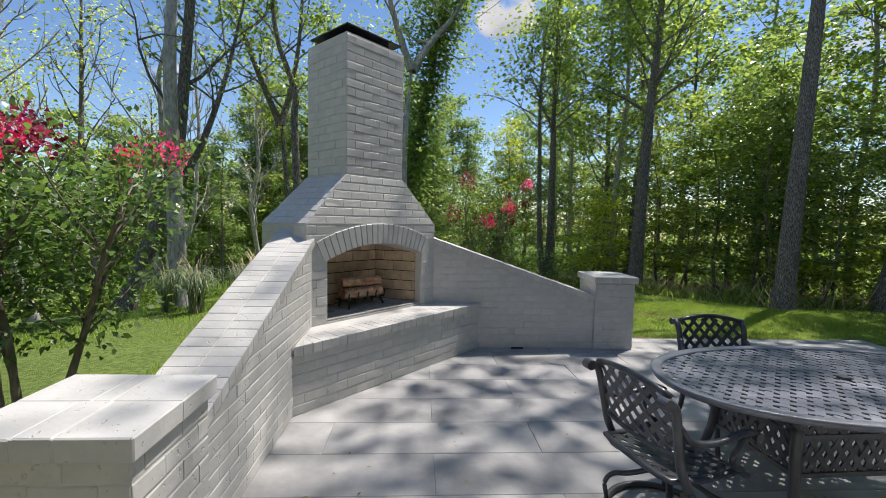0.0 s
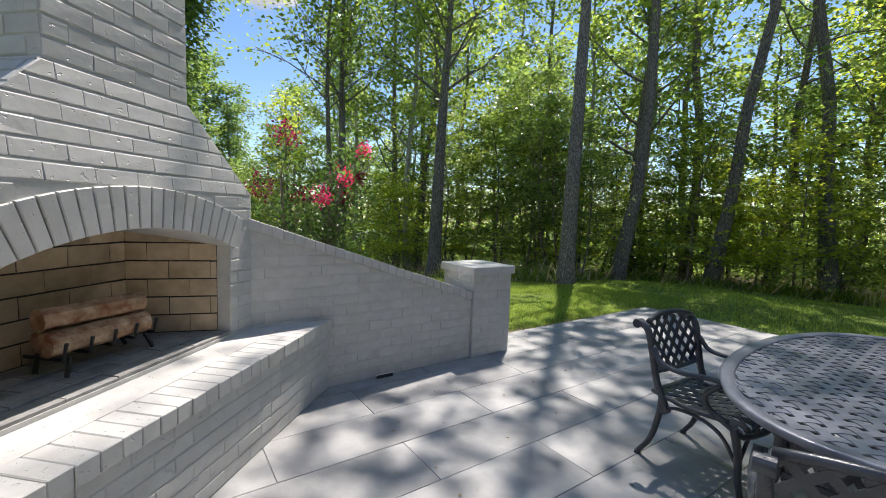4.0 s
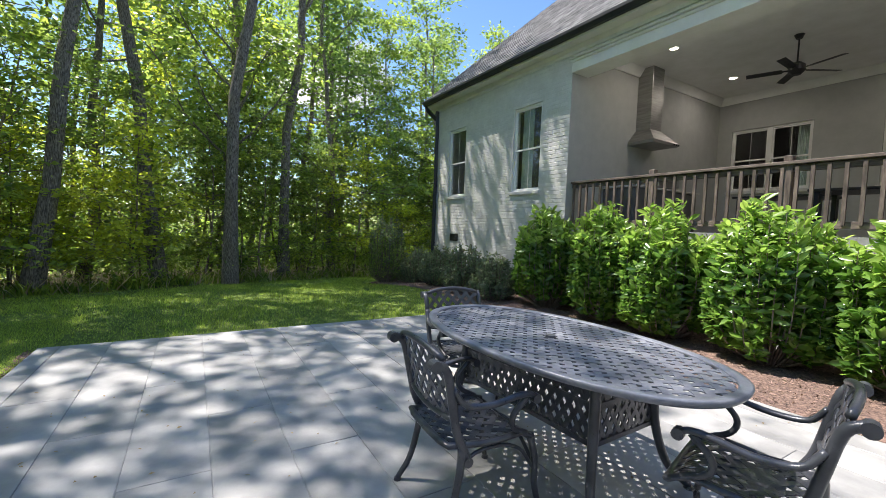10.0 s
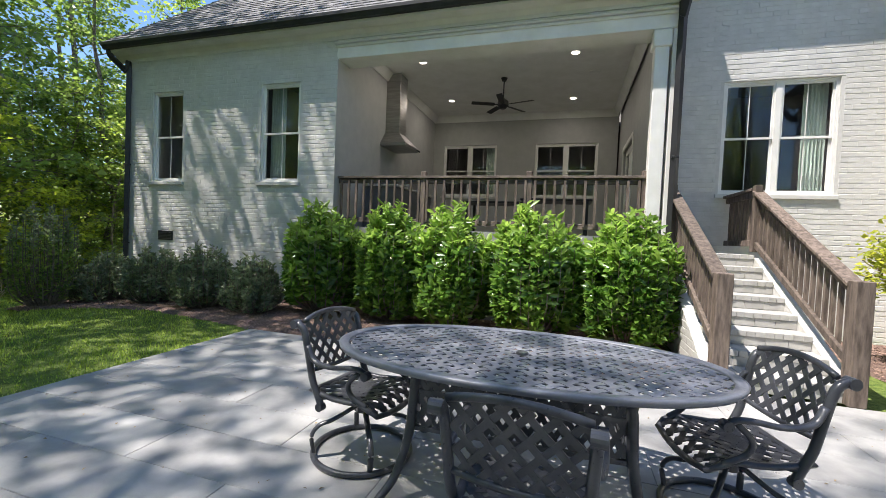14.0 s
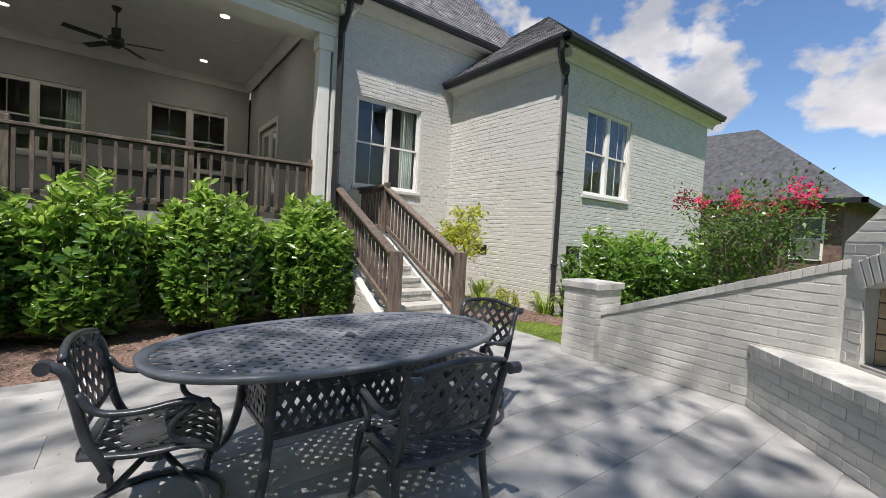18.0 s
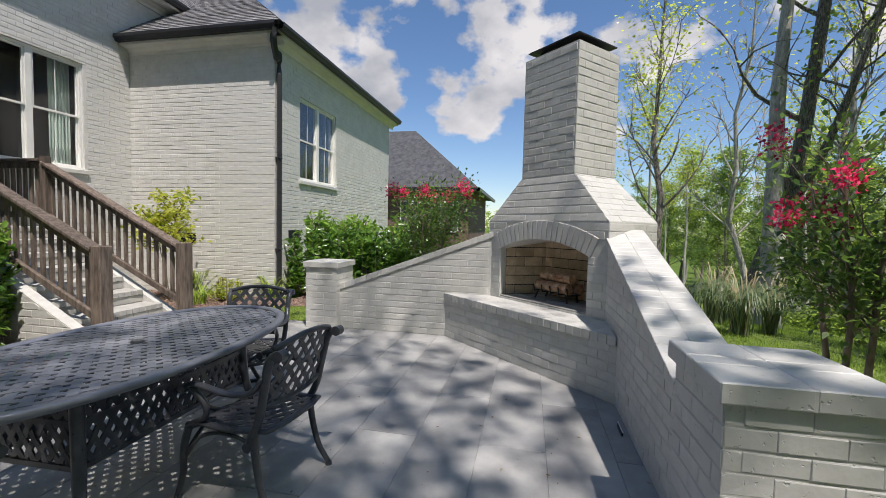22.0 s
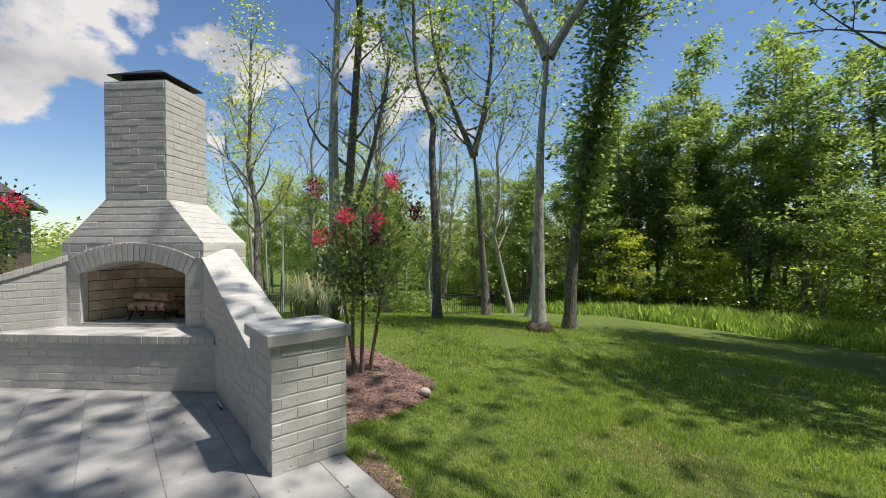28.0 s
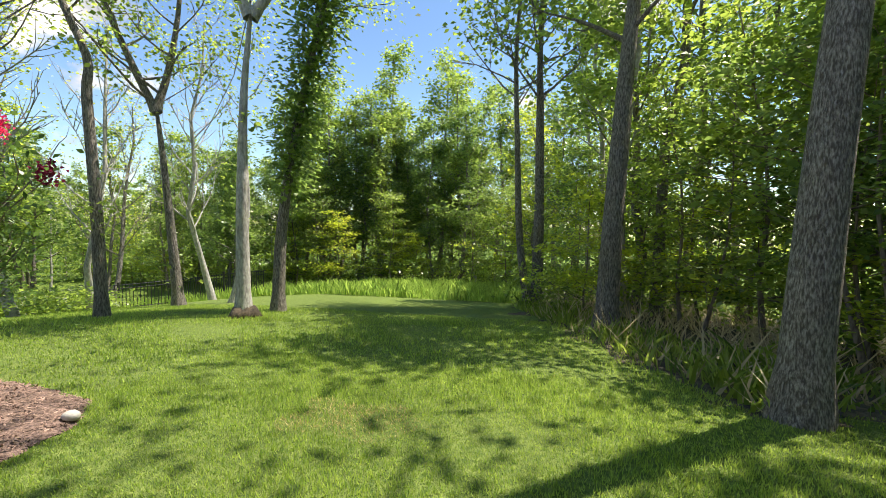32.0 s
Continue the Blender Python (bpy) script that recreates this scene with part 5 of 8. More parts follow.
# unseen body added behind the walls to keep light out of the house
bm = bmesh.new()
box(bm, W3_END, RET_X - 0.25, -10.2, -3.8, GZ, 5.9)
box(bm, EAST_X - 0.2, EAST_X, -10.2, W1_Y - 0.21, GZ, 4.75)
box(bm, W3_END, W3_END + 0.2, -10.2, W3_Y - 0.21, GZ, 4.6)
box(bm, W3_END, EAST_X, -10.4, -10.2, GZ, 6.5)
tagged(part("wall_rear", bm, M_MORTAR), "unseen body that keeps light out of the house", "wall", kind="structure")


def downspout(ctrl, flat=0.7):
    d = thing("downspout", "dark bronze metal downspout on the house corner", "downspout", group="downspouts")
    bm = bmesh.new()
    tube(bm, curve_pts(ctrl, 30), 0.058, 4)
    part("pipe", bm, M_GUTTER, d)
    for z in (0.9, 2.6):
        x, y = ctrl[-1][0], ctrl[-1][1]
        boxed("strap", (x - 0.048, x + 0.048, y - 0.05, y + 0.047, z, z + 0.03), M_GUTTER, d, 0.003)
    return d


downspout([(RET_X + DW + 0.05, W3_Y + DW - 0.02, EZ3 + 0.06), (RET_X + DW + 0.02, W3_Y + DW - 0.08, EZ3 - 0.12), (RET_X + 0.06, W3_Y + 0.09, EZ3 - 0.40), (RET_X - 0.06, W3_Y + 0.06, EZ3 - 0.62), (RET_X - 0.06, W3_Y + 0.06, 0.0)])
downspout([(EAST_X + 0.2, W1_Y + 0.30, EZ1 + 0.06), (EAST_X + 0.17, W1_Y + 0.25, EZ1 - 0.08), (EAST_X - 0.05, W1_Y + 0.1, EZ1 - 0.35), (EAST_X - 0.08, W1_Y + 0.06, EZ1 - 0.5), (EAST_X - 0.08, W1_Y + 0.06, GZ)])
downspout([(1.50, W1_Y + 0.30, EZ1 + 0.06), (1.50, W1_Y + 0.25, EZ1 - 0.1), (1.53, W1_Y + 0.12, EZ1 - 0.36), (1.53, W1_Y + 0.07, EZ1 - 0.5), (1.53, W1_Y + 0.07, 0.0)])

# ---- covered porch ----
PF, PC, PB = 1.46, 5.0, -7.7
porch = thing("covered_porch", "covered porch with painted walls and a pale ceiling", "porch", kind="structure")
boxed("porch_floor", (PORCH_X0 - 0.2, PORCH_X1, PB, -2.2, PF - 0.25, PF), M_CONCRETE, porch, 0.0)
boxed("porch_base", (PORCH_X0 - 0.2, PORCH_X1 - 0.002, -2.42, -2.222, GZ, PF - 0.252), M_MORTAR, porch, 0.0)
base_face = boxed("base_face", (PORCH_X0 - 0.2, PORCH_X1 - 0.004, -2.219, -2.2, GZ, PF - 0.252), M_MORTAR, porch, 0.0)
brick_face(base_face, (PORCH_X1 - 0.01, -2.2, GZ), (-1, 0, 0), UP, PORCH_X1 - PORCH_X0 + 0.19, PF - 0.252 - GZ, material=M_HOUSE_BRICK, seed=90, single=lambda u, v: False)
ceiling = tagged(boxed("ceiling", (PORCH_X0 - 0.2, PORCH_X1 + 0.2, PB - 0.2, -2.2, PC, PC + 0.08), M_TRIM, None, 0.0), "pale painted porch ceiling", "ceiling", kind="structure")
BW = [(5.08, 6.72), (2.25, 3.96)]
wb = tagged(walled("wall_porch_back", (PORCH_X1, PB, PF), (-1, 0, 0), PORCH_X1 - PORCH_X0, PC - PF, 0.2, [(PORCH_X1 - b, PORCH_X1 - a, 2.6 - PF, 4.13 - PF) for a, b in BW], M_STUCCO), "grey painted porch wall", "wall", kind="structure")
for i, (a, b) in enumerate(BW):
    add_window("window_%d" % (5 + i), a, b, 2.6, 4.13, PB, 2, curtain=1 - i, label="white paired window under the covered porch")
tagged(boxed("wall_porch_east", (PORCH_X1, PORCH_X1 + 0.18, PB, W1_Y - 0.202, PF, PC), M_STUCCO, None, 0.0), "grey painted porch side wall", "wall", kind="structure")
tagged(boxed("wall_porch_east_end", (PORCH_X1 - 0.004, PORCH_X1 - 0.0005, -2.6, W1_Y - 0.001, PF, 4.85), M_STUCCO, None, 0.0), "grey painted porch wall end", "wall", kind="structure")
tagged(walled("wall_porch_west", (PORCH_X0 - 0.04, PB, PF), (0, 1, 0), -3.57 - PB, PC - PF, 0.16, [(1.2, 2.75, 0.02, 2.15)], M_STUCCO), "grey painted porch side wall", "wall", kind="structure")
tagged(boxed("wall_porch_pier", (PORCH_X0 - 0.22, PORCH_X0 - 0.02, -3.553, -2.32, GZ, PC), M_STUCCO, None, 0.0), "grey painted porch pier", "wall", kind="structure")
# beam across the opening, with stepped mouldings
beam = thing("porch_beam", "cream panelled beam across the porch opening", "beam", kind="structure")
boxed("beam", (PORCH_X0 - 0.28, PORCH_X1 + 0.02, -2.55, W1_Y + 0.005, 4.47, 4.99), M_TRIM, beam, 0.006)
boxed("moulding", (PORCH_X0 - 0.3, PORCH_X1 + 0.05, -2.58, W1_Y + 0.04, 4.66, 4.71), M_CREAM, beam, 0.012)
boxed("moulding", (PORCH_X0 - 0.3, PORCH_X1 + 0.05, -2.58, W1_Y + 0.07, 4.715, 4.755), M_CREAM, beam, 0.012)
column = thing("porch_column", "white square porch column", "column", kind="structure")
boxed("shaft", (PORCH_X0 - 0.1, PORCH_X0 + 0.09, -2.31, -2.12, PF - 0.25, 4.47), M_TRIM, column, 0.008)
boxed("capital", (PORCH_X0 - 0.13, PORCH_X0 + 0.12, -2.34, -2.09, 4.22, 4.465), M_TRIM, column, 0.015)
boxed("corner_board", (1.56, 1.62, -2.3, -2.12, PF - 0.3, 4.47), M_TRIM, column, 0.004)
# crown moulding round the porch ceiling
crown = thing("crown_moulding", "white crown moulding round the porch ceiling", "moulding", kind="structure")
for a, b, n in (((PORCH_X0, PB), (PORCH_X1, PB), (0, 1)), ((PORCH_X1, PB), (PORCH_X1, -2.5), (-1, 0)), ((PORCH_X0, PB), (PORCH_X0, -2.5), (1, 0))):
    bm = bmesh.new()
    A, B, nn = Vector((*a, 0)), Vector((*b, 0)), Vector((*n, 0))
    hull8(bm, [A + UP * (PC - 0.17) + nn * 0.002, B + UP * (PC - 0.17) + nn * 0.002, B + UP * (PC - 0.17) + nn * 0.03, A + UP * (PC - 0.17) + nn * 0.03],
          [A + UP * (PC - 0.002) + nn * 0.002, B + UP * (PC - 0.002) + nn * 0.002, B + UP * (PC - 0.002) + nn * 0.15, A + UP * (PC - 0.002) + nn * 0.15])
    part("moulding_run", bm, M_TRIM, crown)

# ---- porch fittings ----
def railing(name, label, p0, p1, top, bottom, posts=(), gap=0.125, slope_dz=0.0, end_posts=True, post_up=0.075):
    """A timber railing from p0 to p1 (plan points); top and bottom rail heights at p0; slope_dz: how far it falls by p1."""
    r = thing(name, label, "railing")
    p0, p1 = Vector((*p0, 0)), Vector((*p1, 0))
    d = p1 - p0
    L = d.length
    d.normalize()
    n = Vector((-d.y, d.x, 0))
    P = lambda s, o, z: p0 + d * s + n * o + UP * (z - slope_dz * s / L)  # noqa: E731
    for nm, z0, z1, w in (("top_rail", top - 0.04, top, 0.07), ("under_rail", top - 0.13, top - 0.042, 0.021), ("bottom_rail", bottom, bottom + 0.085, 0.021)):
        bm = bmesh.new()
        hull8(bm, [P(0, w, z0), P(L, w, z0), P(L, -w, z0), P(0, -w, z0)], [P(0, w, z1), P(L, w, z1), P(L, -w, z1), P(0, -w, z1)])
        bmesh.ops.bevel(bm, geom=list(bm.edges), offset=0.005, segments=1, affect="EDGES")
        part(nm, bm, M_WOODX if abs(d.x) > 0.5 else M_WOOD, r)
    k = int(L / gap)
    for i in range(k):
        s = (i + 0.5) * L / k
        bm = bmesh.new()
        z0, z1 = bottom + 0.04, top - 0.07
        w = 0.019
        o = 0.023
        hull8(bm, [P(s - w, o, z0), P(s + w, o, z0), P(s + w, o + 0.035, z0), P(s - w, o + 0.035, z0)], [P(s - w, o, z1), P(s + w, o, z1), P(s + w, o + 0.035, z1), P(s - w, o + 0.035, z1)])
        part("baluster", bm, M_WOOD, r)
    for s in posts:
        z = top - slope_dz * s / L
        bm = bmesh.new()
        box(bm, -0.047, 0.047, -0.047, 0.047, bottom - 0.08 - slope_dz * s / L, z + post_up, 0.006)
        part("post", bm, M_WOOD, r, m=Matrix.Translation(p0 + d * s))
    return r


RAIL_Y = -2.275
railing("porch_railing", "weathered brown timber porch railing with square balusters", (1.86, RAIL_Y), (PORCH_X1 - 0.01, RAIL_Y), 2.385, PF + 0.09, posts=(0.0, 1.70, 3.51), gap=0.150)

# ---- porch stairs ----
SX0, SX1, RISE, TREAD, NSTEP = 0.44, 1.41, 0.1605, 0.31, 8
SY = -0.06
stairs = thing("porch_stairs", "pale painted brick steps up to the porch", "stairs", kind="structure")
for i in range(NSTEP):
    y1 = SY - i * TREAD
    y0 = y1 - TREAD if i < NSTEP - 1 else -3.54
    z1 = (i + 1) * RISE
    boxed("step_core", (SX0 - 0.02, SX1 + 0.02, y0, y1 - 0.02, 0.0, z1 - 0.062), M_MORTAR, stairs, 0.0)
    n = 12
    rnd = random.Random(300 + i)
    for k in range(n):
        a, b = SX0 - 0.02 + (SX1 - SX0 + 0.04) * k / n, SX0 - 0.02 + (SX1 - SX0 + 0.04) * (k + 1) / n
        bm = bmesh.new()
        box(bm, a + 0.0012, b - 0.0012, y0 + 0.002, y1 + rnd.uniform(-0.003, 0.003), z1 - 0.062, z1 + rnd.uniform(-0.0015, 0.0015), 0.004)
        part("tread_brick", bm, M_STEP, stairs)
    for k in range(5):
        a, b = SX0 - 0.02 + (SX1 - SX0 + 0.04) * k / 5, SX0 - 0.02 + (SX1 - SX0 + 0.04) * (k + 1) / 5
        bm = bmesh.new()
        box(bm, a + 0.002, b - 0.002, y1 - 0.05, y1 - 0.012, z1 - RISE + 0.003, z1 - 0.065, 0.002)
        part("riser_brick", bm, M_STEP, stairs)
# cheek walls under the hand rails
for x0, x1 in ((SX0 - 0.14, SX0 - 0.022), (SX1 + 0.022, SX1 + 0.14)):
    bm = bmesh.new()
    pr = [(SY - 0.02, 0.0), (SY - 0.02, 0.10), (SY - (NSTEP - 1) * TREAD, NSTEP * RISE - 0.04), (-3.54, NSTEP * RISE - 0.04), (-3.54, 0.0)]
    a = [bm.verts.new((x0, y, z)) for y, z in pr]
    b = [bm.verts.new((x1, y, z)) for y, z in pr]
    bm.faces.new(a)
    bm.faces.new(list(reversed(b)))
    for i in range(5):
        k = (i + 1) % 5
        bm.faces.new((a[k], a[i], b[i], b[k]))
    bmesh.ops.recalc_face_normals(bm, faces=bm.faces)
    ck = part("cheek_wall", bm, M_MORTAR, stairs)
    if x0 > 1:
        Lc = 3.54 + SY - 0.02
        k = (NSTEP * RISE - 0.14) / ((NSTEP - 1) * TREAD)
        brick_face(ck, (x1, -3.54, 0), (0, 1, 0), UP, Lc, NSTEP * RISE, planes=[(0, 1, NSTEP * RISE - 0.05), (k, 1, 0.09 + k * Lc)], material=M_BRICK, seed=96)
for x in (SX0 - 0.05, SX1 + 0.046):
    railing("stair_railing", "weathered brown timber stair handrail with square balusters", (x, -2.33), (x, -0.10), 2.19, NSTEP * RISE + 0.12, posts=(0.0,), gap=0.118, slope_dz=1.105)
    boxed("newel_post", (x - 0.07, x + 0.07, -0.13, 0.01, 0.0, 1.123), M_WOOD, None, 0.008)
for ob in list(scene.objects):
    if ob.name.startswith("newel_post"):
        tagged(ob, "square weathered timber newel post at the stair foot", "post", "stair newel posts")
railing("landing_railing", "dark brown timber railing on the stair landing", (SX0 - 0.05, -3.5), (SX0 - 0.05, -2.37), 2.23, NSTEP * RISE + 0.12, gap=0.11)

# ---- ceiling fan, hood, lamps, porch furniture ----
fan = thing("ceiling_fan", "dark five-bladed ceiling fan hanging from the porch ceiling", "ceiling fan", Matrix.Translation((4.49, -4.9, PC)))
bm = bmesh.new()
bmesh.ops.create_cone(bm, cap_ends=True, segments=20, radius1=0.075, radius2=0.045, depth=0.07, matrix=Matrix.Translation((0, 0, -0.035)) @ Matrix.Rotation(math.pi, 4, "X"))
part("canopy", bm, M_BLACK, fan)
bm = bmesh.new()
tube(bm, [(0, 0, -0.06), (0, 0, -0.5)], 0.014, 8)
part("downrod", bm, M_BLACK, fan)
bm = bmesh.new()
for z0, z1, r0, r1 in ((-0.47, -0.53, 0.05, 0.12), (-0.53, -0.62, 0.12, 0.125), (-0.62, -0.69, 0.125, 0.06)):
    bmesh.ops.create_cone(bm, cap_ends=True, segments=24, radius1=r1, radius2=r0, depth=z0 - z1, matrix=Matrix.Translation((0, 0, (z0 + z1) / 2)))
part("motor", bm, M_BLACK, fan)
for i in range(5):
    a = radians(20 + 72 * i)
    bm = bmesh.new()
    box(bm, 0.2, 0.72, -0.065, 0.065, -0.004, 0.004, 0.003)
    bmesh.ops.create_cube(bm, size=0.03, matrix=Matrix.Translation((0.16, 0, 0)) @ Matrix.Diagonal((4, 1, 0.4, 1)))
    part("blade", bm, M_BLACK, fan, m=Matrix.Translation((0, 0, -0.60)) @ Matrix.Rotation(a, 4, "Z") @ Matrix.Rotation(radians(12), 4, "X"))

hood_ob = thing("range_hood", "brushed steel chimney range hood on the porch wall", "range hood")
hx, hy0, hy1 = PORCH_X1 - 0.002, -4.82, -3.92
hm = (hy0 + hy1) / 2
bm = bmesh.new()
hull8(bm, [(hx, hy0, 3.32), (hx, hy1, 3.32), (hx - 0.6, hy1, 3.32), (hx - 0.6, hy0, 3.32)], [(hx, hy0, 3.38), (hx, hy1, 3.38), (hx - 0.6, hy1, 3.38), (hx - 0.6, hy0, 3.38)])
part("rim", bm, M_CHROME, hood_ob)
bm = bmesh.new()
hull8(bm, [(hx, hy0, 3.381), (hx, hy1, 3.381), (hx - 0.6, hy1, 3.381), (hx - 0.6, hy0, 3.381)], [(hx, hm - 0.2, 3.66), (hx, hm + 0.2, 3.66), (hx - 0.34, hm + 0.2, 3.66), (hx - 0.34, hm - 0.2, 3.66)])
part("canopy", bm, M_CHROME, hood_ob)
boxed("duct", (hx - 0.34, hx, hm - 0.2, hm + 0.2, 3.661, PC - 0.01), M_CHROME, hood_ob, 0.004)
for k in (0.28, 0.36, 0.44):
    boxed("knob", (hx - 0.625, hx - 0.6, hm - k - 0.015, hm - k + 0.015, 3.335, 3.365), M_BLACK, hood_ob, 0.004)

for x, y in ((6.03, -3.72), (6.1, -6.2), (2.96, -3.86), (2.98, -6.5)):
    lamp = thing("recessed_light", "round white recessed ceiling light, switched on", "ceiling light", Matrix.Translation((x, y, PC)), "porch lights")
    bm = bmesh.new()
    for i in range(24):
        a0, a1 = 2 * math.pi * i / 24, 2 * math.pi * (i + 1) / 24
        q = [(0.075, -0.001), (0.1, -0.001), (0.1, -0.008), (0.075, -0.012)]
        vs = [[bm.verts.new((math.cos(a) * r, math.sin(a) * r, z)) for r, z in q] for a in (a0, a1)]
        for k in range(4):
            bm.faces.new((vs[0][k], vs[0][(k + 1) % 4], vs[1][(k + 1) % 4], vs[1][k]))
    part("trim_ring", bm, M_TRIM, lamp)
    bm = bmesh.new()
    bmesh.ops.create_circle(bm, cap_ends=True, segments=24, radius=0.075, matrix=Matrix.Translation((0, 0, -0.006)) @ Matrix.Rotation(math.pi, 4, "X"))
    part("lens", bm, M_LAMP, lamp)
    glow = new("recessed_lamp", bpy.data.lights.new("recessed_lamp", "AREA"))
    glow.data.shape, glow.data.size, glow.data.energy, glow.data.color = "DISK", 0.14, 4.0, (1.0, 0.93, 0.82)
    glow.matrix_world = Matrix.Translation((x, y, PC - 0.02))

flood = thing("flood_light", "white twin-head security flood light under the eave", "flood light", Matrix.Translation((1.5, W1_Y + 0.16, EZ1)))
boxed("mount", (-0.05, 0.05, -0.05, 0.05, -0.03, 0.0), M_TRIM, flood, 0.006)
for s in (-1, 1):
    bm = bmesh.new()
    bmesh.ops.create_cone(bm, cap_ends=True, segments=16, radius1=0.055, radius2=0.025, depth=0.11, matrix=Matrix.Translation((s * 0.09, 0.04, -0.06)) @ Matrix.Rotation(radians(-40), 4, "X") @ Matrix.Rotation(radians(s * 35), 4, "Y"))
    part("head", bm, M_TRIM, flood)

# french door in the porch's side wall
door = thing("door_1", "white glazed double door in the porch wall", "door", kind="structure")
dx = PORCH_X0 - 0.11
for y0, y1 in ((-6.48, -5.735), (-5.725, -4.97)):
    bm = bmesh.new()
    for a, b, c, d in ((y0, y0 + 0.1, PF + 0.03, PF + 2.13), (y1 - 0.1, y1, PF + 0.03, PF + 2.13), (y0 + 0.1, y1 - 0.1, PF + 0.03, PF + 0.25), (y0 + 0.1, y1 - 0.1, PF + 2.0, PF + 2.13)):
        box(bm, dx - 0.02, dx + 0.025, a, b, c, d)
    leaf = part("door_leaf", bm, M_TRIM, door)
    g = boxed("pane", (dx - 0.003, dx + 0.003, y0 + 0.1, y1 - 0.1, PF + 0.25, PF + 2.0), M_GLASS, leaf, 0.0)
    g.visible_shadow = False
boxed("door_casing", (PORCH_X0 - 0.04, PORCH_X0 - 0.015, -6.6, -4.86, PF + 2.15, PF + 2.26), M_TRIM, door, 0.004)
for y in (-6.6, -4.95):
    boxed("door_casing", (PORCH_X0 - 0.04, PORCH_X0 - 0.015, y, y + 0.09, PF, PF + 2.148), M_TRIM, door, 0.004)
# room behind the door, its dimness likewise in the colour
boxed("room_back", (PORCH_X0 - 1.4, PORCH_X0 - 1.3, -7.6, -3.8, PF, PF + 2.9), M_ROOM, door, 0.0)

# crawl space vents
for m in (Matrix.Translation((-2.62, W3_Y + 0.012, 1.17)), Matrix.Translation((RET_X + 0.012, -2.24, 1.08)) @ Matrix.Rotation(radians(-90), 4, "Z"), Matrix.Translation((11.05, W1_Y + 0.012, 1.12))):
    v = thing("foundation_vent", "dark louvred foundation vent in the brick wall", "vent", m, "foundation vents")
    boxed("vent_frame", (-0.2, 0.2, -0.02, 0.006, -0.1, 0.1), M_BLACK, v, 0.004)
    for k in range(6):
        bm = bmesh.new()
        box(bm, -0.18, 0.18, -0.008, 0.018, -0.003, 0.003)
        part("louvre", bm, M_GUTTER, v, m=Matrix.Translation((0, 0, -0.075 + 0.03 * k)) @ Matrix.Rotation(radians(35), 4, "X"))

# dim furniture seen between the balusters
grill = thing("outdoor_kitchen", "long dark grill counter on the porch", "counter")
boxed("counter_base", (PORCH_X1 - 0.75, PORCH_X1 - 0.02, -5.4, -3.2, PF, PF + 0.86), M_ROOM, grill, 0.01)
boxed("worktop", (PORCH_X1 - 0.8, PORCH_X1 - 0.01, -5.45, -3.15, PF + 0.862, PF + 0.9), M_STONE, grill, 0.008)
boxed("grill_lid", (PORCH_X1 - 0.72, PORCH_X1 - 0.15, -4.8, -3.95, PF + 0.902, PF + 1.2), M_CHROME, grill, 0.06)
for x, y in ((3.2, -4.4), (4.6, -5.2)):
    t = thing("porch_table", "dark low dining set under the porch fan", "table")
    boxed("tabletop", (x - 0.7, x + 0.7, y - 0.45, y + 0.45, PF + 0.70, PF + 0.74), M_BLACK, t, 0.01)
    for sx in (-0.6, 0.6):
        for sy in (-0.38, 0.38):
            boxed("leg", (x + sx - 0.03, x + sx + 0.03, y + sy - 0.03, y + sy + 0.03, PF, PF + 0.699), M_BLACK, t, 0.004)


# ---- ground ----
rng = np.random.default_rng(11)
EDGE = [(17, -14), (16, -8), (15.5, -1), (14.2, 3.3), (12.3, 6.2), (11.5, 8.4), (9.6, 8.9), (8.1, 8.2), (7.7, 9.6), (7.0, 12.5), (5.6, 17.2), (6.2, 24), (5, 32)]
WOODS = EDGE + [(13, 34), (22, 20), (27, 5), (29, -14)]
ISLAND = [(-1.2, 5.7), (2.86, 5.58), (3.0, 6.0), (2.92, 6.6), (2.55, 7.0), (1.7, 7.15), (0.6, 7.2), (-0.6, 7.0), (-1.4, 6.4)]
SOUTH_BED = [(1.60, -2.3), (12.4, -2.3), (12.6, -0.9), (12.3, -0.1), (11.6, 0.05), (10.6, -0.35), (9.2, -0.4), (8.0, -0.22), (6.93, -0.03), (4.0, -0.02), (1.60, -0.02)]
WEST_BED = [(-1.97, -3.4), (-0.48, -3.4), (-0.48, -0.25), (-0.9, -0.18), (-1.3, 0.05), (-1.75, 1.2), (-1.8, 3.4), (-3.0, 3.4), (-3.0, 0.0), (-1.97, 0.0)]


def inside(poly, x, y):
    c = np.zeros(np.shape(x), bool)
    for i, (x0, y0) in enumerate(poly):
        x1, y1 = poly[i - 1]
        if y0 != y1:
            c ^= ((y0 > y) != (y1 > y)) & (x < (x1 - x0) * (y - y0) / (y1 - y0) + x0)
    return c


def edge_far(poly, x, y):
    """Distance to a polygon's outline."""
    d = np.full(np.shape(x), 1e9)
    for i, (x0, y0) in enumerate(poly):
        x1, y1 = poly[i - 1]
        if (x0, y0) == (x1, y1):
            continue
        t = np.clip(((x - x0) * (x1 - x0) + (y - y0) * (y1 - y0)) / ((x1 - x0) ** 2 + (y1 - y0) ** 2), 0, 1)
        d = np.minimum(d, np.hypot(x - x0 - t * (x1 - x0), y - y0 - t * (y1 - y0)))
    return d


def gz(x, y):
    return np.vectorize(ground_z)(x, y)


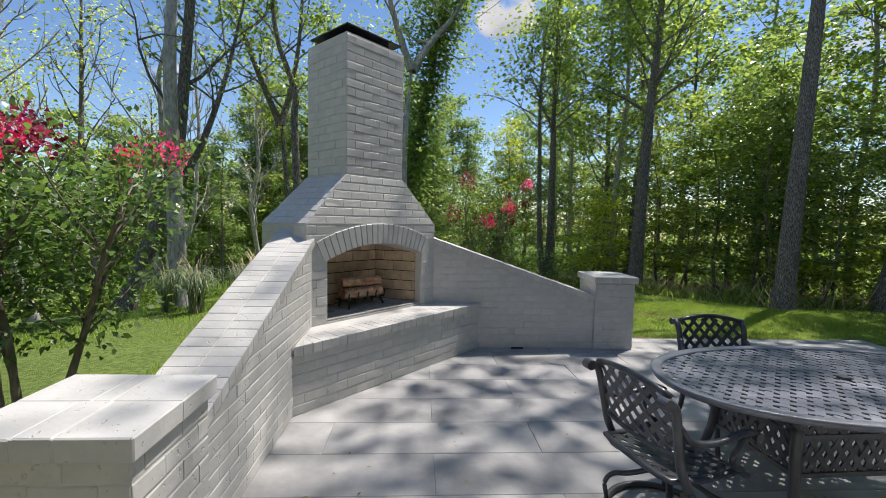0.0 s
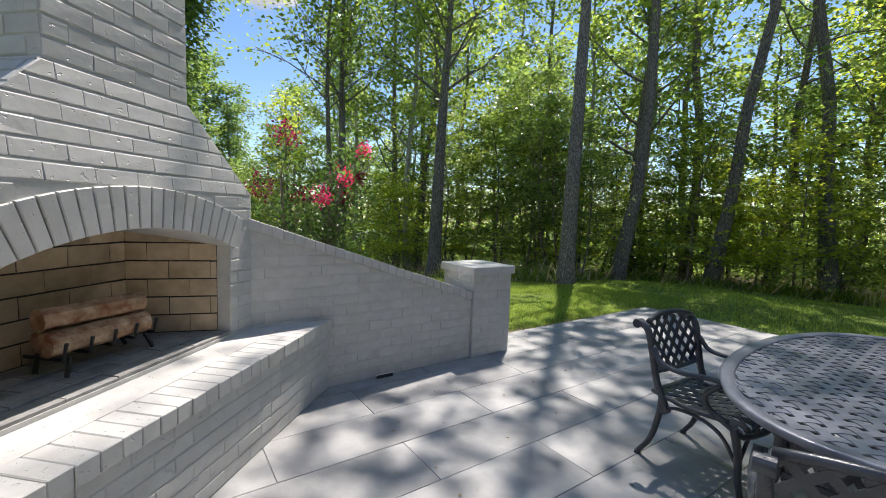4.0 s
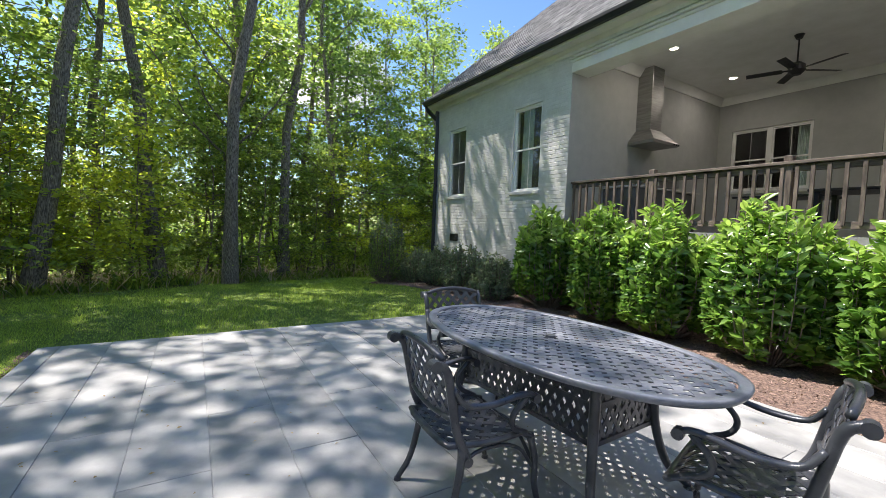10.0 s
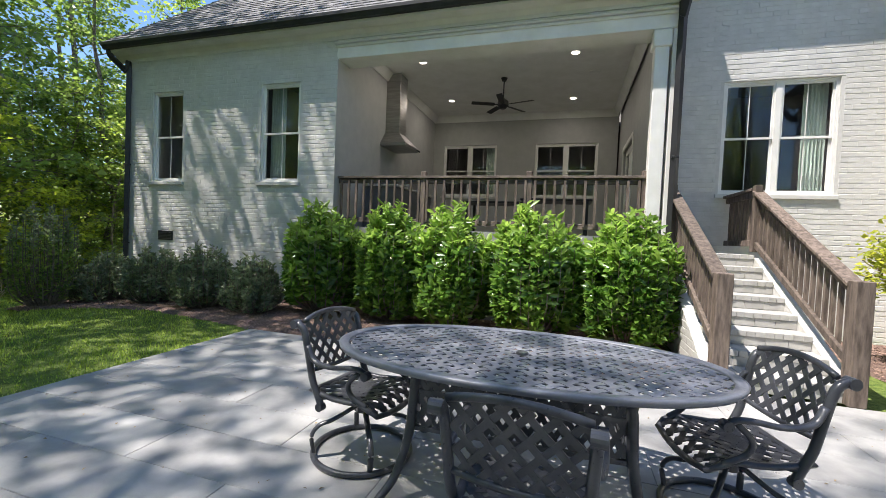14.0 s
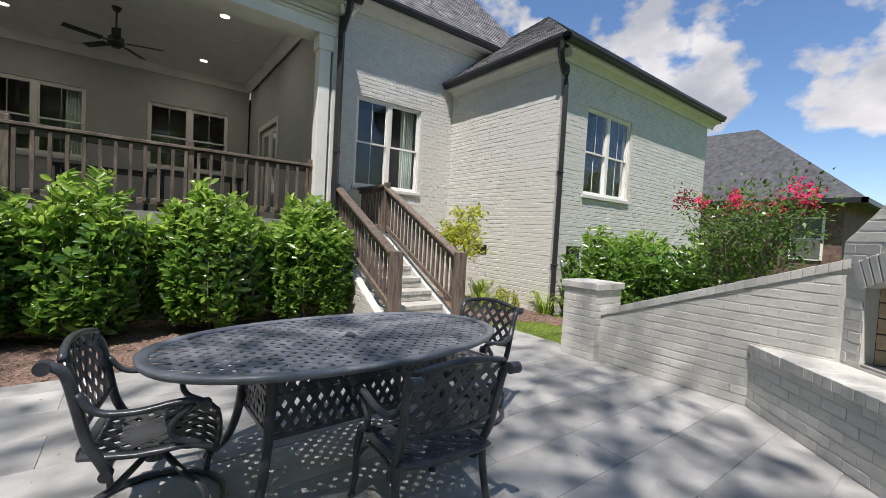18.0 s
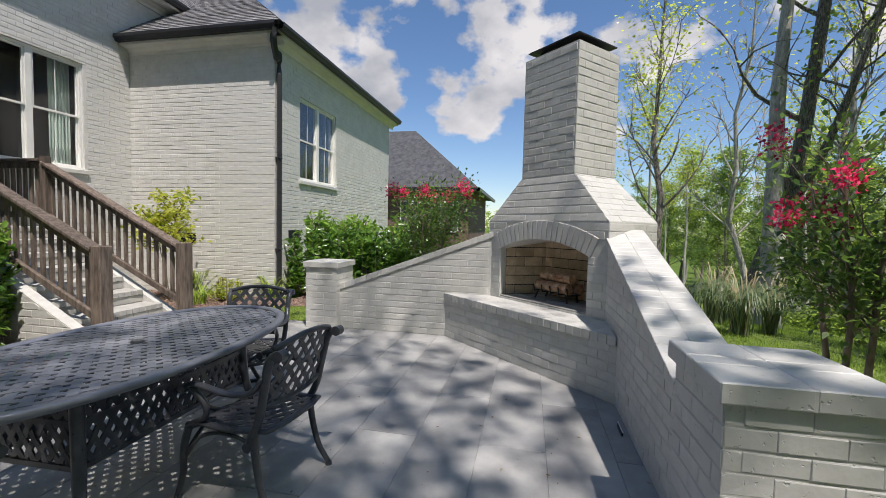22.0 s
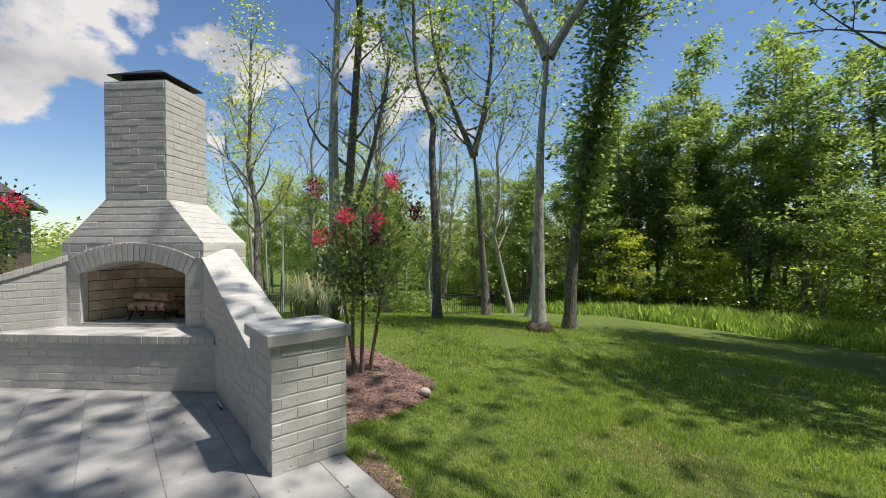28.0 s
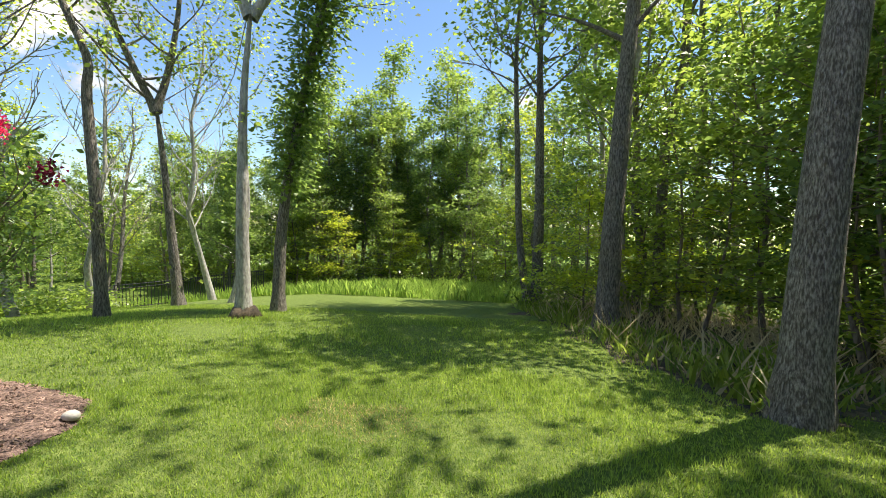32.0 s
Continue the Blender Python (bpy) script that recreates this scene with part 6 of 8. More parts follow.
def mesh_np(name, V, F):
    """A mesh from arrays: vertices (n, 3) and faces (m, k)."""
    me = bpy.data.meshes.new(name)
    m, k = F.shape
    me.vertices.add(len(V))
    me.vertices.foreach_set("co", np.ascontiguousarray(V, np.float32).ravel())
    me.loops.add(m * k)
    me.loops.foreach_set("vertex_index", np.ascontiguousarray(F, np.int32).ravel())
    me.polygons.add(m)
    me.polygons.foreach_set("loop_start", np.arange(0, m * k, k, dtype=np.int32))
    me.update(calc_edges=True)
    return me


def steps(lo, hi, fine, outer):
    a, g = [], 0.0
    s = fine
    while g < outer:
        s *= 1.25
        g += s
        a.append(g)
    return np.concatenate([lo - np.array(a)[::-1], np.arange(lo, hi, fine), hi + np.array(a)])


gx, gy = steps(-8.0, 17.0, 0.25, 700.0), steps(-4.0, 20.0, 0.25, 700.0)
X, Y = np.meshgrid(gx, gy, indexing="ij")
Z = gz(X, Y) + 0.012 * np.sin(X * 1.7 + Y * 0.6) * np.cos(Y * 1.3 - X * 0.4) * (np.abs(X - 3) + np.abs(Y - 2) > 8)
nx, ny = X.shape
idx = np.arange(nx * ny).reshape(nx, ny)
F = np.stack([idx[:-1, :-1], idx[1:, :-1], idx[1:, 1:], idx[:-1, 1:]], -1).reshape(-1, 4)
gm = mesh_np("ground", np.stack([X, Y, Z], -1).reshape(-1, 3), F)
ground = link("ground", gm, M_LAWN, smooth=True)
gm.materials.append(M_SOIL)
gm.materials.append(M_FIELD)
cx, cy = (X[:-1, :-1] + X[1:, 1:]) / 2, (Y[:-1, :-1] + Y[1:, 1:]) / 2
wob = 0.25 * np.sin(cx * 2.1 + cy) + 0.2 * np.sin(cy * 3.3 - cx)
slot = np.where(inside(WOODS, cx + wob, cy + wob), 1, 0)
slot = np.where((slot == 0) & ((cy > 19.5 + wob) | (cx > 17.5) | (cx < -24)), 2, slot)
gm.polygons.foreach_set("material_index", slot.astype(np.int32).ravel())
tagged(ground, "mown green lawn running out into woods and fields", "lawn", kind="structure")


def bed(name, poly, label, rise=0.035):
    """A mounded mulch bed with loose bark chips on it."""
    P = np.array(poly)
    s = 0.09
    x, y = np.meshgrid(np.arange(P[:, 0].min() - s, P[:, 0].max() + 2 * s, s), np.arange(P[:, 1].min() - s, P[:, 1].max() + 2 * s, s), indexing="ij")
    d = edge_far(poly, x, y) * np.where(inside(poly, x, y), 1, -1)
    z = gz(x, y) + np.where(d > -0.02, rise * np.clip(d / 0.14, 0.12, 1) + rng.uniform(-0.008, 0.010, x.shape), -0.02)
    ix = np.arange(x.size).reshape(x.shape)
    f = np.stack([ix[:-1, :-1], ix[1:, :-1], ix[1:, 1:], ix[:-1, 1:]], -1).reshape(-1, 4)
    dd = d.ravel()
    f = f[(dd[f] > -0.05).all(1)]
    used, inv = np.unique(f, return_inverse=True)
    b = link(name, mesh_np(name, np.stack([x, y, z], -1).reshape(-1, 3)[used], inv.reshape(-1, 4)), M_MULCH, smooth=True)
    tagged(b, label, "mulch bed", kind="structure")
    area = (f.shape[0]) * s * s
    n = int(min(14000, area * 1500))
    px, py = rng.uniform(P[:, 0].min(), P[:, 0].max(), n * 3), rng.uniform(P[:, 1].min(), P[:, 1].max(), n * 3)
    ok = inside(poly, px, py)
    px, py = px[ok][:n], py[ok][:n]
    pz = gz(px, py) + rise * np.clip(edge_far(poly, px, py) / 0.14, 0.1, 1) + 0.006
    n = len(px)
    a, tl = rng.uniform(0, 6.3, n), rng.normal(0, 0.35, n)
    L, W = rng.uniform(0.006, 0.026, n), rng.uniform(0.003, 0.007, n)
    D = np.stack([np.cos(a) * np.cos(tl), np.sin(a) * np.cos(tl), np.sin(tl)], -1) * L[:, None]
    S = np.stack([-np.sin(a), np.cos(a), rng.normal(0, 0.3, n)], -1) * W[:, None]
    C = np.stack([px, py, pz], -1)
    up = np.array([0, 0, 0.004])
    V = np.stack([C - D - S, C + D - S * 0.7, C + D * 0.9 + S, C - D + S * 0.8, C - D * 0.9 + up, C + D * 0.8 + up], 1).reshape(-1, 3)
    o = (np.arange(n) * 6)[:, None, None]
    Fq = (np.array([[0, 1, 5, 4], [2, 3, 4, 5]])[None] + o).reshape(-1, 4)
    tagged(link("bark_chips", mesh_np("bark_chips", V, Fq), M_CHIP, b), kind="stuff")
    return b


bed("mulch_bed", SOUTH_BED, "brown bark mulch bed along the porch front")
bed("mulch_bed", WEST_BED, "brown bark mulch bed beside the porch stairs")
bed("mulch_bed", ISLAND, "brown bark mulch island behind the brick wing wall")
bed("soil_strip", [(3.45, 5.51), (6.95, 5.51), (6.95, 5.6), (6.1, 5.57), (5.2, 5.62), (4.4, 5.58), (3.9, 5.68), (3.42, 5.72)], "bare reddish soil strip along the patio edge", 0.012)
PATIO_BOX = [(PX0 - 0.02, PY0 - 0.02), (PX1 + 0.02, PY0 - 0.02), (PX1 + 0.02, PY1 + 0.02), (PX0 - 0.02, PY1 + 0.02)]


def blades(name, x0, x1, y0, y1, density, h, w, material, label, avoid=(), where=None, lean=0.5, clump=0.0):
    """Grass: a field of bent blades, stuff."""
    n = int((x1 - x0) * (y1 - y0) * density)
    x, y = rng.uniform(x0, x1, n), rng.uniform(y0, y1, n)
    ok = np.ones(n, bool)
    for a in avoid:
        ok &= ~inside(a, x, y)
    if where is not None:
        ok &= where(x, y)
    x, y = x[ok], y[ok]
    n = len(x)
    patch = 0.75 + 0.35 * np.sin(x * 1.9 + 1.1 * np.sin(y * 1.3)) * np.sin(y * 2.3 + x * 0.7)
    if clump:
        patch *= 1 + clump * np.sin(x * 3.1 + 2 * np.sin(y * 2.2)) * np.sin(y * 3.7)
    H = h * patch * rng.uniform(0.55, 1.25, n)
    z = gz(x, y)
    a, b = rng.uniform(0, 6.3, n), rng.uniform(0, 6.3, n)
    S = np.stack([np.cos(a), np.sin(a), 0 * a], -1) * (w * rng.uniform(0.7, 1.3, n))[:, None]
    Ln = np.stack([np.cos(b), np.sin(b), 0 * b], -1) * (H * lean * rng.uniform(0.1, 1.4, n))[:, None]
    B = np.stack([x, y, z - 0.004], -1)
    up = np.stack([0 * x, 0 * x, H], -1)
    V = np.stack([B - S, B + S, B + up * 0.6 + Ln * 0.4 + S * 0.7, B + up + Ln, B + up * 0.6 + Ln * 0.4 - S * 0.7], 1).reshape(-1, 3)
    if w > 0.02:
        o = (np.arange(n) * 5)[:, None]
        Fq = np.array([[0, 1, 2, 3, 4]]) + o
    else:
        V = np.stack([B - S, B + S, B + up + Ln], 1).reshape(-1, 3)
        Fq = np.arange(3 * n).reshape(-1, 3)
    return tagged(link(name, mesh_np(name, V, Fq), material), label, "grass", kind="stuff")


DRY = lambda x, y: ((x - 4.75) / 0.55) ** 2 + ((y - 7.25) / 0.35) ** 2 < 1 + 0.5 * np.sin(9 * x) * np.sin(11 * y)  # noqa: E731
AV = (PATIO_BOX, ISLAND, SOUTH_BED, WEST_BED, WOODS)
blades("grass", 2.4, 8.6, 5.4, 9.0, 3600, 0.055, 0.0042, M_GRASS, "short green lawn grass", AV, lambda x, y: ~DRY(x, y) | (rng.random(len(x)) < 0.4))
blades("dry_grass", 4.0, 5.5, 6.8, 7.8, 2500, 0.03, 0.004, M_DRYGRASS, "dry straw-coloured patch in the lawn", (), DRY, 1.2)
blades("grass", -6.0, 8.6, 9.0, 14.0, 800, 0.06, 0.008, M_GRASS, "short green lawn grass", AV)
blades("grass", -6.0, 2.4, 5.4, 9.0, 700, 0.06, 0.008, M_GRASS, "short green lawn grass", AV)
blades("grass", 6.9, 15.5, -2.4, 8.6, 900, 0.055, 0.007, M_GRASS, "short green lawn grass", AV, lambda x, y: (y < 5.5) | (x > 8.4))
blades("grass", -2.0, -0.42, -0.3, 5.5, 1500, 0.05, 0.005, M_GRASS, "short green lawn grass", AV, lambda x, y: (x < -0.72) | (y < 1.4))
blades("meadow_grass", -13, 6, 19.0, 31, 230, 0.48, 0.022, M_MEADOW, "tall bright green meadow grass", (WOODS,), None, 0.5, 0.35)
blades("meadow_grass", 20, 40, -14, 20, 40, 1.0, 0.05, M_MEADOW, "sunlit meadow grass beyond the woods", (WOODS,), None, 0.5, 0.3)
blades("woodland_weeds", 5.0, 17.5, -8, 20, 130, 0.28, 0.022, M_LEAF_WOOD, "low weeds and seedlings on the woodland edge", (), lambda x, y: inside(WOODS, x, y) & (edge_far(WOODS, x, y) < 1.8), 0.9, 0.6)
blades("woodland_weeds", 6.0, 24, -12, 24, 26, 0.5, 0.02, M_PLUME, "dry stalks and litter under the trees", (), lambda x, y: inside(WOODS, x, y), 1.0, 0.6)

# ---- trees and shrubs ----
def unit(a):
    return a / np.maximum(np.linalg.norm(a, axis=-1, keepdims=True), 1e-9)


def leaf_mesh(name, P, D, N, L, W, fold=0.25, long=False):
    """Leaves from base points, directions, upward normals, lengths and widths; folded along the midrib."""
    D = unit(D)
    S = unit(np.cross(D, N))
    N = np.cross(S, D)
    L, W = np.broadcast_to(L, len(P))[:, None], np.broadcast_to(W, len(P))[:, None]
    n = len(P)
    if long:
        l1, l2 = P + D * L * 0.3, P + D * L * 0.68
        up = N * W * fold
        dn = -N * L * 0.10
        V = np.stack([P, l1 + S * W * 0.42 + up, l2 + S * W * 0.44 + up + dn * 0.4, P + D * L + dn, l2 - S * W * 0.44 + up + dn * 0.4, l1 - S * W * 0.42 + up, l2 + dn * 0.3], 1).reshape(-1, 3)
        o = (np.arange(n) * 7)[:, None, None]
        F = (np.array([[0, 1, 2, 6], [6, 2, 3, 3], [0, 6, 4, 5], [6, 3, 4, 4]])[None] + o)
        quads = F[:, [0, 2]].reshape(-1, 4)
        tris = F[:, [1, 3], :3].reshape(-1, 3)
        F = np.concatenate([np.concatenate([quads[:, :3], quads[:, [0, 2, 3]]]), tris])
        return mesh_np(name, V, F)
    M = P + D * L * 0.45
    V = np.stack([P, M + S * W * 0.5 + N * W * fold, P + D * L, M - S * W * 0.5 + N * W * fold], 1).reshape(-1, 3)
    o = (np.arange(n) * 4)[:, None]
    return mesh_np(name, V, np.array([[0, 1, 2, 3]]) + o)


def limbs_mesh(name, paths):
    """Bark: tapered, bent tubes joined into one mesh. paths: (points, radii, sides)."""
    VV, FF, base = [], [], 0
    for pts, rad, sides in paths:
        pts = np.asarray(pts, float)
        d = unit(np.gradient(pts, axis=0))
        a = unit(np.cross(d, np.where(np.abs(d[:, 2:3]) > 0.95, [[0, 1.0, 0.0]], [[0, 0, 1.0]])))
        for i in range(1, len(a)):
            a[i] = a[i - 1] - d[i] * np.dot(a[i - 1], d[i])
        a = unit(a)
        b = np.cross(d, a)
        th = np.arange(sides) * 2 * math.pi / sides
        ring = pts[:, None] + (a[:, None] * np.cos(th)[None, :, None] + b[:, None] * np.sin(th)[None, :, None]) * np.asarray(rad)[:, None, None]
        VV.append(ring.reshape(-1, 3))
        n = len(pts)
        i = np.arange(n * sides).reshape(n, sides)
        f = np.stack([i[:-1], np.roll(i[:-1], -1, 1), np.roll(i[1:], -1, 1), i[1:]], -1).reshape(-1, 4) + base
        FF.append(f)
        base += n * sides
    return mesh_np(name, np.concatenate(VV), np.concatenate(FF))


def bend(p0, direction, length, n, r, wander=0.12, rise=0.0):
    """A wandering branch line."""
    p = [np.array(p0, float)]
    d = unit(np.array(direction, float))
    for i in range(n):
        d = unit(d + r.normal(0, wander, 3) + np.array([0, 0, rise]))
        p.append(p[-1] + d * length / n)
    return np.array(p)


RIGHT = np.array([0.87, 0.5, 0.0])  # across the lawn, for leaning stems


def stem_line(ctrl):
    """A stem through (across, up) or (x, y, z) points, smoothed."""
    pts = [tuple(RIGHT * c[0] + np.array([0, 0, c[1]])) if len(c) == 2 else c for c in ctrl]
    return np.array([tuple(p) for p in curve_pts(pts, 4 * (len(pts) - 1))])


def tree(name, label, seed, stems, bare, limbs, spread, leaves, size, bark, leaf, m=None, group="", rise=0.10, twigs=3, up=0.55, flat=0.6, tuft=0.38, tufts=0, sides=9, cat="tree", flare=1.35):
    """A tree: tapered wandering stems, limbs, twigs and a crown of single leaves in loose clumps.
    stems: (line, radius); bare: height under which no limbs grow; spread: limb length; tufts: leaf tufts on the trunk."""
    r = np.random.default_rng(seed)
    t = thing(name, label, cat, m, group)
    paths, anchors = [], []
    for line, rad in stems:
        n = len(line)
        k = np.linspace(0, 1, n)
        rr = rad * (1 - 0.78 * k)
        rr[0] *= flare
        paths.append((line, rr, sides))
        zs = line[:, 2]
        top = zs[-1]
        count = max(2, int(limbs * (top - max(bare, zs[0])) / max(0.1, top - bare)))
        az = r.uniform(0, 6.3)
        for i in range(count):
            h = max(bare, zs[0] + 0.2) + (top - max(bare, zs[0] + 0.2)) * ((i + r.uniform(0.1, 0.9)) / count)
            j = int(np.clip(np.searchsorted(zs, h), 1, n - 1))
            f = (h - zs[j - 1]) / max(1e-6, zs[j] - zs[j - 1])
            p = line[j - 1] * (1 - f) + line[j] * f
            rad_h = rr[j - 1] * (1 - f) + rr[j] * f
            az += 2.4 + r.normal(0, 0.4)
            q = (h - bare) / max(0.1, top - bare)
            L = spread * (1.05 - 0.65 * q) * r.uniform(0.6, 1.25)
            d = np.array([math.cos(az), math.sin(az), up + 0.5 * q])
            b = bend(p, d, L, 5, r, 0.13, rise)
            paths.append((b, np.linspace(rad_h * 0.42, 0.008, 6), 4))
            for s in range(twigs):
                u = r.uniform(0.35, 0.98) * 5
                i0 = min(4, int(u))
                p2 = b[i0] + (b[i0 + 1] - b[i0]) * (u - i0)
                d2 = unit(b[i0 + 1] - b[i0]) + r.normal(0, 0.6, 3) * np.array([1, 1, 0.6])
                b2 = bend(p2, d2, L * r.uniform(0.25, 0.5), 3, r, 0.2, 0.04)
                paths.append((b2, np.linspace(rad_h * 0.16 + 0.004, 0.004, 4), 3))
                anchors += [b2[1], b2[2], b2[3]]
            anchors += [b[3], b[4], b[5]]
        anchors += [line[-1]]
        for i in range(tufts):
            f = r.uniform(0.12, 0.9) * (n - 1)
            i0 = int(f)
            anchors.append(line[i0] + (line[min(i0 + 1, n - 1)] - line[i0]) * (f - i0) + r.normal(0, 0.10, 3))
    bark_ob = link("trunk", limbs_mesh("trunk", paths), bark, t, smooth=True)
    A = np.array(anchors)
    if leaves:
        w = r.uniform(0.2, 1.0, len(A)) ** 1.6
        pick = r.choice(len(A), leaves, p=w / w.sum())
        g = r.normal(0, 1, (leaves, 3)) * np.array([tuft, tuft, tuft * flat])
        P = A[pick] + g
        D = unit(g + r.normal(0, 0.25, (leaves, 3))) * np.array([1, 1, 0.5]) + np.array([0, 0, -0.15])
        N = np.array([0, 0, 0.8]) + r.normal(0, 0.6, (leaves, 3))
        L = size * r.uniform(0.6, 1.25, leaves)
        link("crown", leaf_mesh("crown", P, D, N, L, L * r.uniform(0.5, 0.75, leaves), r.uniform(0.05, 0.4, (leaves, 1))), leaf, t)
    return t


def at(x, y, rz=0.0, s=1.0, sink=0.06):
    return pose(x, y, ground_z(x, y) - sink, 0, 0, rz) @ Matrix.Diagonal((s, s, s, 1))


def wobbly(seed, H, lean=0.05, n=7, amp=0.16):
    r = np.random.default_rng(seed)
    a = r.uniform(0, 6.3)
    k = np.linspace(0, 1, n)
    return np.stack([math.cos(a) * lean * H * k + np.cumsum(r.normal(0, amp, n)) * (k > 0), math.sin(a) * lean * H * k + np.cumsum(r.normal(0, amp, n)) * (k > 0), H * k], -1)


# single trees of the lawn and the woodland edge
tree("white_barked_tree", "tall pale-barked tree with a bare straight trunk at the lawn edge", 21,
     [(stem_line([(0, 0), (-0.02, 2.5), (-0.05, 5), (0.1, 8), (0.2, 13)]), 0.19)], 6.0, 10, 2.6, 1500, 0.13, M_PALEBARK, M_LEAF_YEL, at(-4.3, 9.0), tuft=0.2)
tree("leaning_tree", "brown-barked tree leaning over beside a pale trunk", 22,
     [(stem_line([(-0.5, 0), (0.0, 1.4), (0.5, 3.2), (0.75, 5.5), (1.0, 9), (0.9, 12)]), 0.20), (stem_line([(0.12, 2.0), (0.9, 3.4), (1.5, 5.2), (1.9, 7.0)]), 0.10)], 4.0, 12, 2.4, 900, 0.12, M_BARK, M_LEAF_WOOD, at(-5.0, 9.2), tuft=0.18)
tree("slender_tree", "slender dark tree with a slight kink and leaf tufts", 23,
     [(stem_line([(0, 0), (-0.03, 2.2), (-0.12, 4.4), (-0.1, 5.2), (-0.55, 6.6), (-0.6, 9), (-0.4, 13)]), 0.12)], 5.6, 12, 2.2, 2600, 0.13, M_BARK, M_LEAF_WOOD, at(-2.35, 10.9), tufts=14, tuft=0.2)
tree("forked_tree", "dark tree forking low into two spreading stems", 24,
     [(stem_line([(0, 0), (-0.12, 1.8), (-0.3, 4.2), (-0.42, 5.4)]), 0.155), (stem_line([(-0.40, 5.2), (-1.0, 6.6), (-1.7, 8.6), (-2.0, 11)]), 0.11), (stem_line([(-0.42, 5.3), (-0.1, 6.4), (0.2, 8.4), (0.3, 11.5)]), 0.11)], 5.4, 16, 2.0, 3600, 0.13, M_BARK, M_LEAF_WOOD, at(-3.3, 13.7), tufts=8, tuft=0.22)
tree("curved_tree", "pale thin tree with a curving trunk", 25,
     [(stem_line([(0, 0), (0.25, 1.2), (0.45, 3.0), (0.38, 5.5), (0.6, 9)]), 0.12)], 5.0, 9, 1.6, 1400, 0.11, M_PALEBARK, M_LEAF_WOOD, at(-2.6, 14.9))
tree("forked_pale_tree", "tall pale grey tree forking into two high stems", 26,
     [(stem_line([(0, 0), (0.0, 2.4), (0.06, 4.6), (0.22, 6.4)]), 0.16), (stem_line([(0.20, 6.2), (-0.3, 7.4), (-0.75, 9.2), (-1.0, 13)]), 0.11), (stem_line([(0.22, 6.2), (0.9, 7.2), (1.9, 8.6), (2.6, 11.5)]), 0.11)], 7.0, 16, 2.4, 4200, 0.14, M_PALEBARK, M_LEAF_WOOD, at(0.23, 11.8), tufts=3, tuft=0.22)
ivy = tree("ivy_clad_tree", "leaning tree trunk thickly clad in dark ivy", 27,
           [(stem_line([(0, 0), (0.1, 2.0), (0.45, 4.4), (1.05, 7.2), (1.6, 9.6)]), 0.16)], 7.0, 8, 2.0, 1800, 0.11, M_BARK, M_LEAF_WOOD, at(0.15, 13.1))
r27 = np.random.default_rng(270)
iv = stem_line([(0, 0), (0.1, 2.0), (0.45, 4.4), (1.05, 7.2), (1.6, 9.6)])
fi = r27.uniform(0.28, 1, 5200) ** 0.8 * (len(iv) - 1.001)
ip = iv[fi.astype(int)] + (iv[fi.astype(int) + 1] - iv[fi.astype(int)]) * (fi - fi.astype(int))[:, None]
io = r27.normal(0, 1, (5200, 3)) * np.array([0.3, 0.3, 0.25]) * (0.5 + 0.9 * fi / len(iv))[:, None]
link("ivy", leaf_mesh("ivy", ip + io, io + np.array([0, 0, -0.1]), unit(io) + np.array([0, 0, 0.8]), r27.uniform(0.09, 0.17, 5200), 0.11), M_LEAF_DARK, ivy)
tree("double_trunk_tree", "dark tree with two trunks from one base", 28,
     [(stem_line([(0.05, 0), (0.1, 2.5), (0.05, 6), (0.0, 8), (0.1, 12)]), 0.20), (stem_line([(-0.2, 0), (-0.55, 2.2), (-0.7, 5), (-0.8, 8), (-0.6, 10.5)]), 0.14)], 6.0, 22, 2.8, 3400, 0.19, M_BARK, M_LEAF_WOOD, at(6.2, 17.5))
tree("oak_tree", "tall dark-barked tree at the woodland edge", 29,
     [(stem_line([(0, 0), (0.1, 2.5), (0.3, 5.5), (0.55, 8), (0.8, 12)]), 0.23)], 5.5, 22, 3.0, 3000, 0.19, M_BARK, M_LEAF_WOOD, at(7.55, 12.8))
tree("oak_tree", "large rough-barked tree leaning slightly over the lawn", 30,
     [(stem_line([(0, 0), (0.16, 2.2), (0.44, 5.0), (0.6, 8), (0.65, 13), (0.2, 21)]), 0.20)], 8.2, 28, 4.5, 1800, 0.21, M_OAKBARK, M_LEAF_WOOD, at(8.36, 8.3))

# woodland: a few kinds, copied
kinds = [
    tree("woodland_tree", "tall slender woodland tree with a high crown", 41, [(wobbly(1, 13.5, 0.05, 9, 0.2), 0.15)], 3.4, 24, 2.8, 3600, 0.19, M_BARK, M_LEAF_WOOD, at(15.5, 3.2), "woodland trees", tuft=0.27, flat=0.4),
    tree("woodland_tree", "tall woodland tree with a dark trunk and drooping boughs", 42, [(wobbly(2, 12.5, 0.06, 9, 0.2), 0.14)], 2.3, 24, 3.0, 3600, 0.19, M_BARK, M_LEAF_DARK, at(18, -0.7), "woodland trees", up=0.25, rise=-0.02, flat=0.3, tuft=0.27),
    tree("woodland_tree", "tall grey-barked woodland tree with bright leaves", 43, [(wobbly(3, 14, 0.06, 9, 0.22), 0.13)], 4.2, 20, 2.6, 3200, 0.19, M_PALEBARK, M_LEAF_WOOD, at(17, 11.3), "woodland trees", tuft=0.27, flat=0.4),
    tree("woodland_tree", "mid-height woodland tree with yellow-green leaves", 44, [(wobbly(4, 9, 0.08), 0.10)], 1.6, 22, 2.6, 3400, 0.175, M_BARK, M_LEAF_YEL, at(19, 5.5), "woodland trees", up=0.3, flat=0.3, tuft=0.26),
]
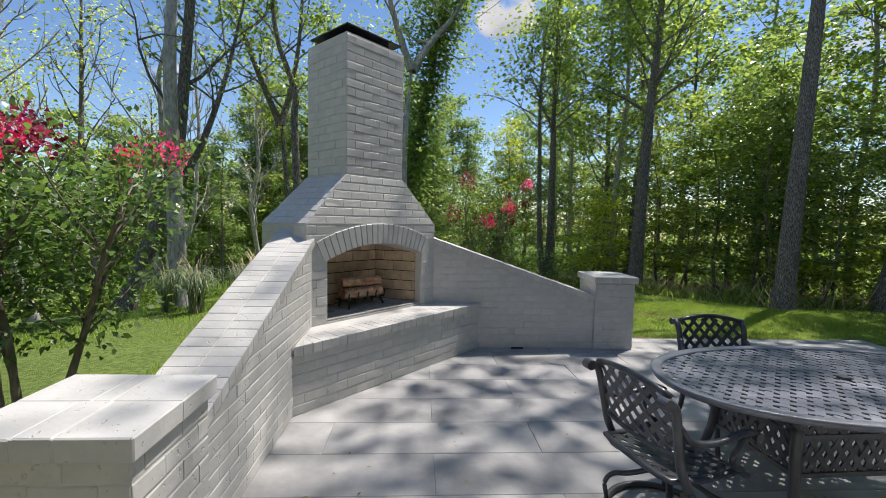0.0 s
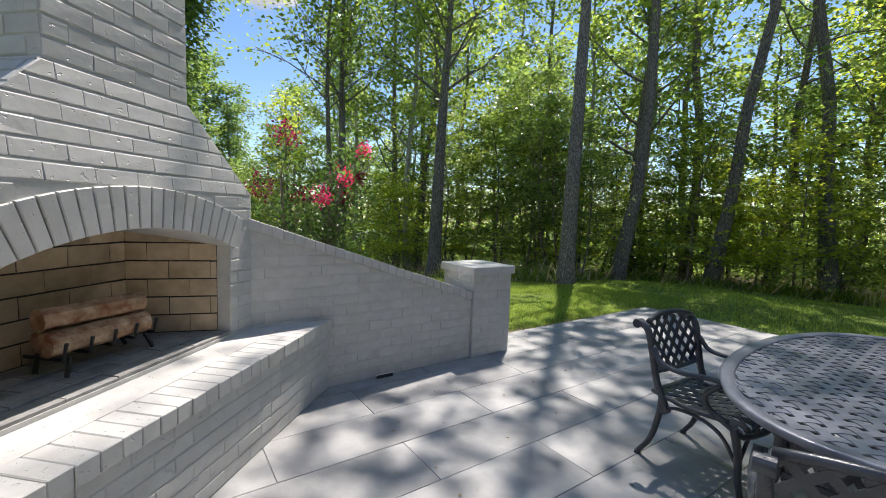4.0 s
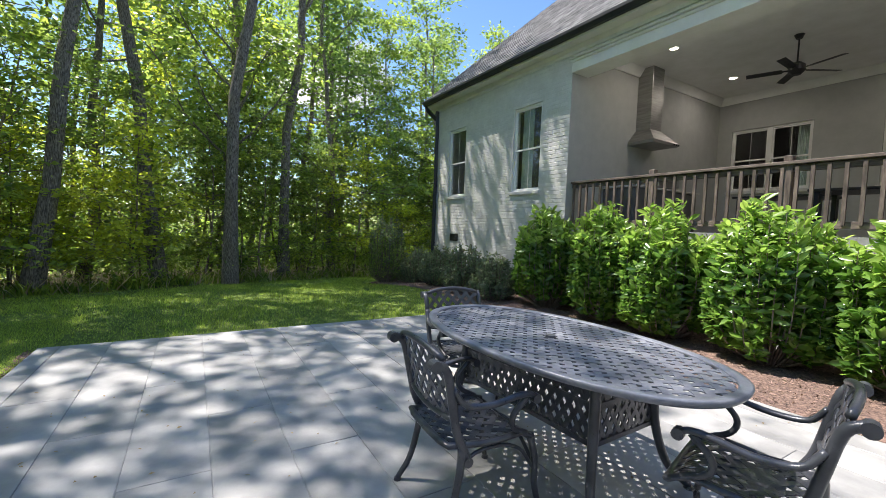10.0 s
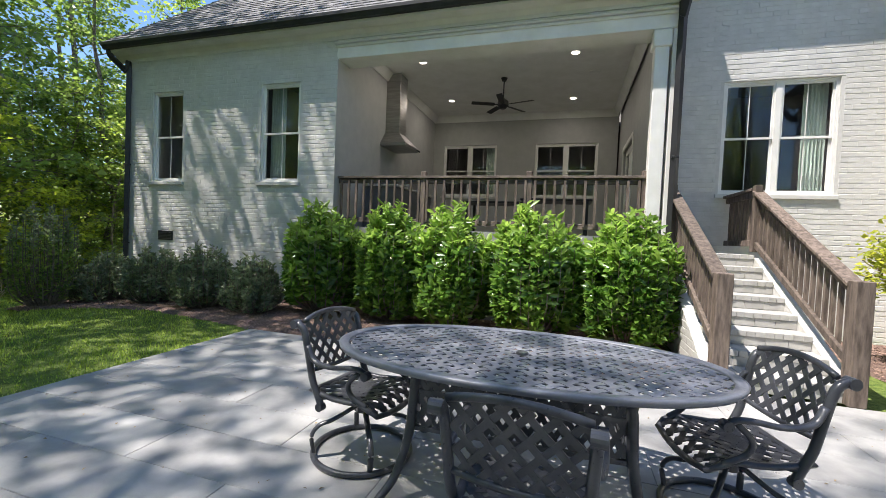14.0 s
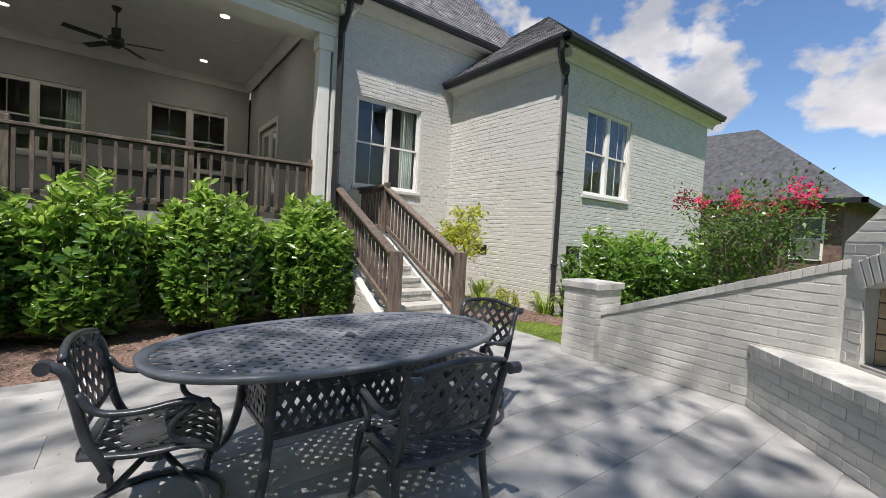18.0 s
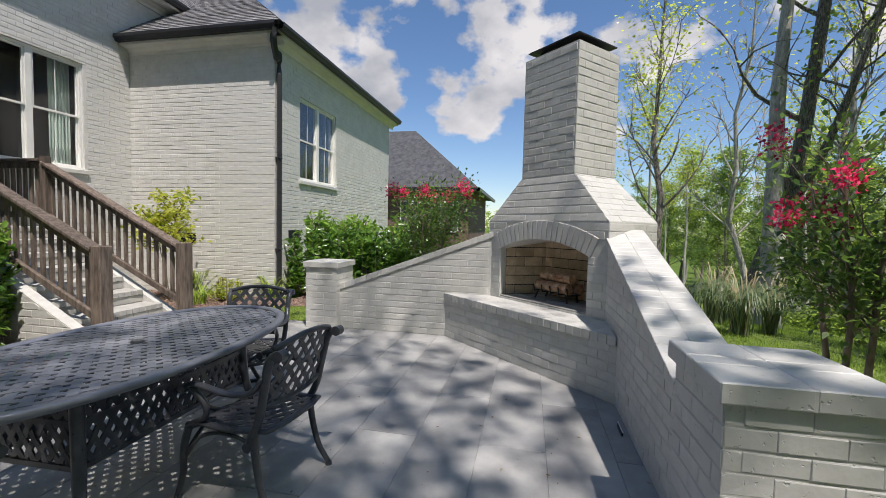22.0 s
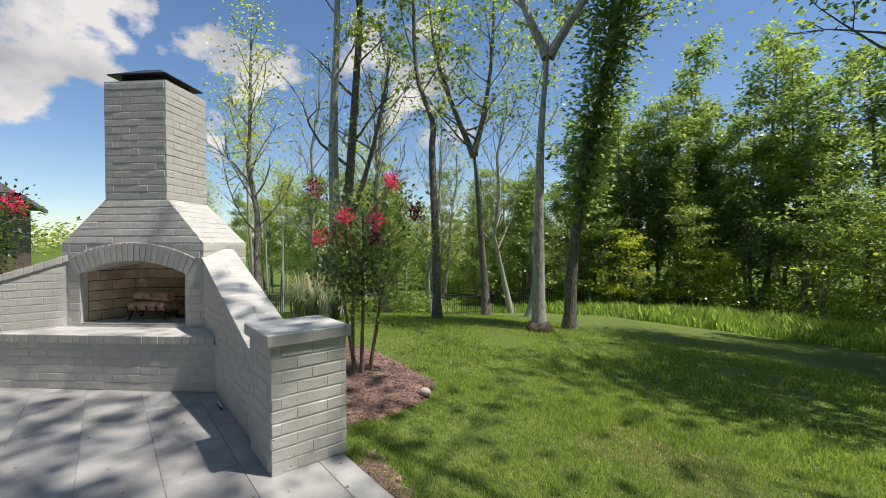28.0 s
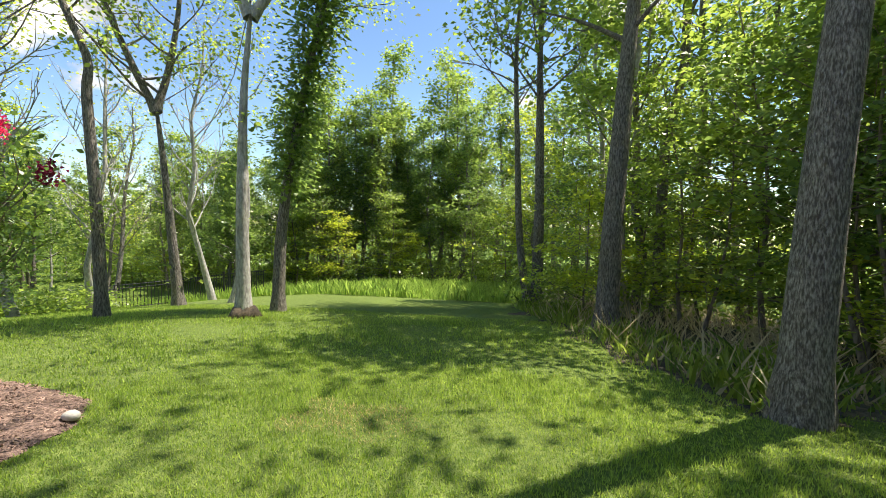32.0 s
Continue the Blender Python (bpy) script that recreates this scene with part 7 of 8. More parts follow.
saplings = [
    tree("sapling", "young woodland tree with layered bright leaves", 51, [(wobbly(5, 5.2, 0.10, 6, 0.10), 0.045)], 0.7, 20, 1.7, 2700, 0.135, M_TWIG, M_LEAF_WOOD, at(12.8, 7.6), "saplings", up=0.2, rise=0.0, flat=0.16, sides=6, tuft=0.27),
    tree("sapling", "thin young woodland tree with dark leaves", 52, [(wobbly(6, 6.5, 0.12, 6, 0.12), 0.04)], 1.4, 18, 1.5, 2200, 0.135, M_TWIG, M_LEAF_DARK, at(10.4, 10.6), "saplings", up=0.25, rise=0.0, flat=0.18, sides=6, tuft=0.27),
    tree("sapling", "thin young woodland tree with lime-green leaves", 53, [(wobbly(7, 4.0, 0.10, 6, 0.08), 0.03)], 0.5, 16, 1.3, 2200, 0.13, M_TWIG, M_LEAF_YEL, at(13.6, 5.4), "saplings", up=0.2, rise=0.0, flat=0.16, sides=6, tuft=0.27),
]
thicket = random.Random(77)
placed = [(15.5, 3.2), (18, -0.7), (17, 11.3), (19, 5.5), (7.55, 12.8), (8.4, 8.6), (6.2, 17.5), (12.8, 7.6), (9.6, 10.2), (13.6, 5.4)]


def spot(x0, x1, y0, y1, gap, ok):
    for _ in range(400):
        x, y = thicket.uniform(x0, x1), thicket.uniform(y0, y1)
        if ok(x, y) and all(math.hypot(x - a, y - b) > gap for a, b in placed):
            placed.append((x, y))
            return x, y
    return None


def in_woods(lo, hi):
    return lambda x, y: bool(inside(WOODS, np.array(x), np.array(y))) and lo < float(edge_far(EDGE + EDGE[::-1], np.array(x), np.array(y))) < hi


# tall crowns added up-sun to dapple the patio and east wall
tall = tree("tall_oak", "very tall thin-crowned shade-casting tree at the woodland edge", 45, [(wobbly(16, 20, 0.03, 9, 0.24), 0.17)], 8.3, 26, 3.8, 1600, 0.21, M_BARK, M_LEAF_WOOD, at(10.9, 8.6), "tall edge trees")
for x, y in ((12.8, 7.0), (14.5, 4.9), (14.8, 8.6), (16.2, 1.5)):
    placed.append((x, y))
    copy_thing(tall, at(x, y, thicket.uniform(0, 360), thicket.uniform(0.9, 1.05)))
for x, y, k in ((10.9, 8.6, None), (8.7, 16.6, 2), (16.6, 6.9, 1), (13.2, 9.6, 0)):
    placed.append((x, y))
    if k is not None:
        copy_thing(kinds[k], at(x, y, thicket.uniform(0, 360), thicket.uniform(0.9, 1.1)))
for i in range(34):
    s = spot(5, 28, -13, 33, 2.1, lambda x, y: in_woods(0.7, 9.0)(x, y) and not (x < 15 and 7.5 < y < 17))
    if s:
        copy_thing(kinds[thicket.choice((0, 0, 1, 1, 2, 3))], at(*s, thicket.uniform(0, 360), thicket.uniform(0.8, 1.2)))
for i in range(56):
    s = spot(5, 24, -12, 30, 0.8, lambda x, y: in_woods(0.2, 6.0)(x, y) and not (x < 9.3 and 8 < y < 14.5))
    if s:
        copy_thing(saplings[thicket.choice((0, 0, 1, 1, 2))], at(*s, thicket.uniform(0, 360), thicket.uniform(0.7, 1.25)))
for i in range(34):
    s = spot(10, 19, -8, 14, 0.7, in_woods(0.3, 3.6))
    if s:
        copy_thing(saplings[thicket.choice((0, 0, 1, 2))], at(*s, thicket.uniform(0, 360), thicket.uniform(0.6, 1.0)))
# two marked trunks of the east woods, and the depth of the woods behind them
deep = random.Random(78)
copy_thing(tall, at(13.75, 3.3, 210, 0.98))
copy_thing(kinds[1], at(22.5, -1.9, 40, 1.3))
for i in range(18):
    ang, far = radians(deep.uniform(38, 112)), deep.uniform(18, 28)
    x, y = 1.5 + far * math.sin(ang), 3.8 + far * math.cos(ang)
    if y > -9 and all(math.hypot(x - a, y - b) > 1.3 for a, b in placed):
        placed.append((x, y))
        copy_thing(kinds[deep.choice((0, 1, 1, 2))], at(x, y, deep.uniform(0, 360), deep.uniform(0.85, 1.15)))
for i in range(6):
    x, y = deep.uniform(9.6, 12.6), deep.uniform(9.6, 16.0)
    if x - 0.35 * (16 - y) > 6.6 and all(math.hypot(x - a, y - b) > 0.7 for a, b in placed):
        placed.append((x, y))
        copy_thing(saplings[deep.choice((0, 2, 2))], at(x, y, deep.uniform(0, 360), deep.uniform(0.8, 1.3)))
# two more tall trees added to throw shade over the far lawn
for x, y, k in ((9.7, 17.4, 0.95), (11.2, 20.6, 1.0)):
    copy_thing(tall, at(x, y, 67 * x, k))
# north and west woods beyond the meadow
far_kinds = [
    tree("far_tree", "distant leafy tree beyond the meadow", 71, [(wobbly(11, 17, 0.04), 0.17)], 3.5, 20, 3.6, 4300, 0.27, M_BARK, M_LEAF_WOOD, at(-1.5, 36.5), "trees beyond the meadow", tuft=0.34),
    tree("far_tree", "distant dark leafy tree beyond the meadow", 72, [(wobbly(12, 15, 0.05), 0.16)], 2.0, 22, 3.4, 4800, 0.27, M_BARK, M_LEAF_DARK, at(3.0, 37), "trees beyond the meadow", tuft=0.34, up=0.3),
    tree("far_tree", "distant pale-barked leafy tree", 73, [(wobbly(13, 18, 0.06), 0.15)], 5.0, 18, 3.2, 4000, 0.27, M_PALEBARK, M_LEAF_WOOD, at(-6, 37), "trees beyond the meadow", tuft=0.34),
    tree("far_tree", "distant light green leafy tree", 74, [(wobbly(14, 13, 0.06), 0.12)], 2.0, 20, 3.2, 4600, 0.26, M_BARK, M_LEAF_DARK, at(-11, 36), "trees beyond the meadow", tuft=0.34, up=0.3),
]
for i in range(52):
    s = spot(-34, 8, 32, 46, 1.8, lambda x, y: True)
    if s:
        k = thicket.choice((0, 1, 1, 2, 3, 3))
        copy_thing(far_kinds[k], at(*s, thicket.uniform(0, 360), thicket.uniform(0.62, 0.9) if s[0] > -14 else thicket.uniform(0.45, 0.7)))
for i in range(30):
    s = spot(-30, 8, 29.5, 34, 1.2, lambda x, y: True)
    if s:
        copy_thing(saplings[thicket.choice((0, 1, 2))], at(*s, thicket.uniform(0, 360), thicket.uniform(0.8, 1.4)))
for i in range(14):
    ang, far = radians(deep.uniform(-33, 2)), deep.uniform(30, 38)
    x, y = 6.1 + far * math.sin(ang), 4.3 + far * math.cos(ang)
    copy_thing(far_kinds[deep.choice((0, 1, 3))], at(x, y, deep.uniform(0, 360), deep.uniform(0.72, 0.9)))
for i in range(26):
    ang, far = radians(deep.uniform(-74, -38)), deep.uniform(27, 42)
    x, y = 6.0 + far * math.sin(ang), 4.2 + far * math.cos(ang)
    copy_thing(far_kinds[deep.choice((0, 1, 1, 3))], at(x, y, deep.uniform(0, 360), deep.uniform(0.50, 0.68)))
# airy, half-bare trees to the north-west
airy = [
    tree("half_bare_tree", "thin tree with bare twigs and sparse yellowing leaves", 61, [(wobbly(8, 10, 0.05, 7, 0.14), 0.12)], 2.5, 22, 2.4, 1500, 0.11, M_BARK, M_LEAF_YEL, at(-8.5, 12.5), "half-bare trees", up=0.9, twigs=5),
    tree("half_bare_tree", "pale bare-twigged tree with few leaves", 62, [(wobbly(9, 9, 0.08, 7, 0.16), 0.10)], 2.0, 24, 2.2, 260, 0.10, M_PALEBARK, M_LEAF_YEL, at(-6.2, 11.8), "half-bare trees", up=0.9, twigs=6),
    tree("half_bare_tree", "slim tree with a small light green crown", 63, [(wobbly(10, 9, 0.04, 7, 0.12), 0.09)], 5.5, 14, 2.0, 1700, 0.12, M_PALEBARK, M_LEAF_YEL, at(-14, 9.5), "half-bare trees", up=0.8),
]
for x, y, k, s in ((-9.8, 8.6, 0, 1.15), (-12, 14, 2, 0.9), (-7.4, 14.5, 1, 1.0), (-16.5, 11.5, 2, 0.8), (-17.5, 7.5, 2, 0.75), (-11.2, 18, 0, 0.9), (-5.6, 17.5, 1, 1.1), (-21, 12, 2, 0.8), (-24, 9, 2, 0.8), (-9.0, 11.0, 1, 1.05)):
    copy_thing(airy[k], at(x, y, thicket.uniform(0, 360), s))


def thicket_leaves(name, n, size, material, label, x, y, z, stretch=1.0):
    D = rng.normal(0, 1, (n, 3)) * np.array([1, 1, 0.5])
    N = np.array([0, 0, 1.0]) + rng.normal(0, 0.5, (n, 3))
    L = size * rng.uniform(0.6, 1.3, n)
    tagged(link(name, leaf_mesh(name, np.stack([x, y, z], -1), D, N, L, L * 0.55 * stretch, 0.2), material), label, "undergrowth", kind="stuff")


def scattered(n, x0, x1, y0, y1, ok, clumps, h, spread):
    """Leaf positions in low clumps over an area."""
    px, py = rng.uniform(x0, x1, clumps * 12), rng.uniform(y0, y1, clumps * 12)
    k = ok(px, py)
    px, py = px[k][:clumps], py[k][:clumps]
    c = rng.integers(0, len(px), n)
    ch = rng.uniform(0.4, 1.0, len(px)) * h
    x, y = px[c] + rng.normal(0, spread, n), py[c] + rng.normal(0, spread, n)
    return x, y, gz(px, py)[c] + ch[c] * rng.beta(2.0, 1.4, n)


x, y, z = scattered(60000, 5, 26, -13, 33, lambda a, b: inside(WOODS, a, b) & (edge_far(WOODS, a, b) < 9) & ((a > 9.5) | (b > 14)), 460, 1.9, 0.5)
thicket_leaves("undergrowth", len(x), 0.14, M_LEAF_WOOD, "leafy undergrowth beneath the woodland trees", x, y, z)
x, y, z = scattered(36000, -34, 8, 29, 44, lambda a, b: b > 29, 420, 2.6, 0.7)
thicket_leaves("undergrowth", len(x), 0.22, M_LEAF_WOOD, "leafy scrub along the far meadow edge", x, y, z)
x, y, z = scattered(9000, -12, -4, 12, 19, lambda a, b: (a + b < 7), 60, 0.9, 0.4)
thicket_leaves("undergrowth", len(x), 0.14, M_LEAF_WOOD, "light green scrub behind the fence", x, y, z)
x, y, z = scattered(34000, 20, 38, -16, 30, lambda a, b: ~inside(WOODS, a, b) & (a + 0.5 * b > 26), 240, 6.0, 0.9)
thicket_leaves("undergrowth", len(x), 0.34, M_LEAF_WOOD, "sunlit scrub beyond the woods", x, y, z)
for i in range(30):
    s = spot(-48, -14, 14, 40, 2.2, lambda x, y: math.hypot(x, y) > 32)
    if s:
        copy_thing(far_kinds[thicket.choice((0, 1, 2, 3))], at(*s, thicket.uniform(0, 360), thicket.uniform(0.45, 0.62)))
# distant wooded skyline all round
a = rng.uniform(0, 6.283, 1500)
d = rng.uniform(75, 190, 1500)
c = rng.integers(0, 1500, 60000)
hx, hy = d * np.sin(a), d * np.cos(a)
hh = rng.uniform(5, 11, 1500) * np.where((hx > 15) & (hy > -60), 1.25, 0.8)
x, y = hx[c] + rng.normal(0, 2.4, 60000), hy[c] + rng.normal(0, 2.4, 60000)
z = gz(hx, hy)[c] + hh[c] * rng.beta(1.6, 1.5, 60000)
thicket_leaves("far_woods", 60000, 1.1, M_LEAF_WOOD, "distant wooded skyline", x, y, z)


# shrubs
def laurel(seed, w, h, n_shoots=75, leaves=3600, tip=True, size=0.14, leaf=None, tip_leaf=None, name="laurel_shrub", label="", m=None, group="", top=0.35, low=0.12, dome=False):
    """A dense upright shrub: many shoots clothed in leaves, paler new growth at the top."""
    r = np.random.default_rng(seed)
    t = thing(name, label, "shrub", m, group)
    paths, P, D, T = [], [], [], []
    for i in range(n_shoots):
        a, q = r.uniform(0, 6.283), math.sqrt(r.uniform(0.02, 1.0))
        ex, ey = w / 2 * q * math.cos(a), w / 2 * q * math.sin(a)
        hz = h * (1 - 0.30 * q ** 3) * r.uniform(0.80, 1.03) if r.random() < 0.6 else h * r.uniform(0.2, 0.8)
        if hz < 0.75 * h:
            ex, ey = w / 2 * math.cos(a) * r.uniform(0.9, 1.03), w / 2 * math.sin(a) * r.uniform(0.9, 1.03)
        if dome:
            ex, ey = w / 2 * q * math.cos(a), w / 2 * q * math.sin(a)
            hz = h * math.sqrt(max(0.05, 1 - 0.9 * q * q)) * r.uniform(0.85, 1.05)
        b = np.array(curve_pts([(ex * 0.3, ey * 0.3, 0), (ex * 0.85, ey * 0.85, hz * 0.3), (ex, ey, hz * 0.65), (ex * 0.98, ey * 0.98, hz)], 9))
        paths.append((b, np.linspace(0.012, 0.003, len(b)), 4))
        k = leaves // n_shoots
        f = r.uniform(low, 1, k) ** 0.75 * (len(b) - 1.001)
        i0 = f.astype(int)
        p = b[i0] + (b[i0 + 1] - b[i0]) * (f - i0)[:, None]
        dr = unit(b[i0 + 1] - b[i0])
        th = r.uniform(0, 6.283, k)
        o = np.stack([np.cos(th), np.sin(th), 0.1 * np.ones(k)], -1)
        P.append(p)
        D.append(o + dr * r.uniform(-0.45, 1.25, (k, 1)))
        T.append((f > (len(b) - 1) * r.uniform(0.74, 0.92)) & (hz > h * (1 - top)))
    P, D, T = np.concatenate(P), np.concatenate(D), np.concatenate(T)
    link("framework", limbs_mesh("framework", paths), M_TWIG, t, smooth=True)
    for nm, sel, mat in (("foliage", ~T, leaf), ("new_growth", T, tip_leaf)):
        if sel.any() and mat:
            k = sel.sum()
            L = size * r.uniform(0.65, 1.2, k)
            link(nm, leaf_mesh(nm, P[sel], D[sel], np.array([0, 0, 0.62]) + unit(P[sel] * np.array([1, 1, 0.0]) + 1e-6) * 0.6 + r.normal(0, 0.45, (k, 3)), L, L * 0.40, 0.2, True), mat, t)
    return t


for i, (x, w, h) in enumerate(((6.77, 1.15, 1.82), (5.52, 0.98, 1.84), (4.55, 1.08, 1.82), (3.33, 1.16, 1.84), (2.12, 1.16, 1.80))):
    laurel(100 + i, w, h, 140, 8400, top=0.30, leaf=M_LEAF_LAUREL, tip_leaf=M_LEAF_TIP, label="dense glossy laurel shrub with bright new tips below the porch", m=pose(x, -1.45, 0.0, 0, 0, 60 * i), group="laurels along the porch")
for i, (x, y, w, h) in enumerate(((-2.55, 0.3, 1.1, 1.66), (-2.5, 1.15, 1.1, 1.64), (-2.4, 1.95, 1.0, 1.6))):
    laurel(110 + i, w, h, 80, 3600, leaf=M_LEAF_LAUREL, tip_leaf=M_LEAF_TIP, label="low glossy laurel shrub against the brick wall", m=pose(x, y, ground_z(x, y), 0, 0, 40 * i), group="laurels by the west wall", top=0.15)
for i, (x, y, w, h) in enumerate(((7.75, -0.95, 0.85, 0.95), (8.75, -0.95, 0.95, 1.1), (10.1, -1.15, 1.05, 1.05), (11.4, -1.15, 1.05, 1.0))):
    laurel(120 + i, w * 1.1, h, 130, 4800, size=0.08, leaf=M_LEAF_SHRUB, tip_leaf=M_LEAF_SHRUB, name="small_shrub", label="low grey-green rounded shrub in the mulch bed", m=pose(x, y, ground_z(x, y), 0, 0, 40 * i), group="small shrubs by the house", dome=True)
laurel(130, 0.95, 1.85, 110, 4800, size=0.08, leaf=M_LEAF_DARK, tip_leaf=M_LEAF_SHRUB, name="holly_shrub", label="dark upright holly shrub at the end of the bed", m=pose(11.75, -0.4, ground_z(11.75, -0.4)))
tree("golden_shrub", "small airy shrub with gold-green leaves", 64, [(wobbly(15, 1.75, 0.06, 6, 0.03), 0.018), (wobbly(17, 1.4, 0.2, 6, 0.03), 0.014)], 0.85, 14, 0.55, 1500, 0.085, M_TWIG, M_LEAF_MAPLE, pose(-0.97, -1.6, 0.0), up=0.3, tuft=0.085, flat=0.6, sides=6, cat="shrub")
laurel(132, 0.6, 0.45, 40, 1300, size=0.05, leaf=M_LEAF_YEL, tip_leaf=M_LEAF_MAPLE, name="low_shrub", label="low yellow-green mounded shrub in the bed", m=pose(-1.5, -0.95, -0.01), dome=True)


def daylily(x, y, seed, n=60, h=0.42, mat=None, name="daylily_clump", label="arching strap-leaved clump in the mulch", arch=1.0):
    r = np.random.default_rng(seed)
    a = r.uniform(0, 6.283, n)
    L = h * r.uniform(0.7, 1.3, n)
    B = np.stack([r.normal(0, 0.05, n), r.normal(0, 0.05, n), 0 * a], -1)
    o = np.stack([np.cos(a), np.sin(a), 0 * a], -1)
    s = np.stack([-np.sin(a), np.cos(a), 0 * a], -1) * 0.009
    rows = []
    for k, (u, v, w) in enumerate(((0, 0, 1), (0.18, 0.55, 1.1), (0.45, 0.9, 1.0), (0.8, 0.85, 0.7), (1.0, 0.62, 0.1))):
        c = B + o * (L * u * arch)[:, None] + np.array([0, 0, 1.0]) * (L * (v if arch > 0.5 else (u + v) * 0.55))[:, None]
        rows += [c - s * w, c + s * w]
    V = np.stack(rows, 1).reshape(-1, 3)
    ob = (np.arange(n) * 10)[:, None, None]
    F = (np.array([[2 * k, 2 * k + 1, 2 * k + 3, 2 * k + 2] for k in range(4)])[None] + ob).reshape(-1, 4)
    tagged(link(name, mesh_np(name, V, F), mat or M_GRASS, None, pose(x, y, ground_z(x, y) + 0.02)), label, "plant", group=name)


daylily(-1.75, -2.0, 1)
daylily(-1.0, -1.1, 2, 40, 0.3)
daylily(-1.9, -0.35, 3, 46, 0.36)
for i, (x, y) in enumerate(((-3.2, 7.6), (-2.6, 8.2), (-3.9, 8.0), (-2.0, 7.5))):
    daylily(x, y, 10 + i, 150, 0.7, M_LEAF_SHRUB, "ornamental_grass", "tall arching ornamental grass by the lawn", 0.6)
    daylily(x, y, 20 + i, 25, 0.95, M_PLUME, "grass_plume", "buff feathery plumes of ornamental grass", 0.3)


def crape_myrtle(x, y, seed, h, stems, leaves, blooms, spread, label):
    """A many-stemmed small tree with upright bare stems and clusters of pink blossom."""
    r = np.random.default_rng(seed)
    t = thing("crape_myrtle", label, "small tree", pose(x, y, ground_z(x, y) - 0.03))
    paths, anchors, tips = [], [], []
    for i in range(stems):
        a = 6.283 * i / stems + r.normal(0, 0.3)
        b = bend((0.10 * math.cos(a), 0.10 * math.sin(a), 0), (0.14 * math.cos(a), 0.14 * math.sin(a), 1), h * 0.62, 6, r, 0.05, 0.02)
        paths = [(b, np.linspace(0.024, 0.013, 7), 7)]
        for k in range(11):
            u = r.uniform(0.45, 1.0) * 6
            i0 = min(5, int(u))
            p = b[i0] + (b[i0 + 1] - b[i0]) * (u - i0)
            az = r.uniform(0, 6.283)
            c = bend(p, (math.cos(az), math.sin(az), 1.0), spread * r.uniform(0.6, 1.2), 4, r, 0.12, 0.08)
            paths.append((c, np.linspace(0.008, 0.003, 5), 4))
            anchors += list(c[1:])
            tips.append(c[-1])
        link("stem", limbs_mesh("stem", paths), M_TWIG, t, smooth=True)
    A = np.array(anchors)
    g = r.normal(0, 1, (leaves, 3)) * 0.11
    P = A[r.integers(0, len(A), leaves)] + g
    link("foliage", leaf_mesh("foliage", P, g + np.array([0, 0, 0.03]), np.array([0, 0, 1.0]) + r.normal(0, 0.4, (leaves, 3)), r.uniform(0.035, 0.075, leaves), 0.034), M_LEAF_MYRTLE, t)
    tips = sorted(tips, key=lambda p: -p[2])[: blooms * 2]
    for p in r.permutation(np.array(tips))[:blooms]:
        n = 110
        q = r.normal(0, 1, (n, 3)) * np.array([0.05, 0.05, 0.06]) * r.uniform(0.6, 1.1)
        link("blossom", leaf_mesh("blossom", p + q + np.array([0, 0, 0.04]), q + r.normal(0, 0.02, (n, 3)), r.normal(0, 1, (n, 3)), r.uniform(0.02, 0.038, n), 0.028, 0.5), M_BLOSSOM if r.random() < 0.78 else M_BLOSSOM_DARK, t)
    return t


crape_myrtle(1.75, 6.5, 5, 2.95, 4, 2900, 9, 0.5, "crape myrtle with bare stems and pink blossom in mulch")
crape_myrtle(-1.64, 2.77, 6, 2.75, 5, 4600, 8, 0.65, "crape myrtle with deep pink blossom behind the wing wall")

# stone, lid, fence and neighbour
bm = bmesh.new()
bmesh.ops.create_icosphere(bm, subdivisions=2, radius=0.055)
for v in bm.verts:
    v.co = Vector((v.co.x * 1.3, v.co.y * 0.9, max(v.co.z * 0.75, -0.03))) * (1 + 0.16 * math.sin(v.co.x * 40) * math.cos(v.co.y * 33))
tagged(part("stone", bm, M_STONE, smooth=True, m=pose(2.79, 6.66, ground_z(2.79, 6.66) + 0.05)), "pale rough field stone on the mulch edge", "stone")
bm = bmesh.new()
bmesh.ops.create_cone(bm, cap_ends=True, segments=28, radius1=0.125, radius2=0.11, depth=0.03)
bmesh.ops.bevel(bm, geom=[e for e in bm.edges if abs(e.verts[0].co.z - e.verts[1].co.z) < 1e-5 and e.verts[0].co.z > 0], offset=0.006, segments=2, affect="EDGES")
tagged(part("valve_cover", bm, M_GREEN, m=pose(1.75, -0.25, 0.03)), "round green plastic valve cover set in the mulch", "valve cover")


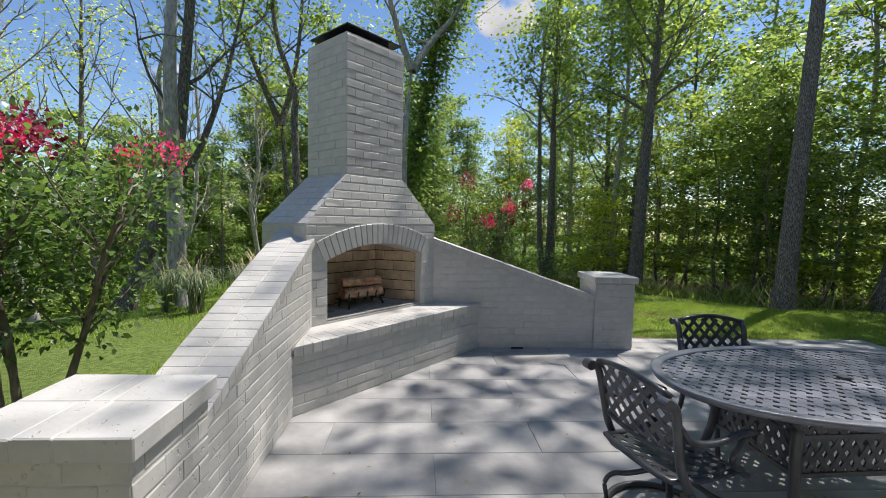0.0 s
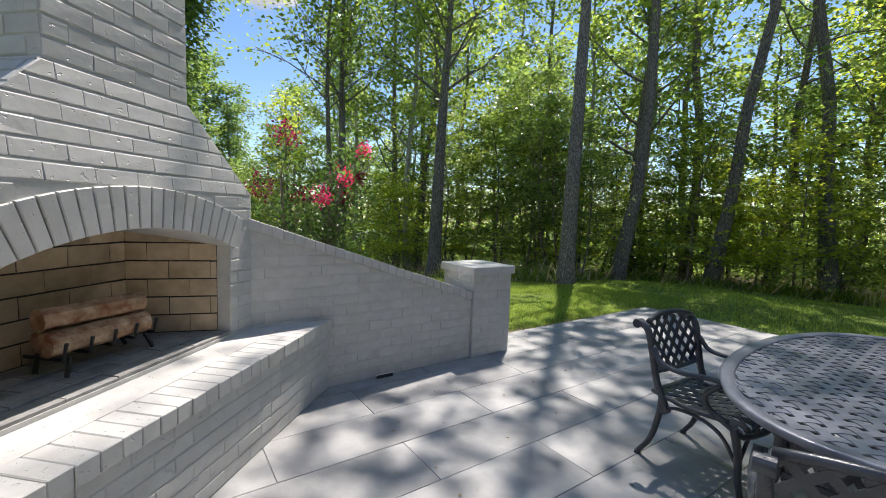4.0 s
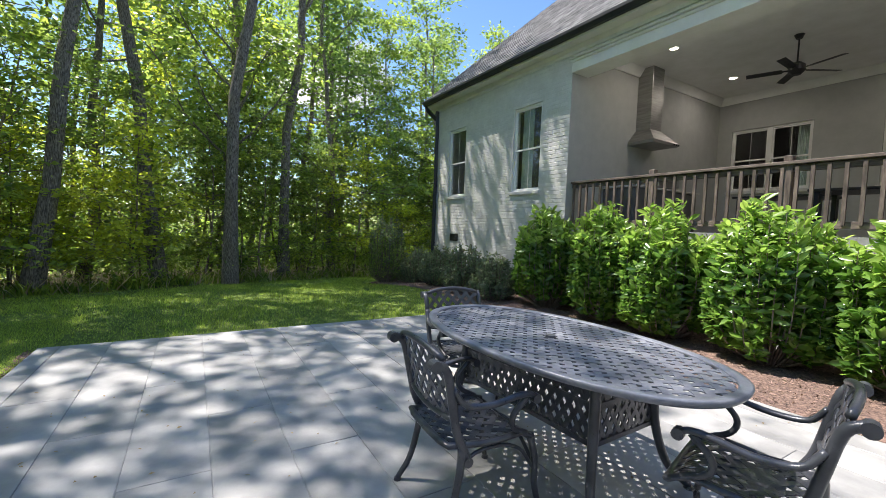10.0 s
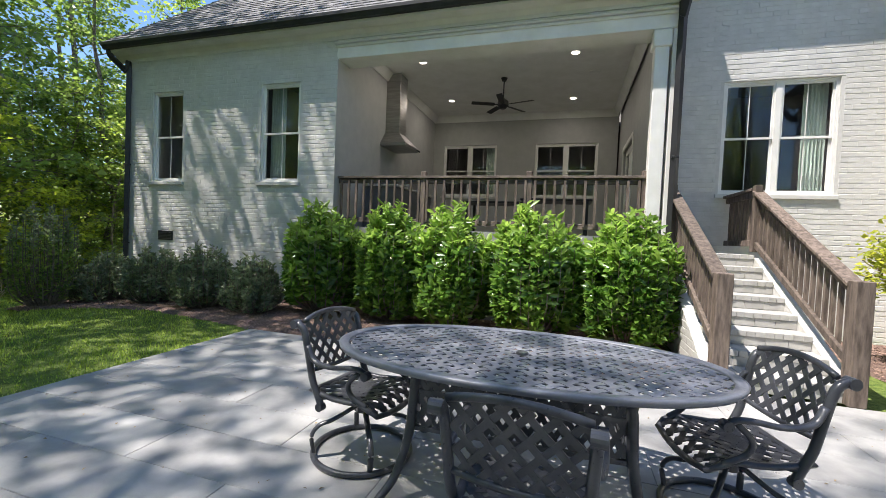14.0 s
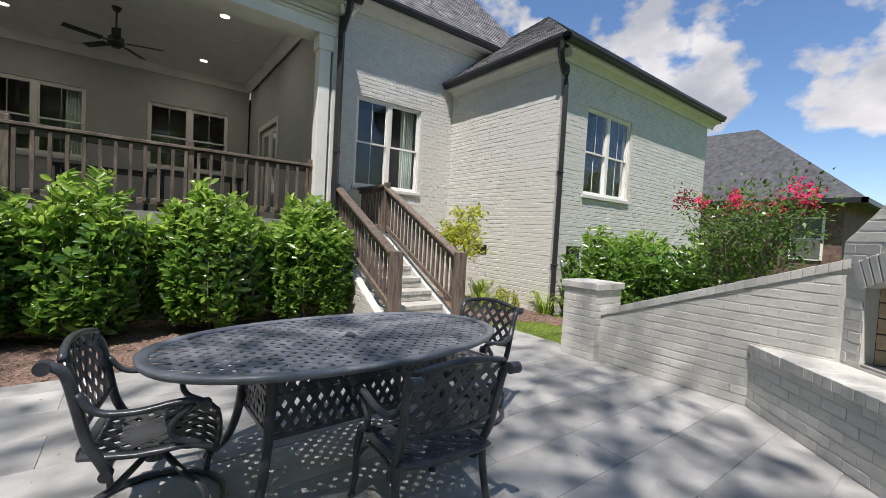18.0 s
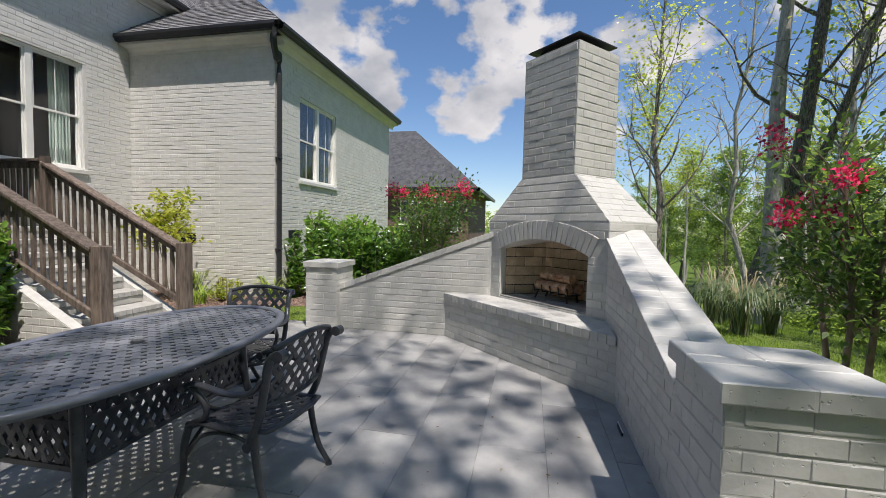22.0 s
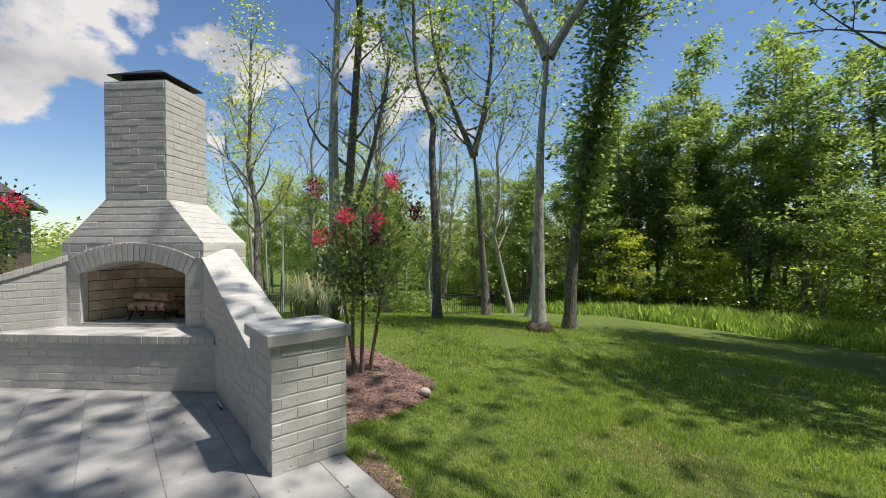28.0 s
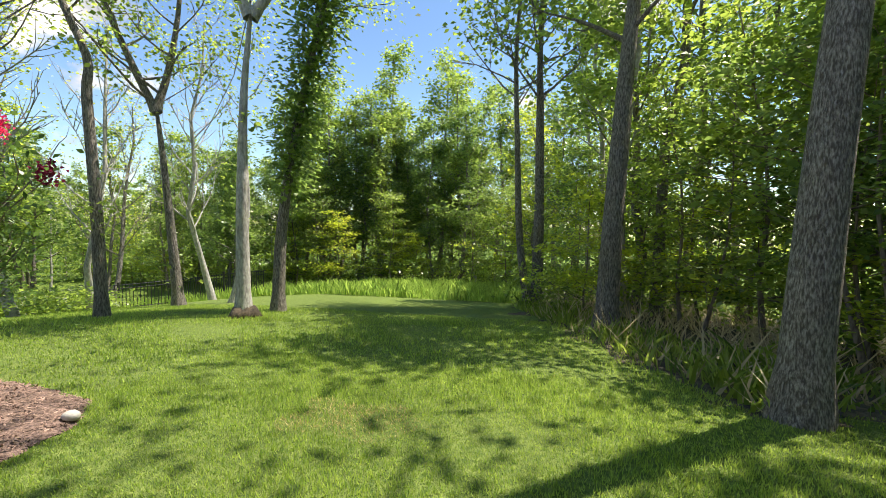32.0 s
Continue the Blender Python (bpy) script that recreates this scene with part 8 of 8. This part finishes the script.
def fence(points, h=1.15):
    """A black metal picket fence."""
    f = thing("metal_fence", "black metal picket fence across the far lawn", "fence")
    bm = bmesh.new()
    box(bm, -0.010, 0.010, -0.010, 0.010, 0.08, h)
    picket = bpy.data.meshes.new("picket")
    bm.to_mesh(picket)
    bm.free()
    for (x0, y0), (x1, y1) in zip(points, points[1:]):
        L = math.hypot(x1 - x0, y1 - y0)
        u = ((x1 - x0) / L, (y1 - y0) / L)
        n = max(1, round(L / 2.0))
        for i in range(n):
            a = (x0 + u[0] * L * i / n, y0 + u[1] * L * i / n)
            b = (x0 + u[0] * L * (i + 1) / n, y0 + u[1] * L * (i + 1) / n)
            za, zb = ground_z(*a), ground_z(*b)
            bm = bmesh.new()
            box(bm, -0.03, 0.03, -0.03, 0.03, -0.1, h + 0.05, m=pose(a[0], a[1], za))
            box(bm, -0.037, 0.037, -0.037, 0.037, h + 0.05, h + 0.075, m=pose(a[0], a[1], za))
            part("post", bm, M_BLACK, f)
            for q in (0.16, h - 0.18, h - 0.04):
                bm = bmesh.new()
                tube(bm, [(a[0], a[1], za + q), (b[0], b[1], zb + q)], 0.016, 4)
                part("rail", bm, M_BLACK, f)
            for k in range(1, 18):
                w = k / 18
                x, y, z = a[0] + (b[0] - a[0]) * w, a[1] + (b[1] - a[1]) * w, za + (zb - za) * w
                link("picket", picket, M_BLACK, f, Matrix.Translation((x, y, z)))


fence([(-20, 6.5), (-14.5, 9.5), (-13.2, 14.5), (-9.0, 19.5), (-5.5, 20.5)])


def neighbour():
    h = thing("neighbour_house", "dark brick house with a steep grey shingled hip roof", "house", pose(0, 0, 0))
    bm = bmesh.new()
    box(bm, -27.6, -18.4, -13.0, 0.9, -1.0, 3.6)
    part("wall", bm, M_REDBRICK, h)
    bm = bmesh.new()
    lo = [(-28.1, -13.5, 3.55), (-17.9, -13.5, 3.55), (-17.9, 1.45, 3.55), (-28.1, 1.45, 3.55)]
    v = [bm.verts.new(p) for p in lo] + [bm.verts.new((-23, -7.8, 8.0)), bm.verts.new((-23, -3.6, 8.0))]
    for f in ((0, 1, 4), (1, 2, 5, 4), (2, 3, 5), (3, 0, 4, 5), (3, 2, 1, 0)):
        bm.faces.new([v[i] for i in f])
    part("roof", bm, M_DARKROOF, h)
    bm = bmesh.new()
    box(bm, -17.93, -17.75, -13.6, 1.6, 3.43, 3.62)
    box(bm, -28.2, -17.75, 1.42, 1.6, 3.43, 3.62)
    part("gutter", bm, M_GUTTER, h)
    for y in (-0.2, -2.6):
        w = boxed("window", (-18.4, -18.34, y - 0.55, y + 0.55, 1.1, 2.9), M_TRIM, h)
        boxed("pane", (-18.34, -18.325, y - 0.47, y + 0.47, 1.18, 1.97), M_ROOM, w)
        boxed("pane", (-18.34, -18.325, y - 0.47, y + 0.47, 2.03, 2.82), M_ROOM, w)


neighbour()

# ---- small things ----
speaker = thing("ceiling_speaker", "round white flush ceiling speaker in the porch ceiling", "speaker", Matrix.Translation((2.55, -4.9, PC)))
bm = bmesh.new()
bmesh.ops.create_cone(bm, cap_ends=True, segments=32, radius1=0.115, radius2=0.12, depth=0.012, matrix=Matrix.Translation((0, 0, -0.007)))
part("grille", bm, M_TRIM, speaker)

drain = thing("wall_drain", "small dark slot drain at the foot of the wing wall", "drain", Matrix.Translation((1.95, 5.005, 0.02)))
boxed("slot", (-0.075, 0.075, -0.012, 0.0, -0.012, 0.014), M_GUTTER, drain, 0.002)
boxed("rim", (-0.085, 0.085, -0.009, 0.0, 0.015, 0.021), M_TRIM, drain, 0.002)

outlet = thing("outlet_box", "white weatherproof outlet box with a cable on the pier", "outlet box", Matrix.Translation((2.91, 5.53, 0.33)))
boxed("box", (-0.05, 0.03, 0.0, 0.05, 0, 0.13), M_TRIM, outlet, 0.008)
boxed("cover", (-0.055, 0.035, 0.05, 0.062, -0.005, 0.135), M_TRIM, outlet, 0.004)
bm = bmesh.new()
tube(bm, curve_pts([(-0.01, 0.03, 0.0), (-0.015, 0.035, -0.12), (-0.05, 0.06, -0.28), (-0.02, 0.05, -0.35)], 12), 0.007, 6)
part("cable", bm, M_TRIM, outlet, smooth=True)

# fallen leaves and twigs on the paving
rl = np.random.default_rng(91)
n = 420
lx, ly = rl.uniform(PX0, PX1, n), rl.uniform(PY0, PY1, n)
ok = ~((lx < 1.4) & (ly > 3.2)) & ~((lx + (5.5 - ly) < 2.6))
lx, ly = lx[ok], ly[ok]
n = len(lx)
th = rl.uniform(0, 6.283, n)
litter = leaf_mesh("fallen_leaves", np.stack([lx, ly, np.full(n, 0.004)], -1), np.stack([np.cos(th), np.sin(th), rl.uniform(0, 0.15, n)], -1), np.array([0, 0, 1.0]) + rl.normal(0, 0.15, (n, 3)), rl.uniform(0.008, 0.035, n), rl.uniform(0.006, 0.018, n), 0.3)
tagged(link("fallen_leaves", litter, M_LITTER), "scattered dry fallen leaves on the patio", "fallen leaves", kind="stuff")

# stump-like root flare of the pale tree
bm = bmesh.new()
bmesh.ops.create_cone(bm, cap_ends=True, segments=18, radius1=0.34, radius2=0.2, depth=0.26, matrix=Matrix.Translation((0, 0, 0.1)))
for v in bm.verts:
    a = math.atan2(v.co.y, v.co.x)
    k = 1 + 0.22 * math.sin(a * 3 + 0.6) + 0.12 * math.sin(a * 7)
    v.co.x *= k
    v.co.y *= k
tagged(part("tree_stump_collar", bm, M_SOIL, smooth=True, m=pose(0.23, 11.8, ground_z(0.23, 11.8))), "dark flared root collar around a pale trunk", "root collar")
